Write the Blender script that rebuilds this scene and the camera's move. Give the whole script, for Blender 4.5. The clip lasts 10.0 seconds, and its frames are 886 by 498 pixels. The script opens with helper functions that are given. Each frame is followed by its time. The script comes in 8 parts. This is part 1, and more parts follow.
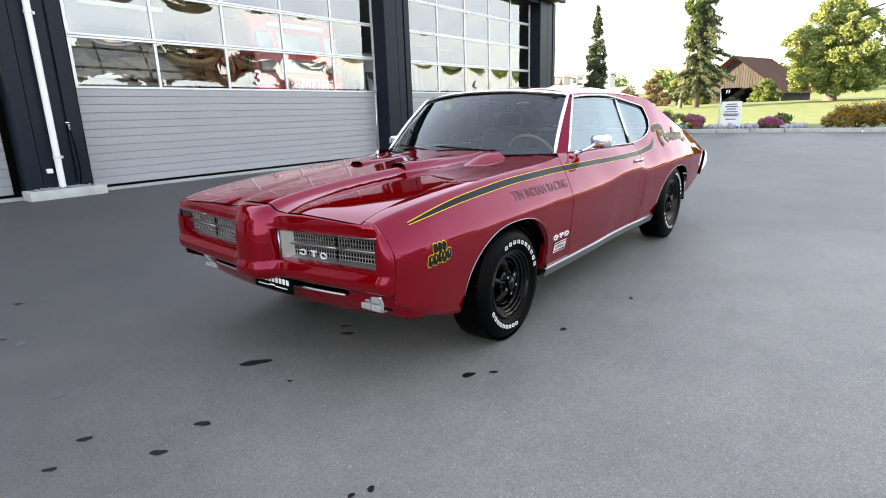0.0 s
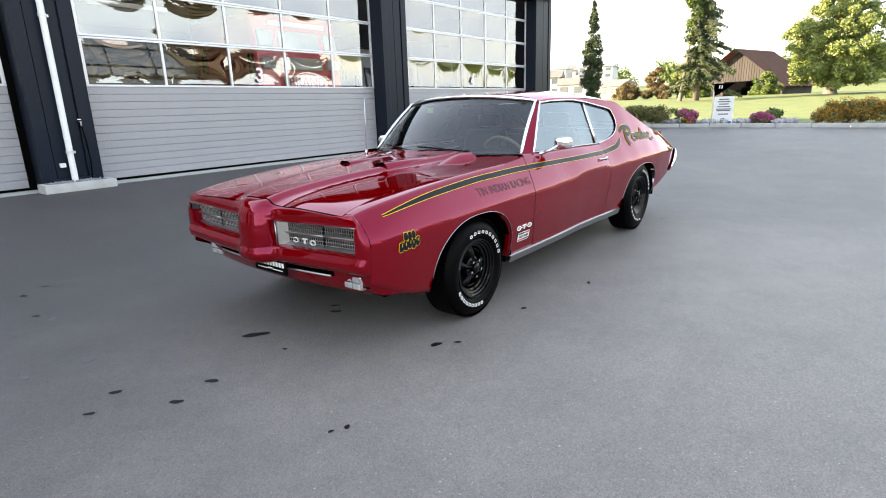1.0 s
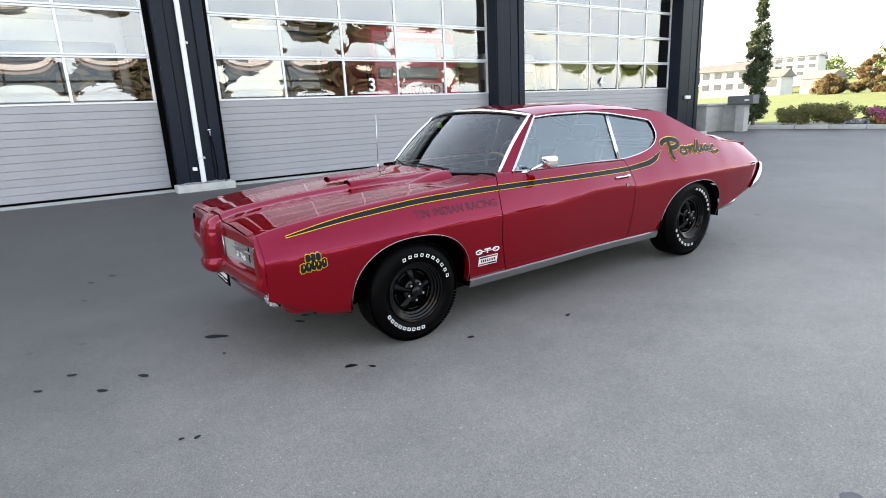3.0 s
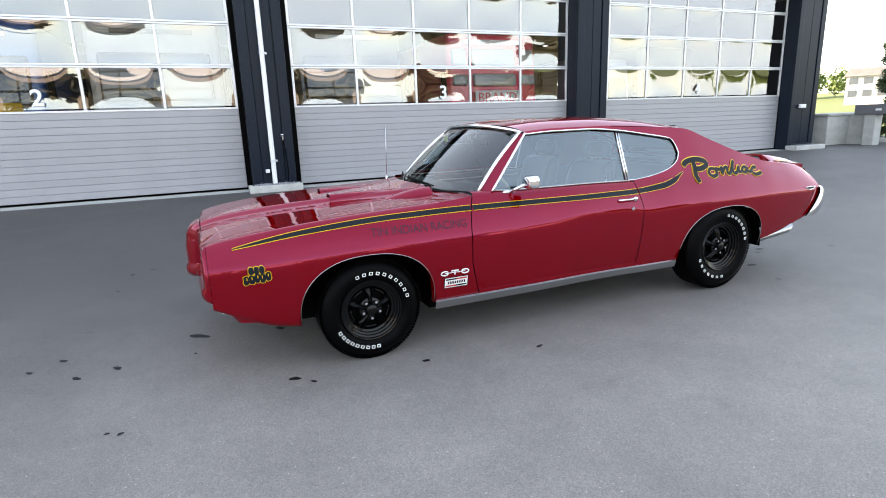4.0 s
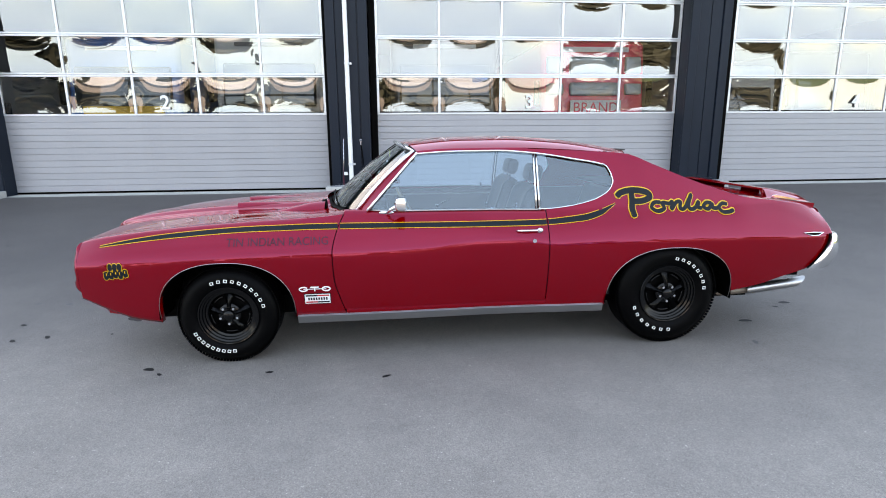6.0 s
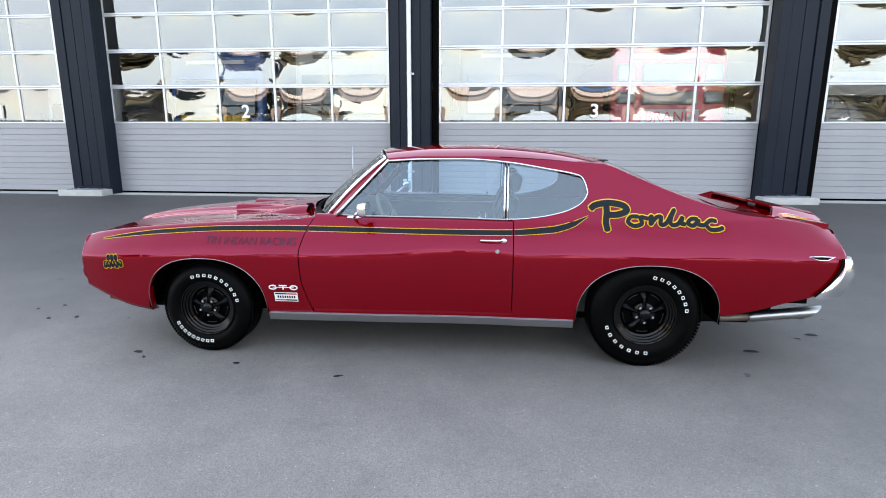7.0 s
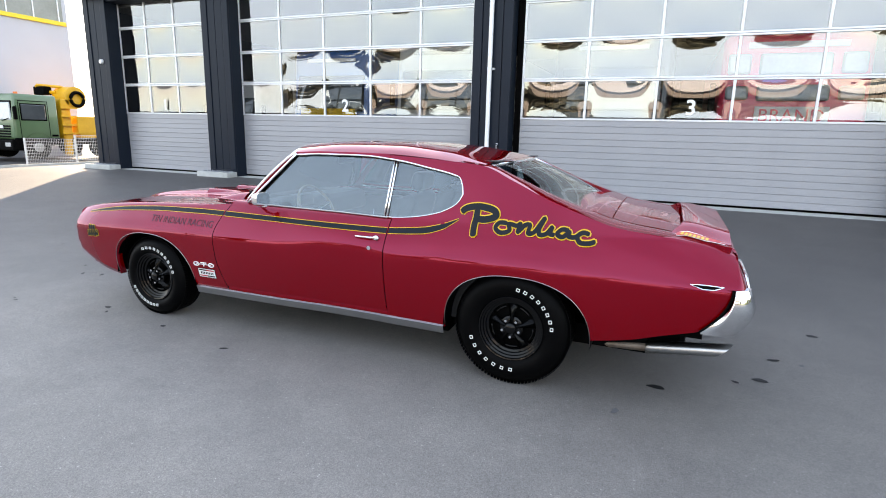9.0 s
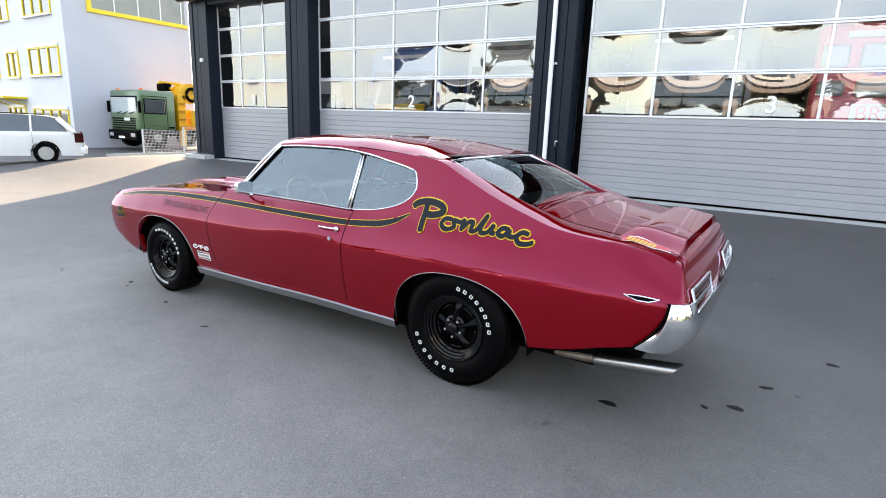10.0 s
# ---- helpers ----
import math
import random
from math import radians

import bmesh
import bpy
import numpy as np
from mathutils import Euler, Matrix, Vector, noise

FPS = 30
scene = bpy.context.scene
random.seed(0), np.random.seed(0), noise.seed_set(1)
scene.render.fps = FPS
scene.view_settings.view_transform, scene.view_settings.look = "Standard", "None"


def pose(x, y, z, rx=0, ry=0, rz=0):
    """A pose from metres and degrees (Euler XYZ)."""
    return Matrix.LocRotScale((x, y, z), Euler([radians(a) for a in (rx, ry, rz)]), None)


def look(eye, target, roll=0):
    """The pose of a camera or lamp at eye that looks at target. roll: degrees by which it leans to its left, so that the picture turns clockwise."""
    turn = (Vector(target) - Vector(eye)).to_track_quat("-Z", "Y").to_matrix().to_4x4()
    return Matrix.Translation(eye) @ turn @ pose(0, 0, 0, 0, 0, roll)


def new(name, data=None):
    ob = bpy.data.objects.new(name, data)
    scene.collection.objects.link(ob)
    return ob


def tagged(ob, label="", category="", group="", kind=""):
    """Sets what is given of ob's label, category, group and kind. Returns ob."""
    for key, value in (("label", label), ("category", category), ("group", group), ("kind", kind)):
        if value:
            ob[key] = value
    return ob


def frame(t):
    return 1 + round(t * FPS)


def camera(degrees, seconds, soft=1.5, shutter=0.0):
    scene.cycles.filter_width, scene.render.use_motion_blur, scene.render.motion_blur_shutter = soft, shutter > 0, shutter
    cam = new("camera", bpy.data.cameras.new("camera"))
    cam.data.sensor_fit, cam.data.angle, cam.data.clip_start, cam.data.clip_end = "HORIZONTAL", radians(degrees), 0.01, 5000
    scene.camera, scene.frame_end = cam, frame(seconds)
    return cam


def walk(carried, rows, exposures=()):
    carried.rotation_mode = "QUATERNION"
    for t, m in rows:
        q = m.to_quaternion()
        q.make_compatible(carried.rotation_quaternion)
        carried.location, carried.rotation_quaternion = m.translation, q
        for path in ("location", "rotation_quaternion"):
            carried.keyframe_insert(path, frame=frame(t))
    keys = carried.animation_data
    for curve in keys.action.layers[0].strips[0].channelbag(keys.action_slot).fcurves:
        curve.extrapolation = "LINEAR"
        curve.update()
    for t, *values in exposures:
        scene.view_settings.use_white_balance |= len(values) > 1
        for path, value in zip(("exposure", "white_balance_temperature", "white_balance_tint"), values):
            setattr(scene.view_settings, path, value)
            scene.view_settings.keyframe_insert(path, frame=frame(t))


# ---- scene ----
cam = camera(78.6, 10.0, 1.0)
PATH = [
    (0, (-3.754, -2.258, 1.174), (-2.236, -1.049, 0.69), -1.9),
    (0.5, (-3.945, -2.445, 1.219), (-2.431, -1.239, 0.719), -1.8),
    (1, (-3.993, -2.659, 1.256), (-2.486, -1.448, 0.745), -1.8),
    (1.5, (-3.899, -2.891, 1.284), (-2.418, -1.651, 0.765), -1.5),
    (2, (-3.661, -3.084, 1.289), (-2.236, -1.781, 0.769), -1.1),
    (2.5, (-3.336, -3.286, 1.308), (-2.044, -1.847, 0.797), -2.1),
    (3, (-2.969, -3.478, 1.319), (-1.89, -1.867, 0.831), -2.8),
    (3.2, (-2.819, -3.537, 1.321), (-1.826, -1.87, 0.838), -2.6),
    (4.3, (-1.901, -3.883, 1.371), (-1.222, -2.058, 0.918), -2.0),
    (4.5, (-1.703, -3.929, 1.37), (-1.073, -2.085, 0.919), -1.9),
    (5, (-1.253, -4.01, 1.393), (-0.728, -2.134, 0.943), -0.7),
    (5.5, (-0.818, -4.08, 1.402), (-0.431, -2.168, 0.963), -0.4),
    (6, (-0.399, -4.125, 1.408), (-0.21, -2.181, 0.977), -0.4),
    (6.2, (-0.235, -4.129, 1.403), (-0.123, -2.177, 0.982), -0.3),
    (7.3, (0.718, -4.143, 1.398), (0.46, -2.2, 1.001), 0.3),
    (7.5, (0.906, -4.11, 1.421), (0.594, -2.176, 1.014), 0.4),
    (8, (1.334, -4.027, 1.422), (0.896, -2.119, 1.013), 1.0),
    (8.5, (1.762, -3.917, 1.436), (1.176, -2.05, 1.022), 0.9),
    (9, (2.156, -3.737, 1.44), (1.423, -1.926, 1.015), 1.4),
    (9.5, (2.538, -3.525, 1.442), (1.654, -1.785, 1.006), 1.9),
    (10, (2.894, -3.3, 1.444), (1.849, -1.654, 0.998), 2.1),
]
walk(cam, [(t, look(eye, target, roll)) for t, eye, target, roll in PATH], [(0.0, 2.77, 9250, 16), (3.0, 2.80, 9150, 16), (5.5, 2.89, 8600, 16), (10.0, 2.84, 8750, 16)])

# ---- world, sun, exposure ----
SUN_AZ, SUN_EL = radians(-36), radians(17)
world = bpy.data.worlds.new("sky")
scene.world = world
world.use_nodes = True
wn = world.node_tree.nodes
sky = wn.new("ShaderNodeTexSky")
sky.sky_type = "NISHITA"
sky.sun_disc = False
sky.sun_elevation, sky.sun_rotation = SUN_EL, SUN_AZ
sky.air_density, sky.dust_density, sky.ozone_density = 1.0, 0.7, 1.2
# thin veil of cloud over the clear sky
tc, cloud, veil = wn.new("ShaderNodeTexCoord"), wn.new("ShaderNodeTexNoise"), wn.new("ShaderNodeMix")
cloud.inputs["Scale"].default_value, cloud.inputs["Detail"].default_value = 2.2, 5.0
world.node_tree.links.new(tc.outputs["Generated"], cloud.inputs["Vector"])
amount = wn.new("ShaderNodeMapRange")
amount.inputs[1].default_value, amount.inputs[2].default_value = 0.36, 0.64
amount.inputs[3].default_value, amount.inputs[4].default_value = 0.45, 1.0
world.node_tree.links.new(cloud.outputs["Fac"], amount.inputs[0])
veil.data_type = "RGBA"
world.node_tree.links.new(amount.outputs[0], veil.inputs[0])
world.node_tree.links.new(sky.outputs[0], veil.inputs[6])
level, haze = wn.new("ShaderNodeSeparateXYZ"), wn.new("ShaderNodeValToRGB")
world.node_tree.links.new(tc.outputs["Generated"], level.inputs[0])
world.node_tree.links.new(level.outputs["Z"], haze.inputs[0])
haze.color_ramp.elements[0].position, haze.color_ramp.elements[0].color = 0.0, (2.75, 3.6, 4.75, 1)
haze.color_ramp.elements[1].position, haze.color_ramp.elements[1].color = 0.85, (1.25, 1.85, 2.95, 1)
middle = haze.color_ramp.elements.new(0.35)
middle.color = (2.1, 2.95, 4.25, 1)
world.node_tree.links.new(haze.outputs[0], veil.inputs[7])
world.node_tree.links.new(veil.outputs[2], wn["Background"].inputs[0])
wn["Background"].inputs[1].default_value = 0.15
sun = new("sun", bpy.data.lights.new("sun", "SUN"))
sun.data.energy, sun.data.angle, sun.data.color = 4.0, radians(0.6), (1.0, 0.93, 0.82)
sun_dir = Vector((math.sin(SUN_AZ) * math.cos(SUN_EL), math.cos(SUN_AZ) * math.cos(SUN_EL), math.sin(SUN_EL)))
sun.matrix_world = look(sun_dir * 60, (0, 0, 0))
# ---- materials ----
def ramp(nt, fac, c0, c1, p0=0.3, p1=0.7):
    r = nt.nodes.new("ShaderNodeValToRGB")
    r.color_ramp.elements[0].position, r.color_ramp.elements[1].position = p0, p1
    r.color_ramp.elements[0].color, r.color_ramp.elements[1].color = (*c0, 1), (*c1, 1)
    nt.links.new(fac, r.inputs[0])
    return r.outputs[0]


def noise_out(nt, scale, detail=4.0, rough=0.55, stretch=(1, 1, 1)):
    tc, mp, n = nt.nodes.new("ShaderNodeTexCoord"), nt.nodes.new("ShaderNodeMapping"), nt.nodes.new("ShaderNodeTexNoise")
    mp.inputs["Scale"].default_value = stretch
    nt.links.new(tc.outputs["Object"], mp.inputs[0])
    nt.links.new(mp.outputs[0], n.inputs["Vector"])
    n.inputs["Scale"].default_value, n.inputs["Detail"].default_value, n.inputs["Roughness"].default_value = scale, detail, rough
    return n.outputs["Fac"]


def mix(nt, fac, a, b, kind="MIX"):
    m = nt.nodes.new("ShaderNodeMix")
    m.data_type, m.blend_type = "RGBA", kind
    for sock, v in ((m.inputs[0], fac), (m.inputs[6], a), (m.inputs[7], b)):
        if hasattr(v, "links"):
            nt.links.new(v, sock)
        elif isinstance(v, (int, float)):
            sock.default_value = v
        else:
            sock.default_value = (*v, 1)
    return m.outputs[2]


def material(name, c0, c1=None, rough=0.6, metal=0.0, scale=8.0, fine=120.0, bump=0.0, coat=0.0, spec=0.5, rvar=0.0, stretch=(1, 1, 1), vary=0.0):
    """Two-scale surface: broad tone between c0 and c1, fine grain, relief, and a little roughness change."""
    m = bpy.data.materials.new(name)
    m.use_nodes = True
    nt = m.node_tree
    b = nt.nodes["Principled BSDF"]
    c1 = c1 or tuple(v * 0.82 for v in c0)
    broad = noise_out(nt, scale, 5, 0.6, stretch)
    grain = noise_out(nt, fine, 3, 0.6, stretch)
    col = ramp(nt, broad, c0, c1)
    col = mix(nt, 0.18, col, ramp(nt, grain, tuple(v * 0.6 for v in c0), tuple(min(1, v * 1.35) for v in c0)))
    if vary:
        oi, h = nt.nodes.new("ShaderNodeObjectInfo"), nt.nodes.new("ShaderNodeHueSaturation")
        mr = nt.nodes.new("ShaderNodeMapRange")
        mr.inputs[3].default_value, mr.inputs[4].default_value = 1 - vary, 1 + vary
        nt.links.new(oi.outputs["Random"], mr.inputs[0])
        nt.links.new(mr.outputs[0], h.inputs["Value"])
        nt.links.new(col, h.inputs["Color"])
        col = h.outputs[0]
    nt.links.new(col, b.inputs["Base Color"])
    b.inputs["Roughness"].default_value, b.inputs["Metallic"].default_value = rough, metal
    b.inputs["Coat Weight"].default_value, b.inputs["Coat Roughness"].default_value = coat, 0.03
    b.inputs["Specular IOR Level"].default_value = spec
    if rvar:
        mr = nt.nodes.new("ShaderNodeMapRange")
        mr.inputs[3].default_value, mr.inputs[4].default_value = max(0.02, rough - rvar), rough + rvar
        nt.links.new(broad, mr.inputs[0])
        nt.links.new(mr.outputs[0], b.inputs["Roughness"])
    if bump:
        bp = nt.nodes.new("ShaderNodeBump")
        bp.inputs["Strength"].default_value, bp.inputs["Distance"].default_value = 0.6, bump
        nt.links.new(grain, bp.inputs["Height"])
        nt.links.new(bp.outputs[0], b.inputs["Normal"])
    return m


def glass(name, tint, rough=0.0, alpha_mix=0.5, ior=1.5, gloss=(0.8, 0.8, 0.8)):
    """A thin pane: clear film with Fresnel gloss over it."""
    m = bpy.data.materials.new(name)
    m.use_nodes = True
    nt = m.node_tree
    nt.nodes.remove(nt.nodes["Principled BSDF"])
    out = nt.nodes["Material Output"]
    tr, gl, fr, mx = (nt.nodes.new("ShaderNode" + k) for k in ("BsdfTransparent", "BsdfGlossy", "Fresnel", "MixShader"))
    tr.inputs[0].default_value = (*tint, 1)
    gl.inputs[0].default_value = (*gloss, 1)
    gl.inputs["Roughness"].default_value = rough
    mr = nt.nodes.new("ShaderNodeMapRange")
    mr.inputs[3].default_value, mr.inputs[4].default_value = alpha_mix, 1.0
    fr.inputs[0].default_value = ior
    nt.links.new(fr.outputs[0], mr.inputs[0])
    nt.links.new(mr.outputs[0], mx.inputs[0])
    nt.links.new(tr.outputs[0], mx.inputs[1])
    nt.links.new(gl.outputs[0], mx.inputs[2])
    nt.links.new(mx.outputs[0], out.inputs[0])
    return m


PAINT = material("red_paint", (0.168, 0.0001, 0.0006), (0.160, 0.0001, 0.0005), 0.03, 0.15, 3, 900, 0, 0.0, 0.82)
PAINT.node_tree.nodes["Principled BSDF"].inputs["Specular Tint"].default_value = (1.0, 0.33, 0.63, 1)
CHROME = material("chrome", (0.75, 0.76, 0.78), (0.68, 0.69, 0.71), 0.08, 1.0, 6, 200, 0, rvar=0.04)
BRUSHED = material("brushed_aluminium", (0.40, 0.40, 0.40), (0.32, 0.32, 0.32), 0.32, 1.0, 4, 300, 0, rvar=0.06, stretch=(0.1, 1, 4))
RUBBER = material("rubber", (0.0010, 0.0010, 0.0012), (0.0018, 0.0018, 0.0018), 0.42, 0, 9, 250, 0.0008, spec=0.04)
BLACK_WHEEL = material("black_wheel_paint", (0.0015, 0.0015, 0.0018), (0.003, 0.003, 0.003), 0.12, 0, 8, 200, 0, 0.0, 0.20)
BLACK = material("black_trim", (0.0010, 0.0010, 0.0011), (0.0016, 0.0016, 0.0016), 0.5, 0, 8, 200, spec=0.03)
DARKVINYL = material("dark_vinyl", (0.018, 0.019, 0.021), (0.012, 0.0125, 0.014), 0.45, 0, 6, 300, 0, spec=0.3)
WHITE_LETTER = material("white_lettering", (0.75, 0.75, 0.73), (0.66, 0.66, 0.64), 0.5, 0, 30, 200)
YELLOW = material("yellow_decal", (0.62, 0.36, 0.008), (0.56, 0.32, 0.008), 0.35, 0, 10, 200, 0, 0.5, 0.1)
STRIPE = material("charcoal_decal", (0.008, 0.010, 0.013), (0.011, 0.014, 0.017), 0.3, 0, 10, 200, 0, 0.10, 0.06)
MESH_SILVER = material("dull_silver_mesh", (0.36, 0.36, 0.36), (0.28, 0.28, 0.28), 0.38, 1.0, 6, 200)
MUTED = material("muted_lettering", (0.035, 0.009, 0.016), (0.05, 0.010, 0.018), 0.35, 0, 14, 200, 0, 0.5, 0.0)
DECAL_RED = material("red_decal", (0.45, 0.01, 0.015), None, 0.4)
ORANGE_RED = material("orange_decal", (0.75, 0.16, 0.02), None, 0.4)
LAMP_CLEAR = material("clear_lens", (0.55, 0.56, 0.56), (0.35, 0.36, 0.36), 0.12, 0.4, 60, 200, 0.001, 1.0)
LAMP_RED = material("red_lens", (0.035, 0.002, 0.002), None, 0.1, 0, 60, 200, 0, 0.25, 0.2)
CAR_GLASS = glass("car_glass", (0.70, 0.83, 0.91), 0.0, 0.055, 1.80, (0.74, 0.86, 0.92))
SHIELD_GLASS = glass("windshield_glass", (0.62, 0.75, 0.72), 0.0, 0.0, 1.75)
DOOR_GLASS = glass("acrylic_pane", (0.92, 0.94, 0.95), 0.0, 0.205)
WHITE_PAINT_CAR = material("white_car_paint", (0.7, 0.7, 0.68), (0.64, 0.64, 0.62), 0.25, 0, 3, 300, 0, 1.0)
ANTHRACITE = material("anthracite_cladding", (0.007, 0.0112, 0.019), (0.0095, 0.0145, 0.0235), 0.36, 0.0, 1.2, 60, 0, spec=0.13, rvar=0.08)
ALU = material("aluminium_profile", (0.62, 0.63, 0.65), (0.55, 0.56, 0.58), 0.35, 0.4, 5, 100)
GREY_PANEL = material("grey_door_panel", (0.295, 0.295, 0.31), (0.27, 0.27, 0.285), 0.42, 0.1, 1.5, 80, 0.0006, vary=0.03)
CONCRETE = material("concrete", (0.42, 0.42, 0.40), (0.30, 0.30, 0.28), 0.9, 0, 5, 60, 0.004)
GRAVEL = material("gravel", (0.10, 0.105, 0.115), (0.30, 0.31, 0.33), 0.85, 0, 40, 120, 0.004)
WALL_GREY = material("grey_render", (0.42, 0.43, 0.47), (0.38, 0.39, 0.43), 0.85, 0, 0.7, 30, 0.003)
# lighter copy of WALL_GREY: the south face's brightness put into its colour
WALL_BRIGHT = material("brighter_grey_render", (0.60, 0.61, 0.64), (0.55, 0.56, 0.59), 0.85, 0, 0.7, 30, 0.003)
YELLOW_FRAME = material("yellow_frame", (0.72, 0.52, 0.02), (0.66, 0.46, 0.02), 0.45, 0, 5, 60)
DARK_GLASS = material("dark_window_glass", (0.03, 0.04, 0.045), (0.06, 0.07, 0.075), 0.05, 0, 0.8, 5, 0, 0.5, 0.8)
# reflected sky is put into the base colour of these panes
SKY_TONED_GLASS = material("sky_toned_window", (0.42, 0.47, 0.47), (0.34, 0.39, 0.39), 0.08, 0, 2, 20, 0, 0.5)
INTERIOR = material("dim_interior", (0.10, 0.10, 0.10), (0.06, 0.06, 0.06), 0.9, 0, 0.6, 10)
GRASS = material("grass", (0.075, 0.118, 0.025), (0.165, 0.185, 0.052), 0.95, 0, 0.9, 7, 0.06)
LEAF = material("leaves", (0.055, 0.10, 0.018), (0.12, 0.17, 0.03), 0.6, 0, 0.8, 12)
LEAF_YELLOW = material("yellowing_leaves", (0.110, 0.155, 0.036), (0.185, 0.220, 0.064), 0.6, 0, 0.5, 12)
LEAF_DARK = material("dark_needles", (0.030, 0.052, 0.018), (0.055, 0.080, 0.028), 0.7, 0, 0.8, 12)
LEAF_ORANGE = material("autumn_leaves", (0.15, 0.085, 0.032), (0.10, 0.095, 0.035), 0.7, 0, 0.8, 12)
BARK = material("bark", (0.10, 0.085, 0.07), (0.16, 0.14, 0.12), 0.95, 0, 3, 30, 0.02, stretch=(1, 1, 0.2))
TILE_ROOF = material("brown_roof_tiles", (0.15, 0.062, 0.042), (0.205, 0.095, 0.066), 0.85, 0, 0.8, 8, 0.02)
OLD_WOOD = material("weathered_boards", (0.030, 0.027, 0.025), (0.058, 0.052, 0.047), 0.9, 0, 1.5, 20, 0.01, stretch=(1, 1, 0.1))
PINK = material("pink_blossom", (0.50, 0.06, 0.22), (0.36, 0.04, 0.16), 0.7, 0, 8, 40)
GOLD = material("yellow_blossom", (0.42, 0.22, 0.015), (0.30, 0.13, 0.015), 0.7, 0, 8, 40)
TRUCK_GREEN = material("green_truck_paint", (0.075, 0.14, 0.065), (0.065, 0.12, 0.055), 0.35, 0, 2, 60, 0, 0.5)
CRANE_YELLOW = material("crane_yellow", (0.72, 0.36, 0.015), (0.6, 0.29, 0.01), 0.4, 0, 2, 60)
SIGN_WHITE = material("white_sign", (0.72, 0.72, 0.72), (0.68, 0.68, 0.68), 0.5, 0, 4, 60)
NAVY = material("navy_sign", (0.02, 0.035, 0.06), None, 0.45)
GREY_INK = material("grey_print", (0.12, 0.12, 0.13), None, 0.6)
HOUSE_WHITE = material("white_house_wall", (0.50, 0.50, 0.49), (0.44, 0.44, 0.43), 0.9, 0, 0.3, 3)
SKIRT = material("rusty_pipe", (0.12, 0.09, 0.07), (0.22, 0.18, 0.15), 0.5, 0.7, 12, 90)
VEH_RED = material("red_vehicle_paint", (0.80, 0.05, 0.10), (0.74, 0.045, 0.09), 0.3, 0, 2, 30, 0, 0.6)
VEH_BLACK = material("dark_vehicle_paint", (0.02, 0.02, 0.023), (0.03, 0.03, 0.032), 0.3, 0, 2, 30, 0, 0.6)
VEH_BLUE = material("blue_vehicle_paint", (0.03, 0.13, 0.38), (0.02, 0.1, 0.3), 0.35, 0, 2, 30, 0, 0.5)


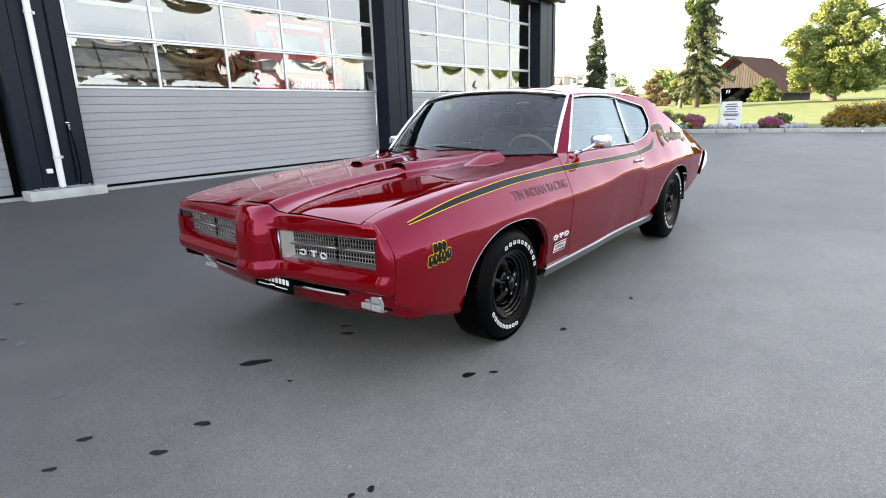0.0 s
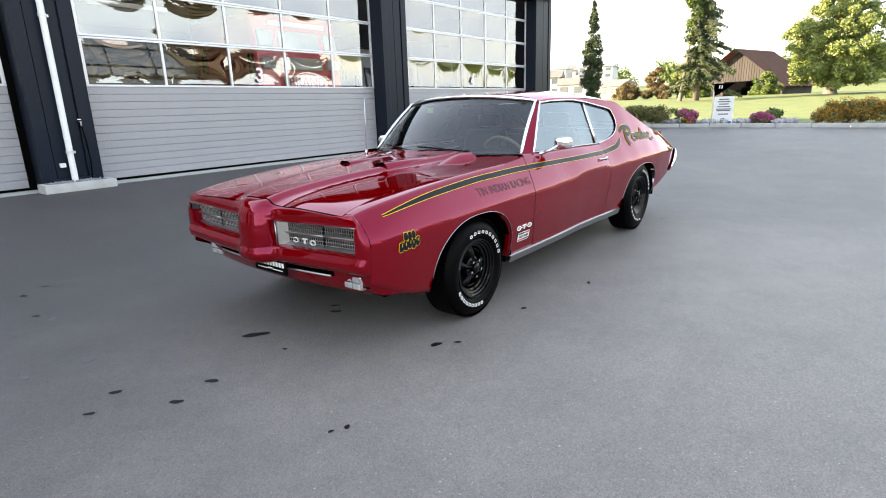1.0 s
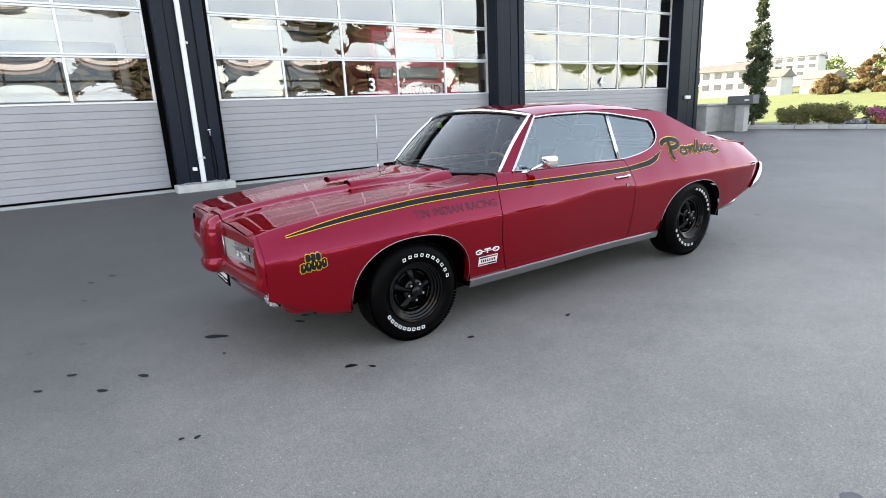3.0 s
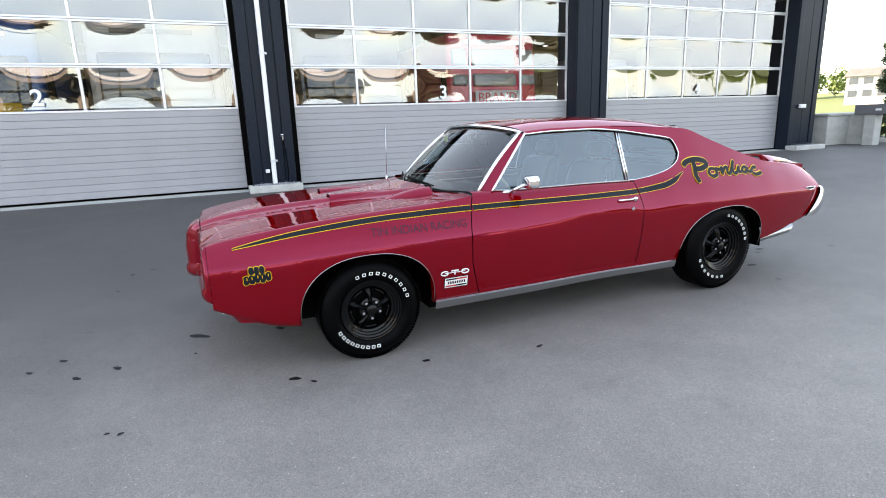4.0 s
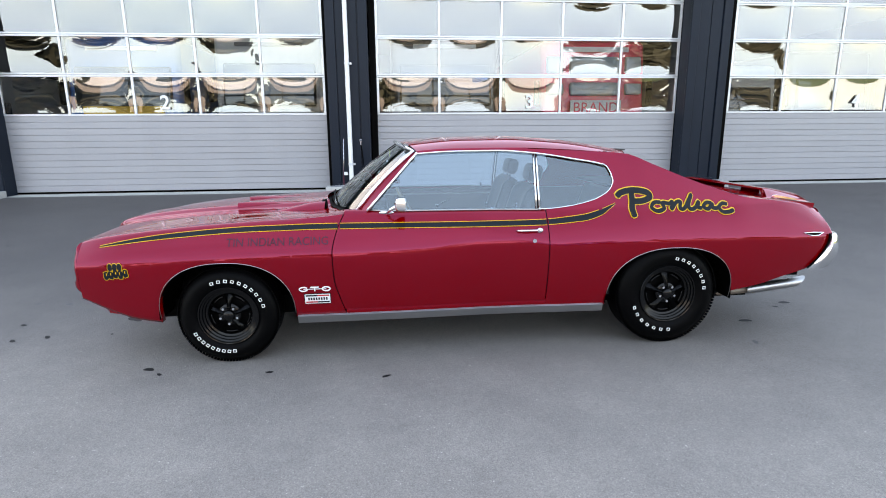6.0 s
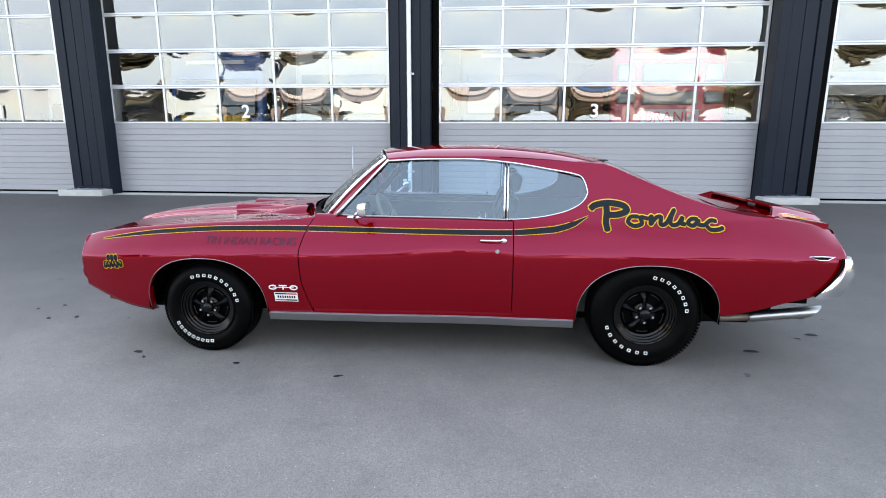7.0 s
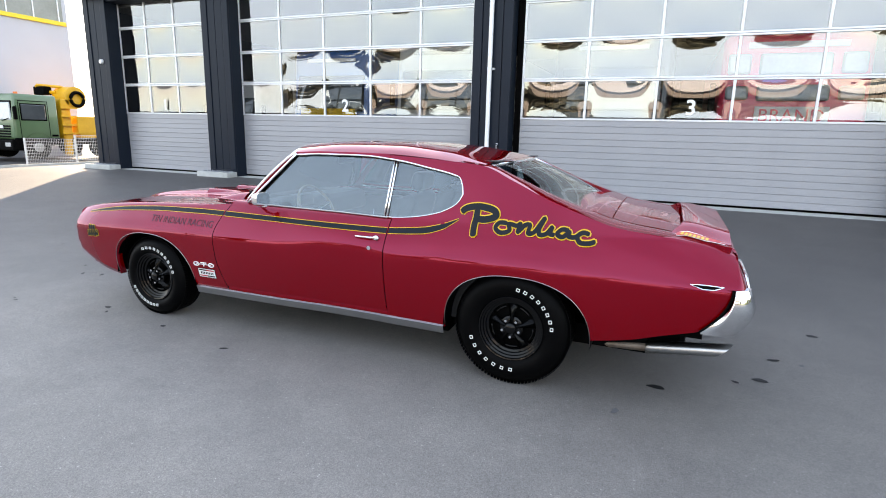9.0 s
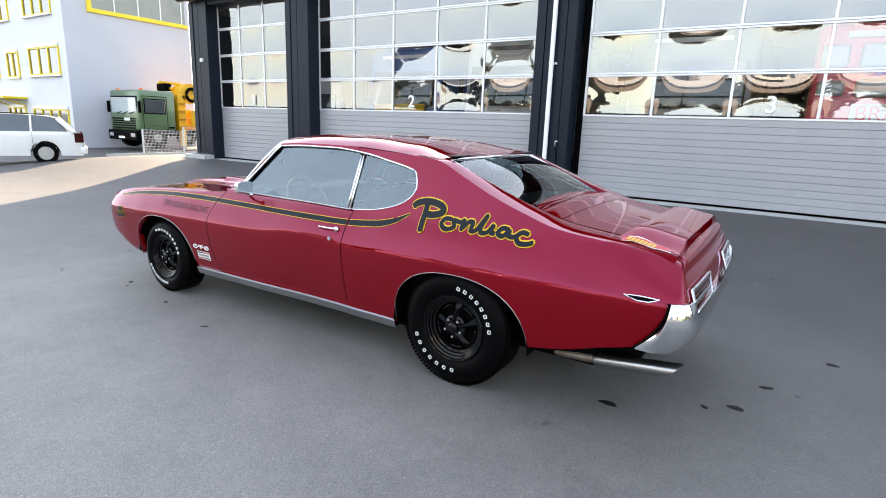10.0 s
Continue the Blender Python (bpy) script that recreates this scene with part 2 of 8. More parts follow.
def asphalt():
    m = bpy.data.materials.new("asphalt")
    m.use_nodes = True
    nt = m.node_tree
    b = nt.nodes["Principled BSDF"]
    stone = noise_out(nt, 150, 3, 0.85)
    mid = noise_out(nt, 9, 5, 0.7)
    broad = noise_out(nt, 0.45, 5, 0.62)
    streak = noise_out(nt, 0.9, 4, 0.6, (0.25, 1, 1))
    col = ramp(nt, broad, (0.136, 0.128, 0.122), (0.200, 0.188, 0.178), 0.33, 0.67)
    col = mix(nt, 0.5, col, ramp(nt, streak, (0.110, 0.105, 0.102), (0.224, 0.211, 0.200), 0.35, 0.68))
    col = mix(nt, 0.30, col, ramp(nt, mid, (0.095, 0.09, 0.087), (0.23, 0.217, 0.205)))
    col = mix(nt, 0.46, col, ramp(nt, stone, (0.042, 0.04, 0.039), (0.39, 0.37, 0.35), 0.33, 0.70))
    speck = noise_out(nt, 75, 2, 0.5)
    col = mix(nt, ramp(nt, speck, (0, 0, 0), (0.85, 0.85, 0.85), 0.70, 0.76), col, (0.42, 0.41, 0.39))
    pit = noise_out(nt, 52, 3, 0.6, (1, 1.3, 1))
    col = mix(nt, ramp(nt, pit, (0.8, 0.8, 0.8), (0, 0, 0), 0.24, 0.31), col, (0.05, 0.05, 0.052))
    blot = noise_out(nt, 1.7, 6, 0.68)
    col = mix(nt, 1.0, col, ramp(nt, blot, (0.90, 0.90, 0.905), (1.07, 1.065, 1.06), 0.36, 0.64), "MULTIPLY")
    # shade along the hall painted into the colour, with a ragged edge
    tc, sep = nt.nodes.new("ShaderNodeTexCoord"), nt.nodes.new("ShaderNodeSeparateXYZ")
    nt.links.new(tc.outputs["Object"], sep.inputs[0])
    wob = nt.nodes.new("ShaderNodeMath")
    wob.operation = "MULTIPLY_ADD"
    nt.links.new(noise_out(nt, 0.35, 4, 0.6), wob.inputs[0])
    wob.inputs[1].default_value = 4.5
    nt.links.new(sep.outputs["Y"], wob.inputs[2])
    darker = nt.nodes.new("ShaderNodeMapRange")
    darker.interpolation_type = "SMOOTHSTEP"
    darker.inputs[1].default_value, darker.inputs[2].default_value = 0.4, 5.4
    darker.inputs[3].default_value, darker.inputs[4].default_value = 0.0, 0.85
    nt.links.new(wob.outputs[0], darker.inputs[0])
    col = mix(nt, darker.outputs[0], col, mix(nt, 1.0, col, (0.36, 0.36, 0.38), "MULTIPLY"))
    # brightness painted into the colour: pale mid-yard, dark beyond a ragged edge
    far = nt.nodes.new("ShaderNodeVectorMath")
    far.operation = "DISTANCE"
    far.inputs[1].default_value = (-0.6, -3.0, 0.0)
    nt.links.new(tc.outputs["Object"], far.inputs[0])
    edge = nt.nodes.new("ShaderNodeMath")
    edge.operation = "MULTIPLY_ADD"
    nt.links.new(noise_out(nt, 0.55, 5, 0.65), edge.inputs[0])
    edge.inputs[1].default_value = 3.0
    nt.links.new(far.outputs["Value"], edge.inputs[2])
    patchy = nt.nodes.new("ShaderNodeMapRange")
    patchy.interpolation_type = "SMOOTHSTEP"
    patchy.inputs[1].default_value, patchy.inputs[2].default_value = 3.0, 6.2
    nt.links.new(edge.outputs[0], patchy.inputs[0])
    col = mix(nt, patchy.outputs[0], mix(nt, 1.0, col, (1.05, 1.01, 0.965), "MULTIPLY"), mix(nt, 1.0, col, (0.655, 0.63, 0.605), "MULTIPLY"))
    nt.links.new(col, b.inputs["Base Color"])
    mr = nt.nodes.new("ShaderNodeMapRange")
    mr.inputs[3].default_value, mr.inputs[4].default_value = 0.50, 0.70
    nt.links.new(broad, mr.inputs[0])
    nt.links.new(mr.outputs[0], b.inputs["Roughness"])
    b.inputs["Specular IOR Level"].default_value = 0.50
    bp = nt.nodes.new("ShaderNodeBump")
    bp.inputs["Strength"].default_value, bp.inputs["Distance"].default_value = 0.8, 0.006
    nt.links.new(stone, bp.inputs["Height"])
    nt.links.new(bp.outputs[0], b.inputs["Normal"])
    return m


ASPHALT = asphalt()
YARD_LEAF = material("dull_leaves", (0.028, 0.03, 0.018), (0.045, 0.042, 0.025), 0.8, 0, 0.5, 12)
# ---- mesh tools ----
def part(name, bm, mat, parent=None, label="", smooth=False, angle=None):
    me = bpy.data.meshes.new(name)
    bm.normal_update()
    bm.to_mesh(me)
    bm.free()
    for mm in mat if isinstance(mat, (list, tuple)) else [mat]:
        me.materials.append(mm)
    if smooth or angle:
        me.shade_smooth()
        if angle:
            me.set_sharp_from_angle(angle=radians(angle))
    ob = new(name, me)
    if parent:
        ob.parent = parent
    if label:
        ob["label"] = label
    return ob


def thing(name, at=(0, 0, 0), rz=0, **tags):
    ob = new(name)
    ob.empty_display_size = 0.2
    ob.matrix_world = pose(*at, 0, 0, rz)
    return tagged(ob, **tags)


def box(bm, x0, x1, y0, y1, z0, z1, bevel=0.0, segs=2):
    t = bmesh.new()
    bmesh.ops.create_cube(t, size=1, matrix=Matrix.LocRotScale(((x0 + x1) / 2, (y0 + y1) / 2, (z0 + z1) / 2), None, (abs(x1 - x0), abs(y1 - y0), abs(z1 - z0))))
    if bevel:
        bmesh.ops.bevel(t, geom=t.edges[:], offset=bevel, segments=segs, profile=0.5, affect="EDGES")
    join(bm, t)
    return bm


def join(bm, other, m=None):
    if m is not None:
        bmesh.ops.transform(other, matrix=m, verts=other.verts)
    tmp = bpy.data.meshes.new("tmp")
    other.to_mesh(tmp)
    other.free()
    bm.from_mesh(tmp)
    bpy.data.meshes.remove(tmp)


def cyl(bm, p0, p1, r0, r1=None, n=16):
    p0, p1 = Vector(p0), Vector(p1)
    t = bmesh.new()
    d = p1 - p0
    bmesh.ops.create_cone(t, cap_ends=True, segments=n, radius1=r0, radius2=r0 if r1 is None else r1, depth=d.length)
    join(bm, t, Matrix.Translation((p0 + p1) / 2) @ d.to_track_quat("Z", "Y").to_matrix().to_4x4())
    return bm


def ball(bm, c, r, n=12, m=8):
    t = bmesh.new()
    bmesh.ops.create_uvsphere(t, u_segments=n, v_segments=m, radius=1)
    r = r if isinstance(r, (tuple, list)) else (r, r, r)
    join(bm, t, Matrix.LocRotScale(c, None, r))
    return bm


def grid(bm, f, us, vs, flip=False, close=False):
    """A sheet of faces over f(u, v)."""
    rows = [[bm.verts.new(f(u, v)) for v in vs] for u in us]
    n = len(rows)
    for i in range(n if close else n - 1):
        for j in range(len(vs) - 1):
            q = [rows[i][j], rows[(i + 1) % n][j], rows[(i + 1) % n][j + 1], rows[i][j + 1]]
            bm.faces.new(q[::-1] if flip else q)
    return rows


def tube(bm, pts, r, n=8, closed=False, flat=None):
    """A round bar along points; flat=(a, b) gives an oval section."""
    pts = [Vector(p) for p in pts]
    rings, k = [], len(pts)
    for i, p in enumerate(pts):
        a = pts[(i - 1) % k] if closed or i else p
        b = pts[(i + 1) % k] if closed or i < k - 1 else p
        d = (b - a).normalized()
        side = d.cross(Vector((0, 0, 1)))
        if side.length < 1e-3:
            side = d.cross(Vector((0, 1, 0)))
        side.normalize()
        up = side.cross(d)
        ra, rb = flat or (r, r)
        rings.append([bm.verts.new(p + side * math.cos(2 * math.pi * j / n) * ra + up * math.sin(2 * math.pi * j / n) * rb) for j in range(n)])
    for i in range(k if closed else k - 1):
        r0, r1 = rings[i], rings[(i + 1) % k]
        for j in range(n):
            bm.faces.new([r0[j], r0[(j + 1) % n], r1[(j + 1) % n], r1[j]])
    if not closed:
        bm.faces.new(rings[0][::-1])
        bm.faces.new(rings[-1])
    return bm


def face_to(bm, d):
    """Turn every face of a sheet towards the direction d."""
    bm.normal_update()
    d = Vector(d)
    for f in bm.faces:
        if f.normal.dot(d) < 0:
            f.normal_flip()
    return bm


def lathe(bm, profile, n=48, axis="Y"):
    """Turn (radius, along) pairs round the Y axis."""
    def f(u, v):
        r, a = profile[v]
        return (r * math.cos(u), a, r * math.sin(u))
    grid(bm, f, [2 * math.pi * i / n for i in range(n)], range(len(profile)), close=True)
    return bm


def ip(x, xs, ys):
    """Smooth curve through a few points (cubic Hermite), flat beyond the ends."""
    if x <= xs[0]:
        return ys[0]
    if x >= xs[-1]:
        return ys[-1]
    i = max(k for k in range(len(xs) - 1) if xs[k] <= x)
    sl = [(ys[k + 1] - ys[k]) / (xs[k + 1] - xs[k]) for k in range(len(xs) - 1)]

    def tan(k):
        if k == 0:
            return sl[0]
        if k == len(xs) - 1:
            return sl[-1]
        a, b = sl[k - 1], sl[k]
        return 0 if a * b <= 0 else 2 * a * b / (a + b)
    h = xs[i + 1] - xs[i]
    t = (x - xs[i]) / h
    return (2 * t**3 - 3 * t**2 + 1) * ys[i] + (t**3 - 2 * t**2 + t) * h * tan(i) + (-2 * t**3 + 3 * t**2) * ys[i + 1] + (t**3 - t**2) * h * tan(i + 1)


def step01(t):
    t = min(1.0, max(0.0, t))
    return t * t * (3 - 2 * t)


def span(a, b, n):
    return [a + (b - a) * i / (n - 1) for i in range(n)]


def text_mesh(body, size, depth=0.0, bold=0.0):
    """A word as a mesh in the x-z plane, centred, facing -y."""
    cu = bpy.data.curves.new("word", "FONT")
    cu.body, cu.size, cu.extrude, cu.align_x, cu.align_y = body, size, depth, "CENTER", "CENTER"
    cu.offset = bold
    ob = bpy.data.objects.new("word", cu)
    me = bpy.data.meshes.new_from_object(ob)
    bpy.data.objects.remove(ob)
    bpy.data.curves.remove(cu)
    me.transform(Matrix.Rotation(radians(90), 4, "X"))
    bm = bmesh.new()
    bm.from_mesh(me)
    bpy.data.meshes.remove(me)
    return bm


# ---- ground ----
def height(x, y):
    a = step01((y - 0.9) / 5.2) * step01((x + 19.0) / 6.0)
    b = step01((x - 4.0) / 12.0)
    c = step01((-5.0 - x) / 12.0)
    return 0.25 * (1 - (1 - a) * (1 - b)) - 0.15 * c * (1 - a) - 0.010


def ground_sheet():
    bm = bmesh.new()
    xs = [-400, -200, -100, -60, -40] + span(-30, 17.2, 60)
    ys = [-400, -200, -80, -40] + span(-25, 12, 50) + [20, 60, 150, 400]
    grid(bm, lambda x, y: (x, y, height(x, y)), xs, ys)
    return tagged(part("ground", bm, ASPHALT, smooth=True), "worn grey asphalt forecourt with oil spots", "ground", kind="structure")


ground_sheet()


def meadow():
    bm = bmesh.new()
    xs = [17.35, 18, 19.5, 22, 27, 35, 50, 70, 100, 140, 200, 300, 500, 900, 1500]
    ys = [-900, -400, -200, -100, -60] + span(-40, 60, 26) + [90, 140, 220, 400, 900]

    def f(x, y):
        d = x - 17
        z = 0.30 + 1.25 * step01(d / 75) + 0.10 * noise.noise((x * 0.08, y * 0.08, 0)) * step01(d / 6) + 9.0 * step01((d - 110) / 250)
        return (x, y, z)
    grid(bm, f, xs, ys)
    return tagged(part("meadow", bm, GRASS, smooth=True), "sunlit green meadow behind the planted edge", "meadow", kind="structure")


meadow()

# ---- garage hall ----
DOOR_Y, FRONT_Y, EAVE = 6.96, 6.60, 4.62
RAILS = (1.74, 2.44, 3.145, 3.85, 4.485)
DOORS = {1: (-11.49, -8.57, 3), 2: (-7.50, -1.59, 5), 3: (-0.60, 5.53, 5), 4: (6.66, 12.66, 5)}
POSTS = ((-12.25, -11.45), (-8.26, -7.47), (-1.50, -0.74), (5.54, 6.36), (12.68, 13.72))
BASE_Z = 0.24


def hall_shell():
    def wall(name, x0, x1, y0, y1, z0, z1, mat=ANTHRACITE, label="anthracite metal-clad wall of a vehicle hall"):
        bm = bmesh.new()
        box(bm, x0, x1, y0, y1, z0, z1)
        return tagged(part(name, bm, mat), label, "wall", kind="structure")
    wall("wall_west", -12.20, -12.0, 6.95, 19.0, 0.1, EAVE - 0.1)
    wall("wall_east", 13.45, 13.65, 6.95, 19.0, 0.1, EAVE - 0.1)
    wall("wall_north", -12.2, 13.65, 19.0, 19.2, 0.1, EAVE - 0.1, INTERIOR, "dim back wall inside the hall")
    wall("floor", -12.0, 13.45, 6.95, 19.0, 0.1, 0.26, CONCRETE, "smooth concrete floor inside the hall")
    wall("ceiling", -12.0, 13.45, 7.0, 19.0, EAVE - 0.25, EAVE - 0.1, INTERIOR, "dim ceiling inside the hall")
    # lintel over the doors and the eave
    bm = bmesh.new()
    box(bm, -12.26, 13.72, FRONT_Y + 0.02, DOOR_Y + 0.1, 4.45, EAVE - 0.02, 0.01)
    tagged(part("lintel", bm, ANTHRACITE), "anthracite metal lintel above the sectional doors", "wall", kind="structure")
    bm = bmesh.new()
    box(bm, -12.42, 13.90, FRONT_Y - 0.16, 19.3, EAVE, EAVE + 0.10, 0.015)
    box(bm, -12.42, 13.90, FRONT_Y - 0.30, FRONT_Y - 0.14, EAVE - 0.06, EAVE + 0.08, 0.03, 3)
    tagged(part("roof", bm, ANTHRACITE), "low dark roof edge with gutter", "roof", kind="structure")


hall_shell()


def hall_post(x0, x1, k):
    """A clad pier between two doors, with its folded edge trims and base flashing."""
    root = thing("pier", (0, 0, 0), label="anthracite sheet-metal pier between two roller doors", category="pier", group="piers between the doors", kind="structure")
    w = x1 - x0
    bm = bmesh.new()
    box(bm, x0, x1, FRONT_Y + 0.02, DOOR_Y - 0.01, BASE_Z - 0.05, EAVE - 0.05)
    part("core", bm, ANTHRACITE, root)
    for a, b in ((x0 - 0.004, x0 + 0.17), (x1 - 0.17, x1 + 0.004)):
        bm = bmesh.new()
        box(bm, a, b, FRONT_Y - 0.025, FRONT_Y + 0.03, BASE_Z - 0.02, EAVE - 0.06, 0.008)
        part("edge_trim", bm, ANTHRACITE, root)
    n = 2
    for i in range(n):
        a = x0 + 0.18 + (w - 0.36) * i / n
        b = x0 + 0.18 + (w - 0.36) * (i + 1) / n - 0.012
        bm = bmesh.new()
        box(bm, a, b, FRONT_Y - 0.004, FRONT_Y + 0.03, BASE_Z + 0.16, EAVE - 0.06, 0.004)
        part("panel", bm, ANTHRACITE, root)
    bm = bmesh.new()
    box(bm, x0 + 0.1, x1 - 0.1, FRONT_Y - 0.045, FRONT_Y + 0.03, BASE_Z + 0.12, BASE_Z + 0.16, 0.006)
    part("flashing", bm, ANTHRACITE, root)
    # kerb plinth with a gravel bed
    pl = thing("plinth", label="concrete kerb plinth filled with dark gravel", category="plinth", group="gravel plinths")
    bm = bmesh.new()
    y0, px0, px1 = 6.22, x0 - 0.10, x1 + 0.06
    for a in ((px0, px1, y0, y0 + 0.08), (px0, px0 + 0.08, y0 + 0.08, FRONT_Y - 0.05), (px1 - 0.08, px1, y0 + 0.08, FRONT_Y - 0.05)):
        box(bm, *a, 0.15, 0.36, 0.012)
    part("kerb_stone", bm, CONCRETE, pl, angle=40)
    bm = bmesh.new()
    rnd = random.Random(k)
    box(bm, px0 + 0.08, px1 - 0.08, y0 + 0.08, FRONT_Y - 0.03, 0.2, 0.33)
    for _ in range(260):
        r = rnd.uniform(0.012, 0.03)
        t = bmesh.new()
        bmesh.ops.create_icosphere(t, subdivisions=1, radius=r)
        join(bm, t, Matrix.LocRotScale((rnd.uniform(px0 + 0.1, px1 - 0.1), rnd.uniform(y0 + 0.09, FRONT_Y - 0.05), 0.335 + rnd.uniform(0, 0.025)), Euler((rnd.random() * 6, rnd.random() * 6, 0)), (1, 0.8, 0.6)))
    tagged(part("gravel", bm, GRAVEL, pl, angle=30), kind="stuff")


for k, (a, b) in enumerate(POSTS):
    hall_post(a, b, k)


def pane_mesh(w, h, bulge):
    """A pane that bows like a cushion, as sealed double panes do."""
    bm = bmesh.new()
    n = 20

    def f(u, v):
        e = (1 - (2 * u - 1) ** 2) * (1 - (2 * v - 1) ** 2)
        s = (1 - (2 * u - 1) ** 4) * (1 - (2 * v - 1) ** 4)
        return ((u - 0.5) * w, bulge * (0.75 * e + 0.25 * s), (v - 0.5) * h)
    grid(bm, f, span(0, 1, n), span(0, 1, n))
    face_to(bm, (0, -1, 0))
    me = bpy.data.meshes.new("pane")
    bm.to_mesh(me)
    bm.free()
    me.materials.append(DOOR_GLASS)
    me.shade_smooth()
    return me


def sectional_door(num, x0, x1, cols):
    root = thing("sectional_door", (0, 0, 0), label="grey sectional door with four rows of glazing above ribbed panels", category="door", group="hall doors", kind="structure")
    rnd = random.Random(num)
    z0 = 0.285
    # ribbed lower leaf
    n = 12
    ph = (RAILS[0] - 0.03 - z0) / n
    bm = bmesh.new()
    box(bm, x0, x1, -0.018, 0.03, 0.002, ph - 0.002, 0.005)
    slat = part("slat", bm, GREY_PANEL, root)
    slat.location = (0, DOOR_Y, z0)
    for i in range(1, n):
        s = new("slat", slat.data)
        s.parent, s.location = root, (0, DOOR_Y, z0 + ph * i)
    bm = bmesh.new()
    box(bm, x0, x1, DOOR_Y + 0.005, DOOR_Y + 0.03, z0, RAILS[0])
    part("backing", bm, GREY_PANEL, root)
    bm = bmesh.new()
    box(bm, x0, x1, DOOR_Y - 0.02, DOOR_Y + 0.03, z0 - 0.035, z0 + 0.002, 0.005)
    part("bottom_seal", bm, BLACK, root)
    bm = bmesh.new()
    box(bm, x0 - 0.1, x1 + 0.1, 6.55, 7.1, 0.10, 0.243, 0.01)
    part("threshold", bm, CONCRETE, root, "pale concrete threshold strip")
    # rails and mullions
    for i, z in enumerate(RAILS):
        bm = bmesh.new()
        box(bm, x0, x1, DOOR_Y - 0.03, DOOR_Y + 0.02, z - 0.035, z - 0.003, 0.004)
        if 0 < i < 4:
            box(bm, x0, x1, DOOR_Y - 0.03, DOOR_Y + 0.02, z + 0.003, z + 0.035, 0.004)
        part("rail", bm, ALU, root)
    pw = (x1 - x0) / cols
    for j in range(4):
        for i in range(cols + 1):
            bm = bmesh.new()
            xm = min(max(x0 + pw * i, x0 + 0.022), x1 - 0.022)
            box(bm, xm - 0.022, xm + 0.022, DOOR_Y - 0.026, DOOR_Y + 0.02, RAILS[j] + 0.035 if j else RAILS[j] - 0.003, RAILS[j + 1] - 0.035, 0.004)
            part("mullion", bm, ALU, root)
    meshes = [pane_mesh(pw - 0.05, RAILS[1] - RAILS[0] - 0.05, b) for b in (0.008, 0.0125, 0.010)]
    for j in range(4):
        for i in range(cols):
            p = new("pane", meshes[rnd.randrange(3)])
            p.parent = root
            p.location = (x0 + pw * (i + 0.5), DOOR_Y - 0.005, (RAILS[j] + RAILS[j + 1]) / 2)
    for xs in (x0 - 0.06, x1 + 0.06):
        bm = bmesh.new()
        box(bm, xs - 0.06, xs + 0.06, DOOR_Y - 0.03, DOOR_Y + 0.05, 0.25, 4.44, 0.006)
        part("guide_rail", bm, BLACK if num else ALU, root)
    # white number on the lowest row of panes
    nx = {1: -10.0, 2: -4.58, 3: 2.44, 4: 9.55}[num]
    part("number", text_mesh(str(num), 0.36, 0.002, 0.007), WHITE_LETTER, root, "white door number").location = (nx, DOOR_Y - 0.045, 1.93)


for num, (a, b, c) in DOORS.items():
    sectional_door(num, a, b, c)
# ---- the coupe ----
CAR_Y = 0.035
XW = (-2.36, -2.30, -2.2, -2.0, -1.4, -0.6, 0.0, 0.5, 1.0, 1.5, 2.0, 2.4, 2.58)
WC = (0.80, 0.845, 0.875, 0.90, 0.918, 0.916, 0.908, 0.905, 0.915, 0.925, 0.912, 0.885, 0.86)
ZC_X, ZC_Z = (-2.3, -1.4, -0.6, -0.2, 0.15, 0.42, 0.66, 1.0, 2.5), (0.63, 0.665, 0.675, 0.687, 0.722, 0.724, 0.694, 0.705, 0.70)
# shoulder line: height and half width
SH_X = (-2.38, -2.33, -2.19, -1.92, -1.58, -1.24, -0.9, -0.55, 0.0, 0.6, 1.0, 1.5, 1.75, 1.95, 2.2, 2.38, 2.50, 2.57)
SH_Z = (0.715, 0.735, 0.775, 0.812, 0.842, 0.862, 0.878, 0.905, 0.908, 0.895, 0.90, 0.90, 0.90, 0.915, 0.915, 0.90, 0.868, 0.83)
WS_X = (-2.35, -2.2, -1.9, -1.2, -0.55, 0.0, 0.6, 1.0, 1.3, 1.6, 1.9, 2.2, 2.4, 2.58)
WS_Y = (0.74, 0.765, 0.785, 0.785, 0.775, 0.78, 0.785, 0.81, 0.825, 0.825, 0.805, 0.765, 0.735, 0.70)
# top edge of the sail panel, from the roof down to the deck
SAIL_X, SAIL_Z = (0.95, 1.15, 1.34, 1.55, 1.76, 1.95, 2.2, 2.38, 2.50, 2.57), (1.262, 1.245, 1.172, 1.085, 1.012, 0.957, 0.925, 0.90, 0.868, 0.83)
LOW_X, LOW_Z = (-2.36, -2.25, -2.14, -1.96, -1.80), (0.46, 0.425, 0.37, 0.29, 0.255)
REAR_LOW_X, REAR_LOW_Z = (1.80, 2.07, 2.24, 2.40, 2.52), (0.32, 0.375, 0.43, 0.475, 0.53)
F_ARCH, R_ARCH = (-1.410, 0.30, 0.405, 0.338), (1.430, 0.30, 0.432, 0.355)
ARCH_POW = 2.35
FRONT_AXLE, REAR_AXLE = (-1.41, 0.296, 0.306), (1.415, 0.334, 0.343)


def half_width(x, z):
    """Flank section; the crease is rolled over a few centimetres."""
    zc = ip(x, ZC_X, ZC_Z)
    if abs(z - zc) > 0.05:
        return raw_width(x, z)
    r = 0.022
    return (raw_width(x, z - r) + 2 * raw_width(x, z - r / 2) + 2 * raw_width(x, z) + 2 * raw_width(x, z + r / 2) + raw_width(x, z + r)) / 8


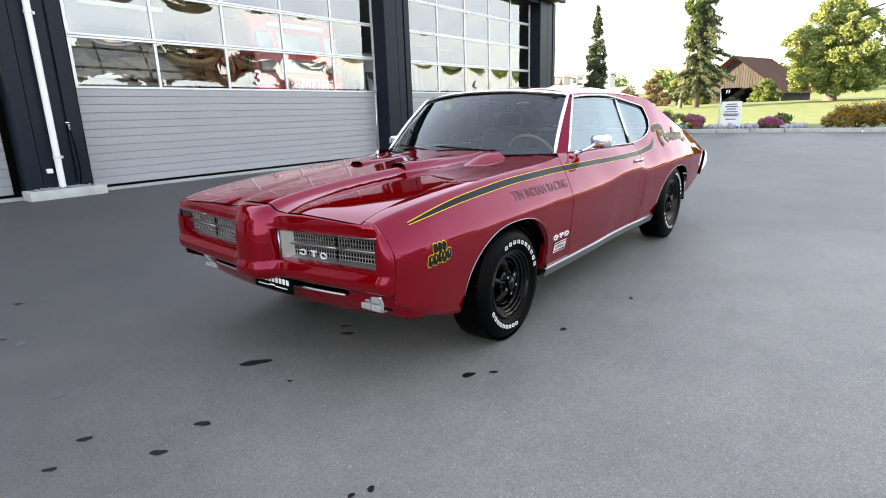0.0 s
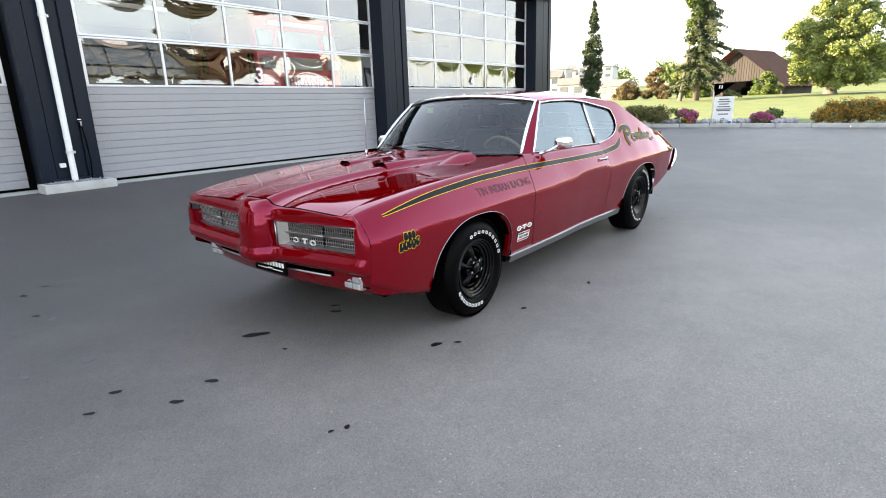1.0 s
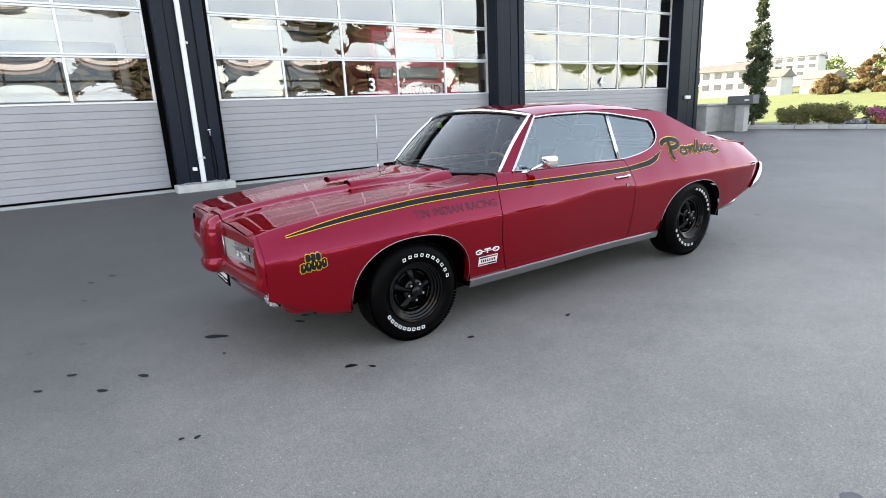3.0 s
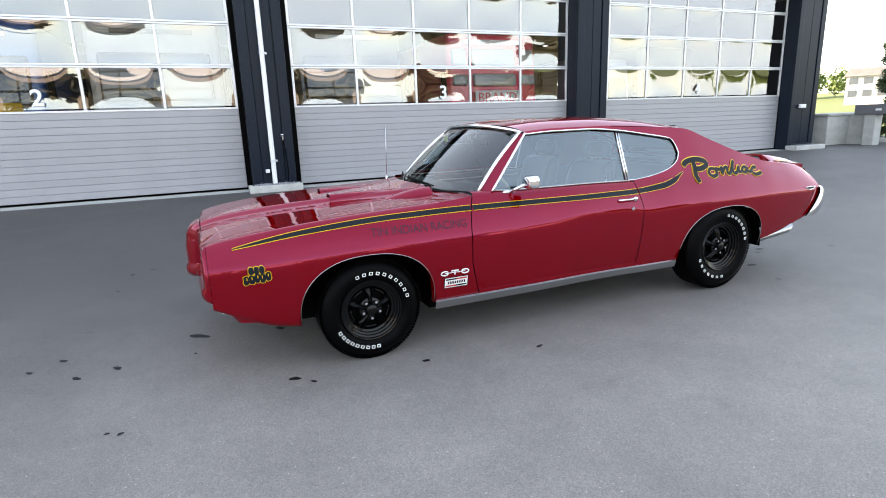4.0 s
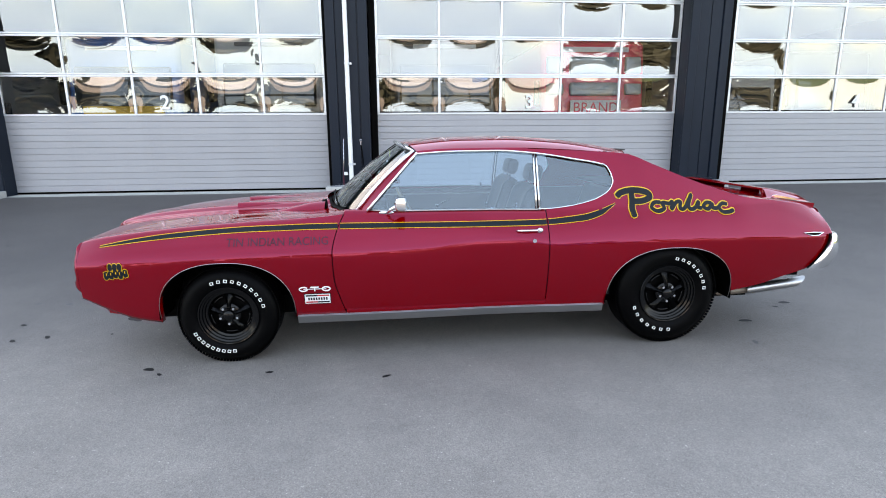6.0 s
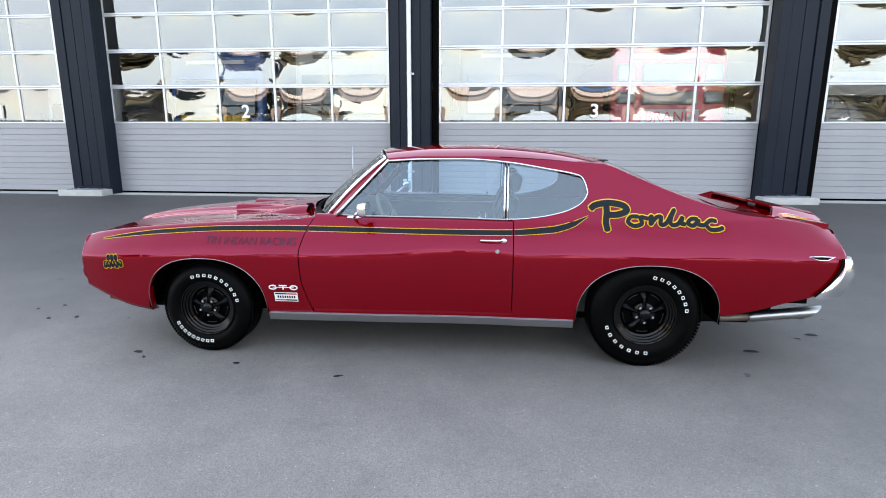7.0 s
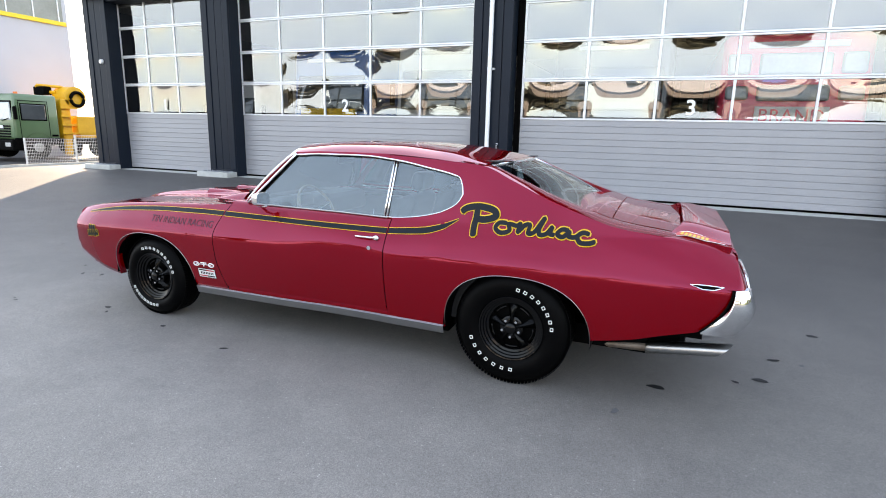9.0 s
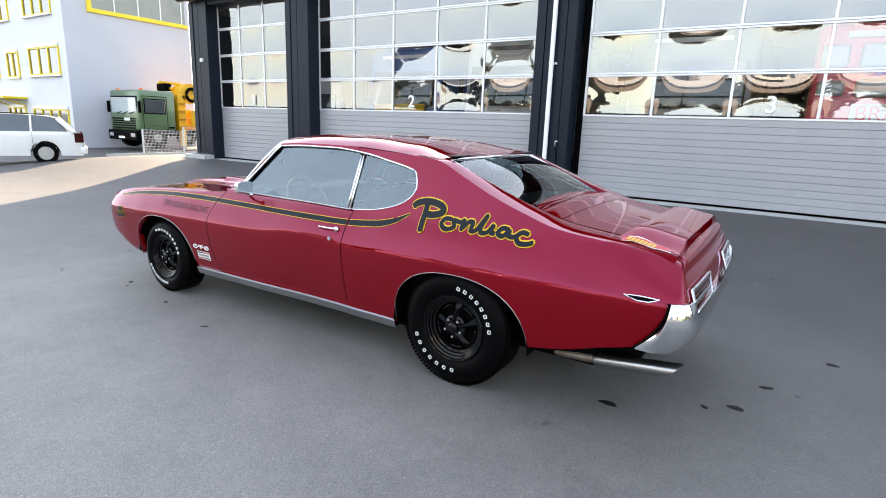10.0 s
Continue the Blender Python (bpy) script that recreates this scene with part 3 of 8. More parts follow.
def raw_width(x, z):
    return flank(x, z) + 0.0011 * math.sin(7.3 * x + 9 * z) * math.sin(3.1 * x - 14 * z) + 0.0006 * math.sin(19 * x + 4 * z)


def flank(x, z):
    wc, zc = ip(x, XW, WC), ip(x, ZC_X, ZC_Z)
    if z <= zc:
        d = (zc - z) / 0.45
        return wc - 0.080 * d**1.7
    zs, ws = ip(x, SH_X, SH_Z), ip(x, WS_X, WS_Y)
    u = (z - zc) / max(0.02, zs - zc)
    if u <= 1:
        return wc - (wc - ws) * (0.55 * u + 0.45 * u * u)
    slope = (wc - ws) * 1.45 / (zs - zc)
    k = min(slope, 0.40)
    return ws - k * (z - zs)


def arch_low(x, base):
    z = base
    for cx, cz, a, b in (F_ARCH, R_ARCH):
        if abs(x - cx) < a:
            z = max(z, cz + b * (1 - (abs(x - cx) / a) ** ARCH_POW) ** (1 / ARCH_POW))
    return z


def arch_point(cx, cz, a, b, u):
    c, q = math.cos(u), math.sin(u)
    k = (abs(c) ** ARCH_POW + abs(q) ** ARCH_POW) ** (-1 / ARCH_POW)
    return cx + a * k * c, cz + b * k * q


def low_edge(x):
    if x < -1.70:
        return arch_low(x, ip(x, LOW_X, LOW_Z))
    if x > 1.80:
        return arch_low(x, ip(x, REAR_LOW_X, REAR_LOW_Z))
    return arch_low(x, 0.268)


def top_z(x, y, crown=0.018):
    """Hood and deck height."""
    ws, zs = ip(x, WS_X, WS_Y), ip(x, SH_X, SH_Z) if x < 1.2 else ip(x, SAIL_X, SAIL_Z)
    z = zs + crown * (1 - (y / ws) ** 2)
    if x < -0.5:
        w = ip(x, (-2.4, -2.2, -1.0, -0.6), (0.115, 0.13, 0.30, 0.36))
        z += 0.026 * step01((w + 0.03 - abs(y)) / 0.06)
        # shallow valley beside the ridge
        z -= 0.006 * math.exp(-(((abs(y) - w - 0.10) / 0.06) ** 2))
    return z


def cos_span(a, b, n):
    return [a + (b - a) * (1 - math.cos(math.pi * i / (n - 1))) / 2 for i in range(n)]


def side_columns(x0, x1):
    xs = set(round(v, 4) for v in span(x0, x1, max(3, int(abs(x1 - x0) / 0.05))))
    for cx, cz, a, b in (F_ARCH, R_ARCH):
        if x0 < cx < x1:
            xs = {x for x in xs if not (cx - a - 0.03 < x < cx + a + 0.03)}
            xs |= set(cos_span(cx - a, cx + a, 41)) | {cx - a - 0.012, cx + a + 0.012}
    return sorted(xs)


def side_sheet(bm, s, xs, low, high, nz=26):
    """Outer skin between two edge curves on side s (-1 is the driver's)."""
    def f(x, v):
        lo, hi, zc = low(x), high(x), ip(x, ZC_X, ZC_Z)
        if lo < zc - 0.005 and hi > zc + 0.02:
            # one row runs along the crease
            z = lo + (zc - lo) * v * 2 if v <= 0.5 else zc + (hi - zc) * (v - 0.5) * 2
        else:
            z = lo + (hi - lo) * v
        return (x, s * half_width(x, z), z)
    return grid(bm, f, xs, span(0, 1, nz | 1), flip=s > 0)


def lip(bm, rows, j, d, flip=False):
    """Fold the edge column j of a sheet inwards by d."""
    a = [r[j] for r in rows]
    b = [bm.verts.new(v.co + Vector(d(v.co))) for v in a]
    for i in range(len(a) - 1):
        q = [a[i], a[i + 1], b[i + 1], b[i]]
        bm.faces.new(q[::-1] if flip else q)


def bow_gap(verts, gap, s):
    """Bend the upright gap between fender and door forward at mid height."""
    for v in verts:
        k = max(0.0, 1 - abs(v.co.x - gap) / 0.30)
        if k > 0 and v.co.z < 0.90:
            v.co.x += k * k * ip(v.co.z, (0.27, 0.38, 0.52, 0.68, 0.80, 0.90), (0.0, -0.035, -0.068, -0.072, -0.045, 0.0))
            v.co.y = s * half_width(v.co.x, v.co.z)


car = thing("coupe", (0, CAR_Y, 0), label="glossy dark-red classic two-door muscle coupe parked on asphalt", category="car")


def fender_top(bm, s, xs, edge, inner, n=7):
    """Rolled shoulder from the side over to the hood or deck gap."""
    def f(x, v):
        zs = edge(x)
        hw = half_width(x, zs)
        yi = inner(x)
        y = hw + (yi - hw) * v
        zt = top_z(x, yi)
        z = zs + (zt - zs) * (1 - (1 - v) ** 2.2)
        return (x, s * y, z)
    return grid(bm, f, xs, span(0, 1, n), flip=s > 0)


HOOD_GAP_X, HOOD_GAP_Y = (-2.28, -2.1, -1.5, -0.72), (0.700, 0.685, 0.635, 0.60)
DLO_LOW_X, DLO_LOW_Z = (-0.56, -0.4, 0.2, 0.58, 0.73, 0.90, 0.98, 1.03, 1.05), (0.925, 0.915, 0.912, 0.905, 0.918, 0.955, 0.99, 1.03, 1.075)
DLO_TOP_X, DLO_TOP_Z = (-0.22, 0.0, 0.3, 0.55, 0.81, 0.95, 1.01, 1.04, 1.05), (1.258, 1.270, 1.272, 1.254, 1.214, 1.190, 1.172, 1.12, 1.075)


def body_panels():
    for s in (-1, 1):
        # front fender
        bm = bmesh.new()
        xs = side_columns(-2.258, -0.692)
        rows = side_sheet(bm, s, xs, low_edge, lambda x: ip(x, SH_X, SH_Z))
        bow_gap([v for r in rows for v in r], -0.689, s)
        lip(bm, rows, 0, lambda c: (0, -s * 0.05, 0.0), s < 0)
        fender_top(bm, s, xs, lambda x: ip(x, SH_X, SH_Z), lambda x: ip(x, HOOD_GAP_X, HOOD_GAP_Y))
        bmesh.ops.remove_doubles(bm, verts=bm.verts, dist=0.0005)
        part("front_fender", bm, PAINT, car, smooth=True)
        # door
        bm = bmesh.new()
        xs = side_columns(-0.686, 0.592)
        rows = side_sheet(bm, s, xs, lambda x: 0.309, lambda x: ip(x, DLO_LOW_X, DLO_LOW_Z) - 0.012)
        bow_gap([v for r in rows for v in r], -0.689, s)
        lip(bm, rows, -1, lambda c: (0, -s * 0.05, 0.006), s > 0)
        part("door", bm, PAINT, car, "long red door with stripe, chrome handle and mirror", smooth=True)
        # painted sill under the door
        bm = bmesh.new()
        grid(bm, lambda x, z: (x, s * (half_width(x, z) - 0.005 * step01((z - 0.296) / 0.01)), z), span(-0.692, 0.600, 24), (0.262, 0.275, 0.290, 0.299, 0.306, 0.325), flip=s > 0)
        part("sill", bm, PAINT, car, smooth=True)
        # quarter panel with the sail panel
        bm = bmesh.new()
        xs = side_columns(0.598, 0.99) + [0.9972, 0.9985, 1.001, 1.005, 1.01, 1.017, 1.026, 1.035, 1.044, 1.05]
        side_sheet(bm, s, xs, low_edge, lambda x: ip(x, DLO_LOW_X, DLO_LOW_Z))
        up_x = span(0.50, 0.98, 12) + [1.01, 1.03, 1.044, 1.05]
        side_sheet(bm, s, up_x, lambda x: ip(x, DLO_TOP_X, DLO_TOP_Z), lambda x: ip(x, (0.45,) + SAIL_X, (1.285,) + SAIL_Z), 8)
        rear = [1.05] + [x for x in side_columns(1.05, 2.54) if x > 1.052]
        side_sheet(bm, s, rear, low_edge, lambda x: ip(x, SAIL_X, SAIL_Z), 40)
        # rolled top edge: narrow beside the back window, then wide to the deck gap
        def inner(x):
            return ip(x, (1.05, 1.3, 1.6, 1.8, 1.92, 2.1, 2.54), (0.60, 0.595, 0.60, 0.605, 0.60, 0.605, 0.60))
        def over(x, v):
            zs = ip(x, SAIL_X, SAIL_Z)
            hw = half_width(x, zs)
            y = hw + (inner(x) - hw) * v
            return (x, s * y, zs + (0.007 + 0.005 * step01((x - 1.12) / 0.2)) * (1 - (1 - v) ** 2))
        rows = grid(bm, over, [1.13] + [x for x in rear if x > 1.14], span(0, 1, 6), flip=s > 0)
        lip(bm, rows, -1, lambda c: (0, 0, -0.05 if c.x < 1.86 else -0.015), s > 0)
        bmesh.ops.remove_doubles(bm, verts=bm.verts, dist=0.0008)
        part("quarter_panel", bm, PAINT, car, "red rear quarter with broad sail panel", smooth=True, angle=55)
    # hood
    bm = bmesh.new()
    def hood(x, v):
        g = ip(x, HOOD_GAP_X, HOOD_GAP_Y) - 0.004
        y = g * v
        xx = x
        return (xx, y, top_z(x, y))
    rows = grid(bm, hood, span(-2.284, -0.73, 60), span(-1, 1, 91))
    for v in bm.verts:
        # the rear edge follows the windshield, the front edge the beak
        if v.co.x > -1.2:
            v.co.x -= 0.13 * (1 - (v.co.y / 0.6) ** 2) * (v.co.x + 1.2) / 0.47
    lip(bm, rows, 0, lambda c: (0, 0, -0.02))
    lip(bm, rows, -1, lambda c: (0, 0, -0.02), True)
    part("hood", bm, PAINT, car, "red hood with raised centre and two scoops", smooth=True, angle=50)
    # cowl strip
    bm = bmesh.new()
    grid(bm, lambda u, v: (-0.735 + 0.10 * v - 0.13 * (1 - (u / 0.6) ** 2) * (1 - 0.3 * v), u, 0.905 - 0.012 * v), span(-0.62, 0.62, 20), (0, 1), flip=True)
    part("cowl", bm, BLACK, car, "black cowl vent below the windshield")
    # deck lid
    bm = bmesh.new()
    def deck(x, v):
        return (x, 0.592 * v, ip(x, SAIL_X, SAIL_Z) + 0.014 + 0.016 * (1 - v * v))
    rows = grid(bm, deck, span(1.905, 2.50, 24), span(-1, 1, 31))
    lip(bm, rows, -1, lambda c: (0, 0, -0.02), True)
    part("deck_lid", bm, PAINT, car, smooth=True)
    # filler panel between back window and deck
    bm = bmesh.new()
    grid(bm, lambda x, v: (x, 0.60 * v, ip(x, SAIL_X, SAIL_Z) + 0.014 + 0.016 * (1 - v * v) - 0.03 * step01((1.80 - x) / 0.1)), span(1.66, 1.90, 10), span(-1, 1, 31))
    part("filler_panel", bm, PAINT, car, smooth=True)


body_panels()


def roof_z(x, s):
    c = ip(x, (-0.36, -0.2, 0.1, 0.4, 0.8, 1.1, 1.3), (1.316, 1.338, 1.358, 1.360, 1.335, 1.288, 1.248))
    e = ip(x, (-0.3, 0.0, 0.4, 0.8, 0.95, 1.15, 1.3), (1.268, 1.288, 1.290, 1.274, 1.262, 1.245, 1.20))
    return c + (e - c) * abs(s) ** 4.5


def greenhouse():
    bm = bmesh.new()
    def roof(u, s):
        x0, x1 = -0.335 + 0.11 * s * s, 1.245 - 0.10 * s * s
        x = x0 + (x1 - x0) * u
        hw = half_width(x, roof_z(x, 1.0)) + 0.004 * step01((1.0 - x) / 0.15)
        return (x, s * hw, roof_z(x, s))
    rows = grid(bm, roof, span(0, 1, 40), span(-1, 1, 41))
    lip(bm, rows, 0, lambda c: (0.0, 0.03, -0.02))
    lip(bm, rows, -1, lambda c: (0.004, 0.0, -0.03), True)
    for s in (-1, 1):
        def rail(x, v):
            z0 = roof_z(x, 1.0)
            z = z0 + (ip(x, DLO_TOP_X, DLO_TOP_Z) - z0) * v
            return (x, s * (half_width(x, z) + 0.004), z)
        grid(bm, rail, span(-0.225, 0.505, 18), (0, 0.5, 1), flip=s < 0)
    bmesh.ops.remove_doubles(bm, verts=bm.verts, dist=0.0004)
    part("roof", bm, PAINT, car, smooth=True, angle=50)

    def shield(s, v):
        b = Vector((-0.845 + 0.235 * s * s, 0.715 * s, 0.90 - 0.0 * s * s))
        t = Vector((-0.345 + 0.105 * s * s, 0.622 * s, 1.312 - 0.048 * abs(s) ** 2.4))
        p = b.lerp(t, v)
        p.x -= 0.012 * math.sin(math.pi * v)
        p.z += 0.012 * math.sin(math.pi * v)
        return p
    bm = bmesh.new()
    grid(bm, shield, span(-1, 1, 25), span(0.02, 1, 13), flip=True)
    face_to(bm, (-1, 0, 0.6))
    part("windshield", bm, SHIELD_GLASS, car, "raked clear windshield", smooth=True)
    bm = bmesh.new()
    edge = [shield(-1, v) for v in span(0.0, 1, 9)] + [shield(s, 1) for s in span(-1, 1, 21)[1:-1]] + [shield(1, v) for v in span(1, 0.0, 9)]
    tube(bm, [p + Vector((-0.006, 0, 0.008)) for p in edge], 0.0125, 8)
    part("windshield_trim", bm, CHROME, car, "chrome windshield surround", smooth=True)
    # wipers at rest
    for y0, y1 in ((-0.38, 0.08), (0.12, 0.52)):
        bm = bmesh.new()
        a, b = shield(y0 / 0.715, 0.05), shield(y1 / 0.715, 0.10)
        tube(bm, [a + Vector((-0.03, 0, 0.01)), b + Vector((-0.02, 0, 0.015))], 0.006, 6)
        part("wiper", bm, BLACK, car)
    # header underside and pillars
    for s in (-1, 1):
        bm = bmesh.new()
        lo = [shield(s, v) for v in span(0, 1, 9)]
        fr = []
        for i in range(9):
            v = i / 8
            x, z = -0.545 + 0.325 * v, 0.915 + 0.35 * v
            fr.append(Vector((x, s * (half_width(x, z) + 0.004), z)))
        for i in range(8):
            q = [bm.verts.new(p) for p in (lo[i], lo[i + 1], fr[i + 1], fr[i])]
            bm.faces.new(q if s > 0 else q[::-1])
        bmesh.ops.remove_doubles(bm, verts=bm.verts, dist=0.0005)
        part("front_pillar", bm, PAINT, car, smooth=True)
        bm = bmesh.new()
        tube(bm, [p + Vector((0, s * 0.002, 0)) for p in fr], 0.0085, 8)
        part("pillar_trim", bm, CHROME, car, "chrome strip along the front pillar", smooth=True)
        # side glass
        def pt(x, z, off=-0.012):
            return Vector((x, s * (half_width(x, z) + off), z))
        bm = bmesh.new()
        def front_glass(u, v):
            x = (-0.53 + 0.315 * v) * (1 - u) + 0.535 * u
            zl, zt = ip(x, DLO_LOW_X, DLO_LOW_Z), ip(x, DLO_TOP_X, DLO_TOP_Z)
            return pt(x, zl + (zt - zl) * v)
        grid(bm, front_glass, span(0, 1, 20), span(0, 1, 8), flip=s < 0)
        face_to(bm, (0, s, 0.1))
        part("door_glass", bm, CAR_GLASS, car, smooth=True)
        bm = bmesh.new()
        def quarter_glass(u, v):
            x = 0.55 + 0.497 * math.sin(u * math.pi / 2)
            zl, zt = ip(x, DLO_LOW_X, DLO_LOW_Z), ip(x, DLO_TOP_X, DLO_TOP_Z)
            return pt(x, zl + (zt - zl) * v)
        grid(bm, quarter_glass, span(0, 1, 16), span(0, 1, 8), flip=s < 0)
        face_to(bm, (0, s, 0.1))
        part("quarter_glass", bm, CAR_GLASS, car, smooth=True)
        # bright surround: drip rail over the windows, sill and rear curve
        bm = bmesh.new()
        top = [pt(x, ip(x, DLO_TOP_X, DLO_TOP_Z), 0.006) for x in span(-0.225, 1.0, 26)]
        tube(bm, top, 0.006, 8, flat=(0.005, 0.006))
        part("drip_rail", bm, CHROME, car, "chrome drip rail above the side windows", smooth=True)
        bm = bmesh.new()
        curve = [pt(0.55 + 0.5 * math.sin(u * math.pi / 2), ip(0.55 + 0.5 * math.sin(u * math.pi / 2), DLO_LOW_X, DLO_LOW_Z), 0.001) for u in span(0, 1, 14)]
        curve += [pt(0.55 + 0.5 * math.sin(u * math.pi / 2), ip(0.55 + 0.5 * math.sin(u * math.pi / 2), DLO_TOP_X, DLO_TOP_Z), 0.001) for u in span(0.98, 0.7, 10)]
        tube(bm, curve, 0.0038, 6)
        part("window_trim", bm, CHROME, car, smooth=True)
        bm = bmesh.new()
        tube(bm, [pt(x, ip(x, DLO_LOW_X, DLO_LOW_Z) - 0.003, -0.002) for x in span(-0.53, 0.56, 14)], 0.006, 6)
        part("belt_trim", bm, BRUSHED, car, smooth=True)
        bm = bmesh.new()
        for xa in (0.537, 0.556):
            tube(bm, [pt(xa + 0.012 * (z - 0.9), z, -0.004) for z in span(0.908, 1.250, 5)], 0.0065, 6)
        part("centre_post", bm, CHROME, car, "slim chrome post between the side windows", smooth=True)
    # back window, set between the sail panels
    bm = bmesh.new()
    def back(s, v):
        t = Vector((1.238 - 0.085 * s * s, 0.60 * s, 1.257 - 0.012 * s * s))
        b = Vector((1.73 + 0.02 * s * s, 0.60 * s, 1.000 - 0.0 * s * s))
        p = t.lerp(b, v)
        p.z += 0.03 * math.sin(math.pi * v) * (1 - 0.6 * s * s)
        return p
    grid(bm, back, span(-1, 1, 21), span(0, 1, 11), flip=True)
    face_to(bm, (0.6, 0, 1))
    part("back_window", bm, SHIELD_GLASS, car, "sloping back window", smooth=True)
    bm = bmesh.new()
    loop = [back(s, 0) for s in span(-0.97, 0.97, 15)] + [back(0.97, v) for v in span(0.1, 0.95, 8)] + [back(s, 1) for s in span(0.97, -0.97, 15)] + [back(-0.97, v) for v in span(0.95, 0.1, 8)]
    def seat(p):
        up = step01((p.z - 1.16) / 0.08)
        return p + Vector((0.014 - 0.006 * up, 0, -0.006 - 0.014 * step01((abs(p.y) - 0.5) / 0.08) * (1 - up) + 0.004 * up))
    tube(bm, [seat(p) for p in loop], 0.010, 6, closed=True)
    part("back_window_trim", bm, CHROME, car, "chrome back window surround", smooth=True)


greenhouse()


def wheel(x, z, r, s, width, rim_r, chars):
    """Black five-spoke wheel in a white-lettered tyre; s -1 faces the driver's side."""
    root = new("wheel")
    root.parent = car
    root.location = (x, s * (0.8875 - width / 2), z)
    root.rotation_euler = (0, 0, 0 if s < 0 else math.pi)
    root["label"] = "black five-spoke wheel with white-lettered tyre"
    h = width / 2
    bm = bmesh.new()
    w = r - rim_r
    prof = [(rim_r - 0.006, -h + 0.030), (rim_r + 0.004, -h + 0.014), (rim_r + 0.012, -h + 0.010), (rim_r + 0.16 * w, -h + 0.002), (rim_r + 0.30 * w, -h - 0.005), (rim_r + 0.42 * w, -h - 0.007), (rim_r + 0.56 * w, -h - 0.004), (rim_r + 0.70 * w, -h + 0.005), (rim_r + 0.80 * w, -h + 0.015), (rim_r + 0.88 * w, -h + 0.026), (r - 0.006, -h + 0.040), (r - 0.001, -h + 0.056)]
    n = 96
    lathe(bm, prof + [(r, 0)] + [(a, -b) for a, b in prof[::-1]], n)
    part("tyre", bm, RUBBER, root, smooth=True, angle=50)
    # tread blocks
    bm = bmesh.new()
    for i in range(100):
        a = 2 * math.pi * i / 100
        for row in range(5):
            t = bmesh.new()
            bmesh.ops.create_cube(t, size=1)
            join(bm, t, Matrix.Rotation(a + row * 0.02, 4, "Y") @ pose(0, (row - 2) * width * 0.165, r - 0.001, 0, 0, 12 if row % 2 else -12) @ Matrix.Diagonal((0.0155, width * 0.13, 0.003, 1)))
    part("tread", bm, RUBBER, root)
    # rim barrel with its stepped outer lip
    bm = bmesh.new()
    q = rim_r
    lathe(bm, [(q + 0.008, -h + 0.012), (q + 0.002, -h + 0.004), (q - 0.005, -h + 0.006), (q - 0.008, -h + 0.016), (q - 0.018, -h + 0.020), (q - 0.021, -h + 0.030), (q - 0.031, -h + 0.034), (q - 0.034, -h + 0.046), (q - 0.046, -h + 0.050), (q - 0.052, -h + 0.066), (q - 0.056, -h + 0.10), (q - 0.056, h - 0.02)], 72)
    part("rim", bm, BLACK_WHEEL, root, "black stepped rim", smooth=True, angle=25)
    bm = bmesh.new()
    lathe(bm, [(q - 0.056, -h + 0.085), (0.05, -h + 0.080), (0.0, -h + 0.080)], 40)
    part("drum", bm, BLACK, root)
    # five ridged spokes that widen outward, with a raised slot lip between each pair
    for i in range(5):
        a = 2 * math.pi * i / 5
        bm = bmesh.new()
        def sp(u, v):
            rr = 0.036 + (q - 0.046 - 0.036) * u
            w = ip(u, (0, 0.3, 0.7, 1), (0.016, 0.017, 0.024, 0.034))
            y = -h + ip(u, (0, 0.3, 0.8, 1), (0.018, 0.022, 0.036, 0.050))
            return (w * v, y + 0.020 * abs(v) ** 1.3, rr)
        grid(bm, sp, span(0, 1, 8), (-1, -0.75, -0.25, 0, 0.25, 0.75, 1), flip=False)
        bmesh.ops.solidify(bm, geom=bm.faces[:], thickness=0.010)
        bmesh.ops.rotate(bm, cent=(0, 0, 0), matrix=Matrix.Rotation(a, 3, "Y"), verts=bm.verts)
        part("spoke", bm, BLACK_WHEEL, root, smooth=True, angle=35)
        bm = bmesh.new()
        b = a + math.pi / 5
        tube(bm, [((q - 0.064) * math.sin(b + d), -h + 0.058, (q - 0.064) * math.cos(b + d)) for d in span(-0.30, 0.30, 7)], 0.006, 6)
        part("slot_lip", bm, BLACK_WHEEL, root, smooth=True)
    bm = bmesh.new()
    lathe(bm, [(0.070, -h + 0.06), (0.068, -h + 0.040), (0.056, -h + 0.034), (0.034, -h + 0.032), (0.031, -h + 0.008), (0.024, -h + 0.002), (0.0, -h + 0.001)], 32)
    part("hub_cap", bm, BLACK_WHEEL, root, smooth=True, angle=40)
    for i in range(5):
        a = 2 * math.pi * (i + 0.5) / 5
        bm = bmesh.new()
        p = Vector((0.052 * math.sin(a), 0, 0.052 * math.cos(a)))
        cyl(bm, p + Vector((0, -h + 0.03, 0)), p + Vector((0, -h + 0.010, 0)), 0.009, 0.008, 6)
        part("wheel_nut", bm, CHROME, root, "chrome wheel nut")
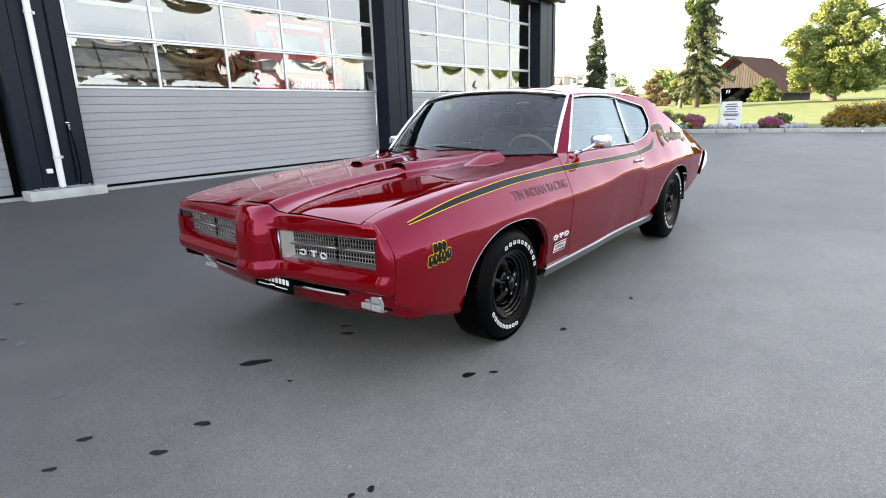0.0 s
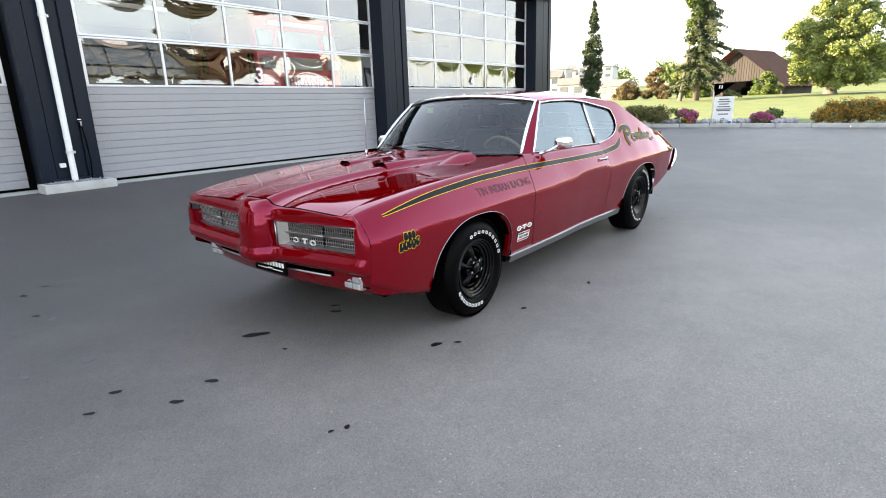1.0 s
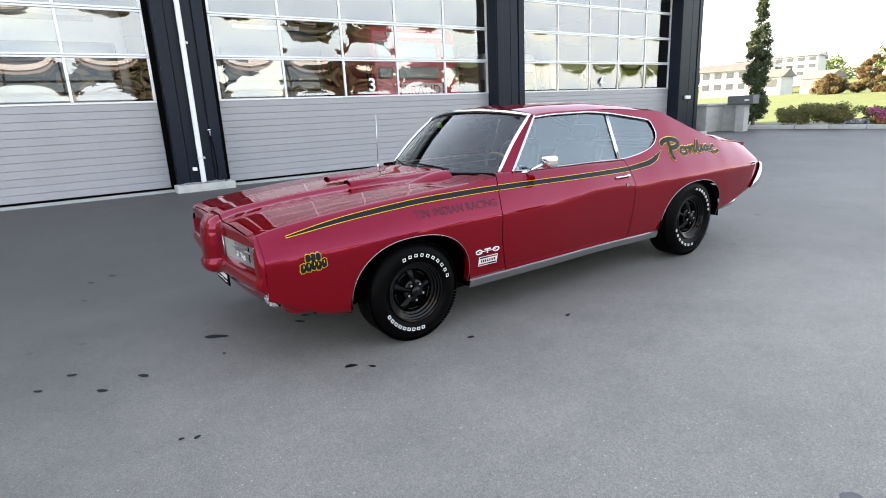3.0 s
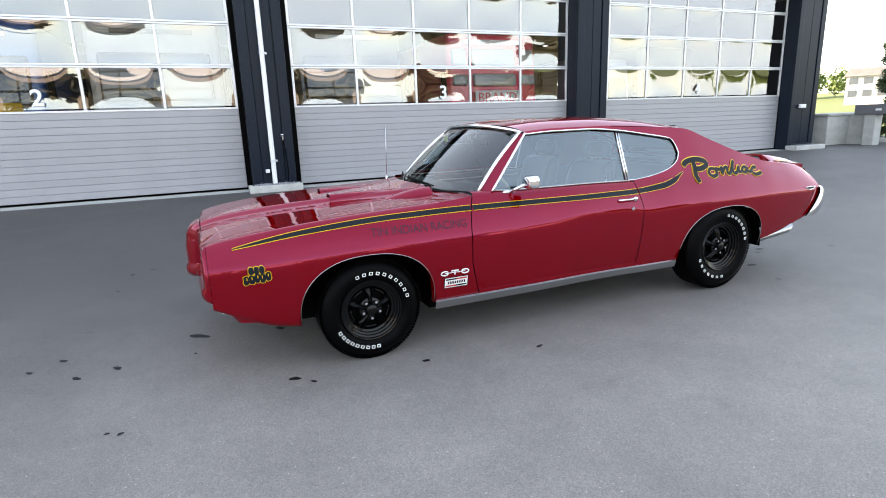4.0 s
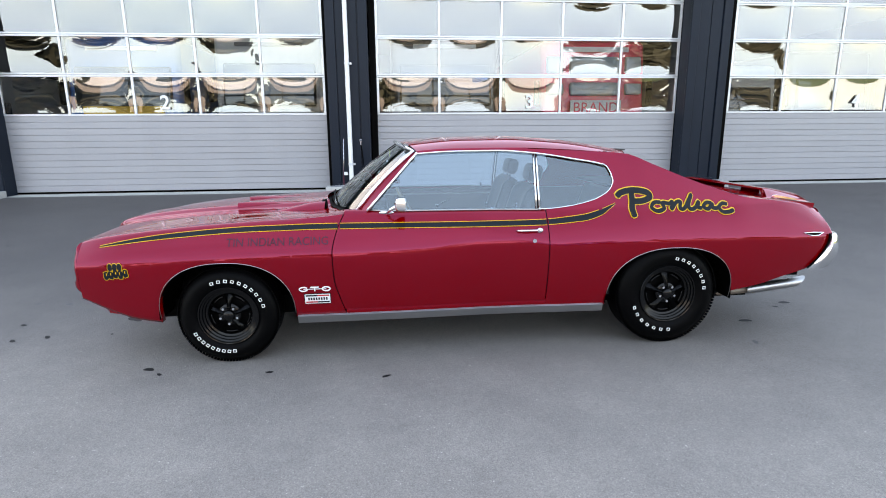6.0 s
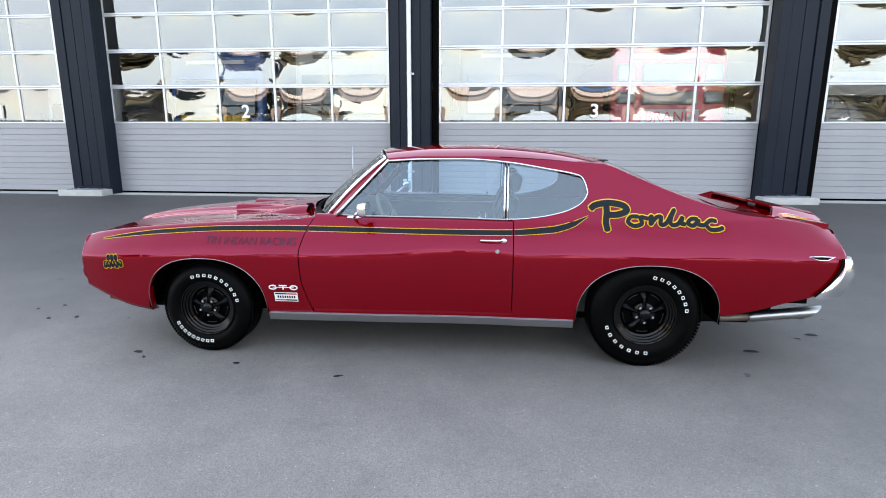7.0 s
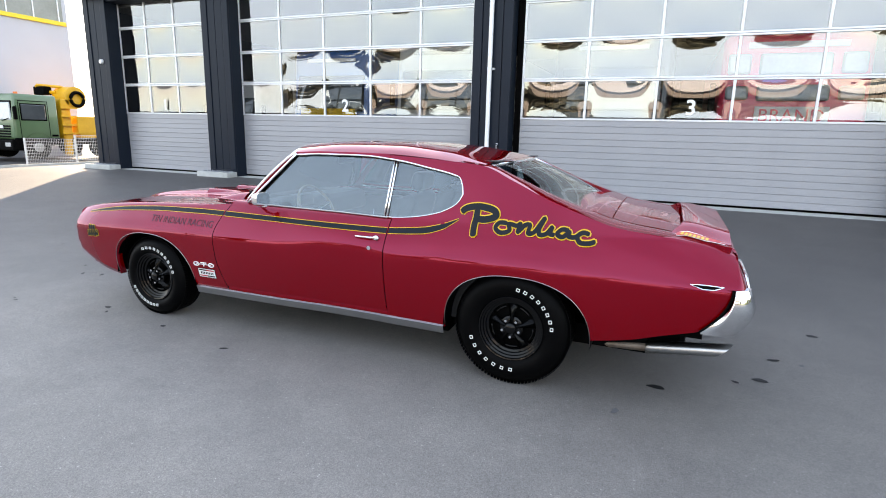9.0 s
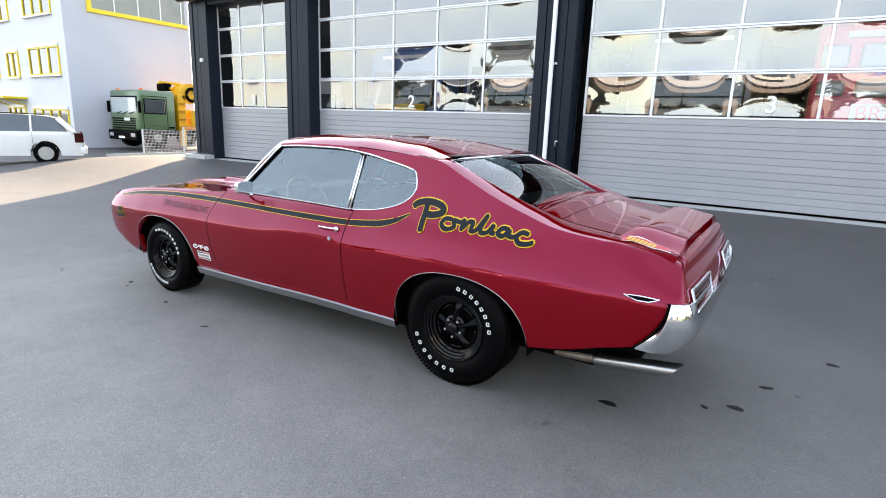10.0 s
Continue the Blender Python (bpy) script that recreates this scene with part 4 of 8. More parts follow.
    # raised white marks round the sidewall
    if s < 0:
        rl = rim_r + 0.36 * (r - rim_r)
        bar = None
        for mid, count, arc in chars:
            for i in range(count):
                a = mid + arc * (i / (count - 1) - 0.5)
                if bar is None:
                    bm = bmesh.new()
                    for q in ((-0.0102, -0.0066, -0.0092, 0.0092), (0.0066, 0.0102, -0.0092, 0.0092), (-0.0066, 0.0066, 0.0060, 0.0092), (-0.0066, 0.0066, -0.0092, -0.0060)):
                        box(bm, q[0], q[1], -0.002, 0.002, q[2], q[3])
                    bmesh.ops.remove_doubles(bm, verts=bm.verts, dist=0.0001)
                    ob = part("tyre_mark", bm, WHITE_LETTER, root)
                    bar = ob.data
                else:
                    ob = new("tyre_mark", bar)
                    ob.parent = root
                ob.matrix_local = pose(0, 0, 0, 0, a, 0) @ pose(0, -h - 0.0075, rl, 0, 8, 0)


for s in (-1, 1):
    wheel(FRONT_AXLE[0], FRONT_AXLE[1], FRONT_AXLE[2], s, 0.205, 0.180, ((27, 10, 94), (208, 9, 68)))
    wheel(REAR_AXLE[0], REAR_AXLE[1], REAR_AXLE[2], s, 0.228, 0.188, ((45, 8, 72), (213, 7, 74)))


def underbody():
    # inner shell that closes the body below and in the wheel wells
    # low boxes added out of sight to deepen the shade under the car
    bm = bmesh.new()
    box(bm, -1.95, 2.15, -0.62, 0.62, 0.22, 0.34)
    box(bm, -0.95, 0.93, -0.62, 0.62, 0.150, 0.26)
    box(bm, -0.97, 0.96, -0.80, 0.80, 0.215, 0.30)
    part("floor_shade_pan", bm, BLACK, car)
    bm = bmesh.new()
    box(bm, -2.10, -1.84, -0.70, 0.70, 0.35, 0.40)
    box(bm, -1.75, -0.9, -0.48, 0.48, 0.185, 0.30, 0.02)
    part("front_shade_box", bm, BLACK, car)
    bm = bmesh.new()
    box(bm, 1.84, 2.42, -0.76, 0.76, 0.40, 0.47)
    box(bm, 1.86, 2.36, -0.50, 0.50, 0.235, 0.42, 0.03)
    part("rear_shade_box", bm, BLACK, car)
    for x, z in ((-1.41, 0.27), (1.415, 0.33)):
        bm = bmesh.new()
        cyl(bm, (x, -0.66, z), (x, 0.66, z), 0.05, 0.05, 12)
        ball(bm, (x, 0, z), (0.13, 0.12, 0.12))
        part("axle", bm, BLACK, car)
    for cx, cz, a, b in (F_ARCH, R_ARCH):
        for s in (-1, 1):
            bm = bmesh.new()
            def well(u, y, k):
                x, z = arch_point(0, 0, a + 0.004, b + 0.024, u)
                return (cx + x * k, s * y, cz - 0.02 + z * k - 0.10 * (1 - k))
            grid(bm, lambda u, v: well(u, v, 1), span(0.0, math.pi, 33), (0.50, 0.80, 0.87), flip=s > 0)
            grid(bm, lambda u, v: well(u, 0.50, v), span(0.0, math.pi, 33), (0, 1), flip=s < 0)
            part("wheel_well", bm, BLACK, car)
            bm = bmesh.new()
            pts = []
            for u in span(-0.03, math.pi + 0.03, 41):
                x, z = arch_point(cx, cz, a, b, u)
                pts.append((x, s * (half_width(x, z) + 0.001), z))
            tube(bm, pts, 0.0022, 6)
            part("arch_trim", bm, BRUSHED, car, "thin chrome wheel-arch lip", smooth=True)
    for s in (-1, 1):
        bm = bmesh.new()
        def rocker(x, v):
            z = 0.277 - 0.056 * v
            y = half_width(x, 0.28) + 0.012 * step01(v / 0.12) - 0.018 * v
            return (x, s * y, z)
        grid(bm, rocker, span(-0.995, 0.985, 20), (0, 0.04, 0.08, 0.12, 0.4, 0.7, 0.95, 1), flip=s < 0)
        part("rocker_trim", bm, BRUSHED, car, "wide bright rocker moulding", smooth=True, angle=30)


underbody()
# ---- nose, tail and fittings of the coupe ----
GRILLE = (0.06, 0.78, 0.51, 0.69)


def face_x(y, z):
    """The front face: swept back towards the corners, leaning forward at the bottom lip."""
    a = abs(y)
    return -2.318 + 0.030 * (a / 0.84) ** 2 - 0.072 * math.exp(-((a / 0.125) ** 4)) + 0.02 * max(0, z - 0.66) / 0.1 - 0.016 * step01((0.545 - z) / 0.03)


def nose():
    """Body-coloured bumper: skin over the whole front with two openings folded back."""
    seam = -2.260
    front = [0.0, 0.03, 0.06, 0.085, 0.105, 0.130, 0.138, 0.17, 0.25, 0.35, 0.45, 0.55, 0.65, 0.72, 0.782, 0.788]
    cols = [(y, 0.0) for y in front] + [(0.788, a) for a in span(0, math.pi / 2, 10)[1:]]
    cols = [(-y, -a) for y, a in cols[:0:-1]] + cols
    zs = [0.500, 0.520, 0.540, 0.546, 0.550, 0.60, 0.65, 0.696, 0.700, 0.706]
    under, over = span(0, 1, 6)[:0:-1], span(0, 1, 9)[1:]

    def rise(y):
        """The grille openings climb towards the corners."""
        return -0.018 + 0.026 * min(1.0, abs(y) / 0.8)

    def low(col, z):
        y, a = col
        sg = -1 if y < 0 or a < 0 else 1
        xf = face_x(y, z)
        z += rise(y)
        if not a:
            return Vector((xf, y, z))
        hw = half_width(seam, z)
        return Vector((seam + (xf - seam) * math.cos(a), sg * (abs(y) + (hw - abs(y)) * abs(math.sin(a))), z))

    def top_end(col):
        y, a = col
        sg = -1 if y < 0 or a < 0 else 1
        if not a:
            k = step01((abs(y) - 0.66) / 0.128)
            x = -2.290 + 0.030 * k
            yy = max(-0.700, min(0.700, y))
            return Vector((x, yy, top_z(max(x, -2.29), yy) - 0.003))
        k = abs(math.sin(a))
        return Vector((seam, sg * (0.700 + (ip(seam, WS_X, WS_Y) - 0.700) * k), ip(seam, SH_X, SH_Z) + (top_z(seam, 0.700) - ip(seam, SH_X, SH_Z)) * (1 - k ** 2.2)))

    def row_point(col, j):
        if j < len(under):
            p, e = low(col, zs[0]), under[j]
            k = math.pi / 2 * e
            return Vector((p.x + 0.055 * (1 - math.cos(k)) * math.cos(col[1]), p.y * (1 - 0.03 * (1 - math.cos(k))), zs[0] + rise(col[0]) - 0.048 * math.sin(k)))
        j -= len(under)
        if j < len(zs):
            return low(col, zs[j])
        p, e = low(col, zs[-1]), top_end(col)
        k = math.pi / 2 * over[j - len(zs)]
        r = Vector((p.x + (e.x - p.x) * (1 - math.cos(k)), p.y + (e.y - p.y) * (1 - math.cos(k)), p.z + (e.z - p.z) * math.sin(k)))
        if col[1]:
            q, sg = abs(math.sin(col[1])) ** 2, (-1 if r.y < 0 else 1)
            r.y = sg * (abs(r.y) * (1 - q) + half_width(seam, r.z) * q)
        return r

    n = len(under) + len(zs) + len(over)
    bm = bmesh.new()
    vert = [[bm.verts.new(row_point(c, j)) for j in range(n)] for c in cols]
    for i in range(len(cols) - 1):
        for j in range(n - 1):
            ym = abs(cols[i][0] + cols[i + 1][0]) / 2
            zm = (vert[i][j].co.z + vert[i][j + 1].co.z) / 2 - rise(ym)
            corner = abs(cols[i][1]) + abs(cols[i + 1][1])
            if 0.132 < ym < 0.785 and not corner and 0.547 < zm < 0.699 and len(under) <= j < len(under) + len(zs):
                continue
            bm.faces.new([vert[i][j], vert[i][j + 1], vert[i + 1][j + 1], vert[i + 1][j]])
    rim = [e for e in bm.edges if e.is_boundary and all(0.125 < abs(v.co.y) < 0.80 and 0.51 < v.co.z < 0.73 and v.co.x < -2.29 for v in e.verts)]
    for dx, k in ((0.012, 0.006), (0.10, 0.004)):
        got = bmesh.ops.extrude_edge_only(bm, edges=rim)["geom"]
        vs = [g for g in got if isinstance(g, bmesh.types.BMVert)]
        for v in vs:
            v.co.x += dx
            v.co.z += k if v.co.z < 0.615 else -k
            mid = 0.46 if v.co.y > 0 else -0.46
            v.co.y += k if v.co.y < mid else -k
        rim = [g for g in got if isinstance(g, bmesh.types.BMEdge) and all(v in vs for v in g.verts)]
    bmesh.ops.recalc_face_normals(bm, faces=bm.faces)
    part("front_bumper", bm, PAINT, car, "body-coloured bumper nose with two grille openings", smooth=True, angle=50)
    # grilles: deep silver dish, open mesh, two half frames that meet at mid width
    def gx(y):
        return -2.292 + 0.022 * abs(y)
    for s in (-1, 1):
        bm = bmesh.new()
        box(bm, -2.205, -2.19, s * GRILLE[0], s * GRILLE[1], GRILLE[2] - 0.01, GRILLE[3] + 0.01)
        part("grille_back", bm, BLACK, car)
        ya, ym, yb = 0.150, 0.495, 0.786

        def zl(y):
            return 0.536 + rise(y) + 0.004
        def zh(y):
            return 0.690 + rise(y) + 0.004
        bm = bmesh.new()
        for i in range(34):
            y = 0.196 + (yb - 0.196) * (i + 0.5) / 34
            tube(bm, [(gx(y) + 0.050, s * y, zl(y)), (gx(y) + 0.050, s * y, zh(y))], 0.0020, 4)
        for i in range(8):
            v = (i + 0.5) / 8
            tube(bm, [(gx(y) + 0.048, s * y, zl(y) + (zh(y) - zl(y)) * v) for y in span(0.196, yb, 6)], 0.0024, 4)
        part("grille_mesh", bm, MESH_SILVER, car, "open silver grille mesh")
        # sloped cheeks of the dish, between the rim and the mesh
        bm = bmesh.new()
        def cheek(p0, p1, q0, q1):
            q = [bm.verts.new(p) for p in (p0, p1, q1, q0)]
            bm.faces.new(q)
        rim = [(gx(ya), s * ya, zl(ya)), (gx(ya), s * ya, zh(ya)), (gx(yb), s * yb, zh(yb)), (gx(yb), s * yb, zl(yb))]
        yi, yo = 0.196, yb
        inn = [(gx(yi) + 0.046, s * yi, zl(yi) + 0.026), (gx(yi) + 0.046, s * yi, zh(yi) - 0.014), (gx(yo) + 0.046, s * yo, zh(yo) - 0.014), (gx(yo) + 0.046, s * yo, zl(yo) + 0.026)]
        for k in range(4):
            cheek(rim[k], rim[(k + 1) % 4], inn[k], inn[(k + 1) % 4])
        bmesh.ops.recalc_face_normals(bm, faces=bm.faces)
        face_to(bm, (-1, 0, 0))
        part("grille_dish", bm, MESH_SILVER, car, "sloped silver cheeks round the mesh")
        for y0, y1 in ((ya, ym - 0.004), (ym + 0.004, yb)):
            bm = bmesh.new()
            tube(bm, [(gx(y) - 0.004, s * y, zh(y)) for y in span(y0, y1, 5)], 0.0075, 6)
            tube(bm, [(gx(y) - 0.004, s * y, zl(y)) for y in span(y0, y1, 5)], 0.0110, 6)
            part("grille_frame", bm, BRUSHED, car, "silver grille surround", smooth=True)
            bm = bmesh.new()
            tube(bm, [(gx(y) + 0.040, s * y, (zl(y) + zh(y)) / 2 + 0.004) for y in span(max(y0, 0.18), y1, 5)], 0.008, 6, flat=(0.010, 0.007))
            part("grille_bar", bm, BRUSHED, car, "silver bar across the mesh", smooth=True)
        bm = bmesh.new()
        tube(bm, [(gx(ya) - 0.004, s * ya, zl(ya)), (gx(ya) - 0.004, s * ya, zh(ya))], 0.0065, 6)
        part("grille_frame", bm, BRUSHED, car, smooth=True)
        bm = bmesh.new()
        tube(bm, [(gx(ym) + 0.040, s * ym, zl(ym)), (gx(ym) + 0.040, s * ym, zh(ym))], 0.003, 5)
        part("grille_seam", bm, BLACK, car)
        # parking lamp in the valance
        bm = bmesh.new()
        box(bm, -2.214, -2.14, s * 0.592, s * 0.722, 0.348, 0.432, 0.012)
        lamp = part("parking_lamp", bm, CHROME, car, "rectangular parking lamp in chrome bezel")
        bm = bmesh.new()
        for (a, b) in ((0.600, 0.653), (0.661, 0.714)):
            for (c, d) in ((0.356, 0.386), (0.393, 0.423)):
                box(bm, -2.220, -2.206, s * a, s * b, c, d, 0.005)
        part("lens", bm, LAMP_CLEAR, lamp)
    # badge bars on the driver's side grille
    for i, y in enumerate((-0.262, -0.335, -0.408)):
        bm = bmesh.new()
        gv = -2.248
        if i == 1:
            box(bm, gv, gv + 0.008, y - 0.019, y + 0.019, 0.582, 0.588)
            box(bm, gv, gv + 0.008, y - 0.004, y + 0.004, 0.559, 0.583)
        else:
            tube(bm, [(gv, y + 0.020 * math.cos(u), 0.573 + 0.0125 * math.sin(u)) for u in span(0.5 if i == 0 else 0, 5.9 if i == 0 else 6.28, 16)], 0.0034, 5)
        part("grille_badge", bm, WHITE_LETTER, car, "white grille badge piece")
    # valance below the bumper with two dark slots
    bm = bmesh.new()
    def valance(y, v):
        a = abs(y) / 0.80
        x = -2.288 + 0.09 * a**2 + 0.06 * v * v
        return (x, y, 0.462 - 0.138 * v)
    vy = span(-0.80, 0.80, 33)
    vv = span(0, 1, 9)
    rows = [[bm.verts.new(valance(y, v)) for v in vv] for y in vy]
    for i in range(len(vy) - 1):
        for j in range(len(vv) - 1):
            ym = abs(vy[i] + vy[i + 1]) / 2
            if 0.16 < ym < 0.53 and 0 <= j <= 2:
                continue
            bm.faces.new([rows[i][j], rows[i][j + 1], rows[i + 1][j + 1], rows[i + 1][j]][::-1])
    for s, i in ((-1, 0), (1, len(vy) - 1)):
        prev = rows[i]
        for x in (-2.12, -2.03):
            row = [bm.verts.new((x, s * (half_width(x, 0.42) - 0.03), 0.462 - (0.462 - (0.330 if x < -2.1 else 0.318)) * v)) for k, v in enumerate(vv)]
            for j in range(len(vv) - 1):
                q = [prev[j], row[j], row[j + 1], prev[j + 1]]
                bm.faces.new(q if s > 0 else q[::-1])
            prev = row
    bmesh.ops.recalc_face_normals(bm, faces=bm.faces)
    part("valance", bm, PAINT, car, "red lower valance with two air slots", smooth=True, angle=50)
    bm = bmesh.new()
    box(bm, -2.185, -2.16, -0.75, 0.75, 0.36, 0.47)
    part("slot_back", bm, BLACK, car)
    for s in (-1, 1):
        bm = bmesh.new()
        tube(bm, [(valance(y, 0.38)[0] - 0.003, s * y, valance(y, 0.38)[2]) for y in span(0.16, 0.53, 8)], 0.006, 6)
        part("slot_trim", bm, BRUSHED, car)
    # front plate, its writing as plain bars
    bm = bmesh.new()
    box(bm, -2.318, -2.308, -0.245, 0.055, 0.378, 0.458, 0.004)
    plate = part("front_plate", bm, BLACK, car, "small black plate with white bars")
    bm = bmesh.new()
    for k in range(9):
        box(bm, -2.321, -2.317, -0.225 + 0.028 * k, -0.208 + 0.028 * k, 0.420, 0.445)
    box(bm, -2.321, -2.317, -0.21, -0.12, 0.398, 0.402)
    box(bm, -2.321, -2.317, -0.07, 0.02, 0.398, 0.402)
    box(bm, -2.321, -2.317, -0.115, -0.075, 0.401, 0.408)
    part("plate_bars", bm, WHITE_LETTER, plate)
    bm = bmesh.new()
    box(bm, -2.312, -2.22, -0.05, 0.03, 0.40, 0.43)
    part("plate_bracket", bm, BLACK, car)


nose()


def hood_fittings():
    for s in (-1, 1):
        # long scoop bulge with an open mouth at its front
        bm = bmesh.new()
        y0 = s * 0.175
        def bulge(u, v):
            x = -1.475 + 0.62 * u
            w = 0.060 + 0.03 * u
            h = 0.019 * (1 - u) ** 1.3
            y = y0 + w * v
            return (x, y, top_z(x, y) + 0.001 + h * max(0, 1 - v**4))
        rows = grid(bm, bulge, span(0, 1, 14), span(-1, 1, 15))
        part("hood_scoop", bm, PAINT, car, "red hood scoop", smooth=True)
        # black sheet stands in for the unlit hollow of the mouth
        bm = bmesh.new()
        grid(bm, lambda u, v: (-1.472 + 0.02 * v, y0 + 0.050 * u, top_z(-1.475, y0 + 0.050 * u) + 0.002 + 0.014 * v * (1 - u**4)), span(-1, 1, 13), (0, 1), flip=True)
        part("scoop_mouth_shade", bm, BLACK, car)
    # instrument pod on the driver's side, its dial facing the windshield
    bm = bmesh.new()
    def pod(u, v):
        x = -1.24 + 0.40 * u
        w = 0.012 + 0.085 * u**0.8
        y = -0.40 + w * v
        return (x, y, top_z(x, y) + 0.0005 + 0.050 * step01(u * 1.1) * max(0, 1 - abs(v) ** 2.2))
    rows = grid(bm, pod, span(0, 1, 22), span(-1, 1, 17), flip=True)
    end = rows[-1]
    low = [bm.verts.new((v.co.x - 0.015, v.co.y, top_z(v.co.x, v.co.y) - 0.004)) for v in end]
    for k in range(len(end) - 1):
        bm.faces.new([end[k], low[k], low[k + 1], end[k + 1]])
    bmesh.ops.recalc_face_normals(bm, faces=bm.faces)
    pod_ob = part("hood_instrument_pod", bm, PAINT, car, "red streamlined instrument pod on the hood", smooth=True, angle=50)
    bm = bmesh.new()
    cz = top_z(-0.84, -0.40) + 0.022
    cyl(bm, (-0.86, -0.40, cz), (-0.832, -0.40, cz), 0.034, 0.036, 20)
    part("dial", bm, BLACK, pod_ob, "black dial face")
    # aerial on the far fender
    bm = bmesh.new()
    x, y = -0.80, 0.66
    z = top_z(x, y)
    cyl(bm, (x, y, z - 0.01), (x, y, z + 0.03), 0.014, 0.009)
    cyl(bm, (x, y, z + 0.03), (x + 0.015, y, z + 0.44), 0.0024, 0.0014, 6)
    ball(bm, (x + 0.015, y, z + 0.44), 0.004)
    part("aerial", bm, CHROME, car, "thin chrome fender aerial", smooth=True)


hood_fittings()


def skin(x, z, off=0.0025):
    return Vector((x, -(half_width(x, z) + off), z))


def ribbon(name, top, bot, mat, off, n=40, label=""):
    """A strip laid on the driver's side between two lines given as (xs, zs)."""
    bm = bmesh.new()
    x0, x1 = top[0][0], top[0][-1]
    grid(bm, lambda x, v: skin(x, ip(x, *bot) + (ip(x, *top) - ip(x, *bot)) * v, off), span(x0, x1, n), (0, 0.5, 1))
    return part(name, bm, mat, car, label, smooth=True)


def side_graphics():
    cuts = ((-2.13, -0.726), (-0.713, 0.589), (0.601, 1.05))
    allx = (-2.13, -1.95, -1.72, -1.22, -0.69, -0.02, 0.52, 0.82, 0.95, 1.05)
    top = (0.742, 0.776, 0.806, 0.838, 0.846, 0.842, 0.842, 0.866, 0.897, 0.935)
    bot = (0.738, 0.757, 0.778, 0.806, 0.812, 0.808, 0.806, 0.823, 0.858, 0.930)
    for a, b in cuts:
        xs = tuple(span(a, b, 12))
        t = tuple(ip(x, allx, top) for x in xs)
        o = tuple(ip(x, allx, top) - 0.76 * (ip(x, allx, top) - ip(x, allx, bot)) for x in xs)
        ribbon("side_stripe", (xs, t), (xs, o), STRIPE, 0.0022, 40, "charcoal side stripe edged in yellow")
        for base, sg in ((t, 1), (o, -1)):
            up = tuple(z + (0.0042 if sg > 0 else -0.0012) for z in base)
            dn = tuple(z + (0.0012 if sg > 0 else -0.0042) for z in base)
            ribbon("stripe_edge", (xs, up), (xs, dn), YELLOW, 0.0022)

    def stroke(name, pts, w, mat, off, label="", closed=False):
        """A brush line of half width w laid on the skin."""
        bm = bmesh.new()
        P = [Vector((x, 0, z)) for x, z in pts]
        L, R = [], []
        for i, p in enumerate(P):
            a, b = P[max(0, i - 1)], P[min(len(P) - 1, i + 1)]
            d = (b - a).normalized()
            nrm = Vector((-d.z, 0, d.x)) * (w(i / (len(P) - 1)) if callable(w) else w)
            lift = off + 0.003 * i / len(P)
            L.append(bm.verts.new(skin(p.x + nrm.x, p.z + nrm.z, lift)))
            R.append(bm.verts.new(skin(p.x - nrm.x, p.z - nrm.z, lift)))
        for i in range(len(P) - 1):
            bm.faces.new([L[i], L[i + 1], R[i + 1], R[i]])
        bmesh.ops.recalc_face_normals(bm, faces=bm.faces)
        ob = part(name, bm, mat, car, label)
        return ob

    def smooth_path(keys, n=12):
        out = []
        for i in range(len(keys) - 1):
            p0, p1, p2, p3 = keys[max(0, i - 1)], keys[i], keys[i + 1], keys[min(len(keys) - 1, i + 2)]
            for k in range(n):
                t = k / n
                out.append(tuple(0.5 * (2 * p1[c] + (p2[c] - p0[c]) * t + (2 * p0[c] - 5 * p1[c] + 4 * p2[c] - p3[c]) * t * t + (3 * p1[c] - p0[c] - 3 * p2[c] + p3[c]) * t**3) for c in (0, 1)))
        return out + [keys[-1]]

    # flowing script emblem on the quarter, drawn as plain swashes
    def at(u, v):
        return (1.062 + 0.80 * u, 0.950 - 0.042 * u + 0.17 * v)
    swash = [
        [(0.00, 0.16), (0.04, 0.34), (0.14, 0.46), (0.25, 0.40), (0.275, 0.20), (0.20, 0.04), (0.13, 0.02)],
        [(0.125, 0.36), (0.125, 0.05), (0.118, -0.28), (0.128, -0.60)],
        [(0.37, 0.02), (0.31, 0.0), (0.285, -0.20), (0.33, -0.33), (0.39, -0.22), (0.38, 0.0), (0.44, -0.02), (0.465, 0.06), (0.455, -0.22), (0.50, 0.04), (0.535, 0.06), (0.53, -0.20), (0.57, -0.16), (0.61, 0.16), (0.635, 0.36), (0.605, -0.02), (0.615, -0.20), (0.66, -0.14), (0.695, 0.10), (0.685, -0.12), (0.72, -0.14)],
        [(0.815, 0.06), (0.765, 0.07), (0.735, -0.10), (0.775, -0.17), (0.815, 0.02), (0.815, -0.12), (0.86, -0.12), (0.90, 0.04), (0.945, 0.06)],
        [(0.955, 0.02), (0.91, 0.06), (0.875, -0.10), (0.90, -0.27), (0.96, -0.25), (1.0, -0.16)],
    ]
    for i, k in enumerate(swash):
        path = smooth_path([at(u * 0.98, v * 0.92) for u, v in k])
        wide = 0.0185 if i < 2 else 0.0120
        def blunt(end, t, n):
            # rounded ends
            d = min(t, 1 - t) * n * 1.0
            return end * min(1.0, 0.45 + 0.2 * d)
        n = len(path)
        a, b, c, d = path[0], path[1], path[-2], path[-1]
        k = 0.007 / max(1e-6, math.hypot(a[0] - b[0], a[1] - b[1]))
        q = 0.007 / max(1e-6, math.hypot(d[0] - c[0], d[1] - c[1]))
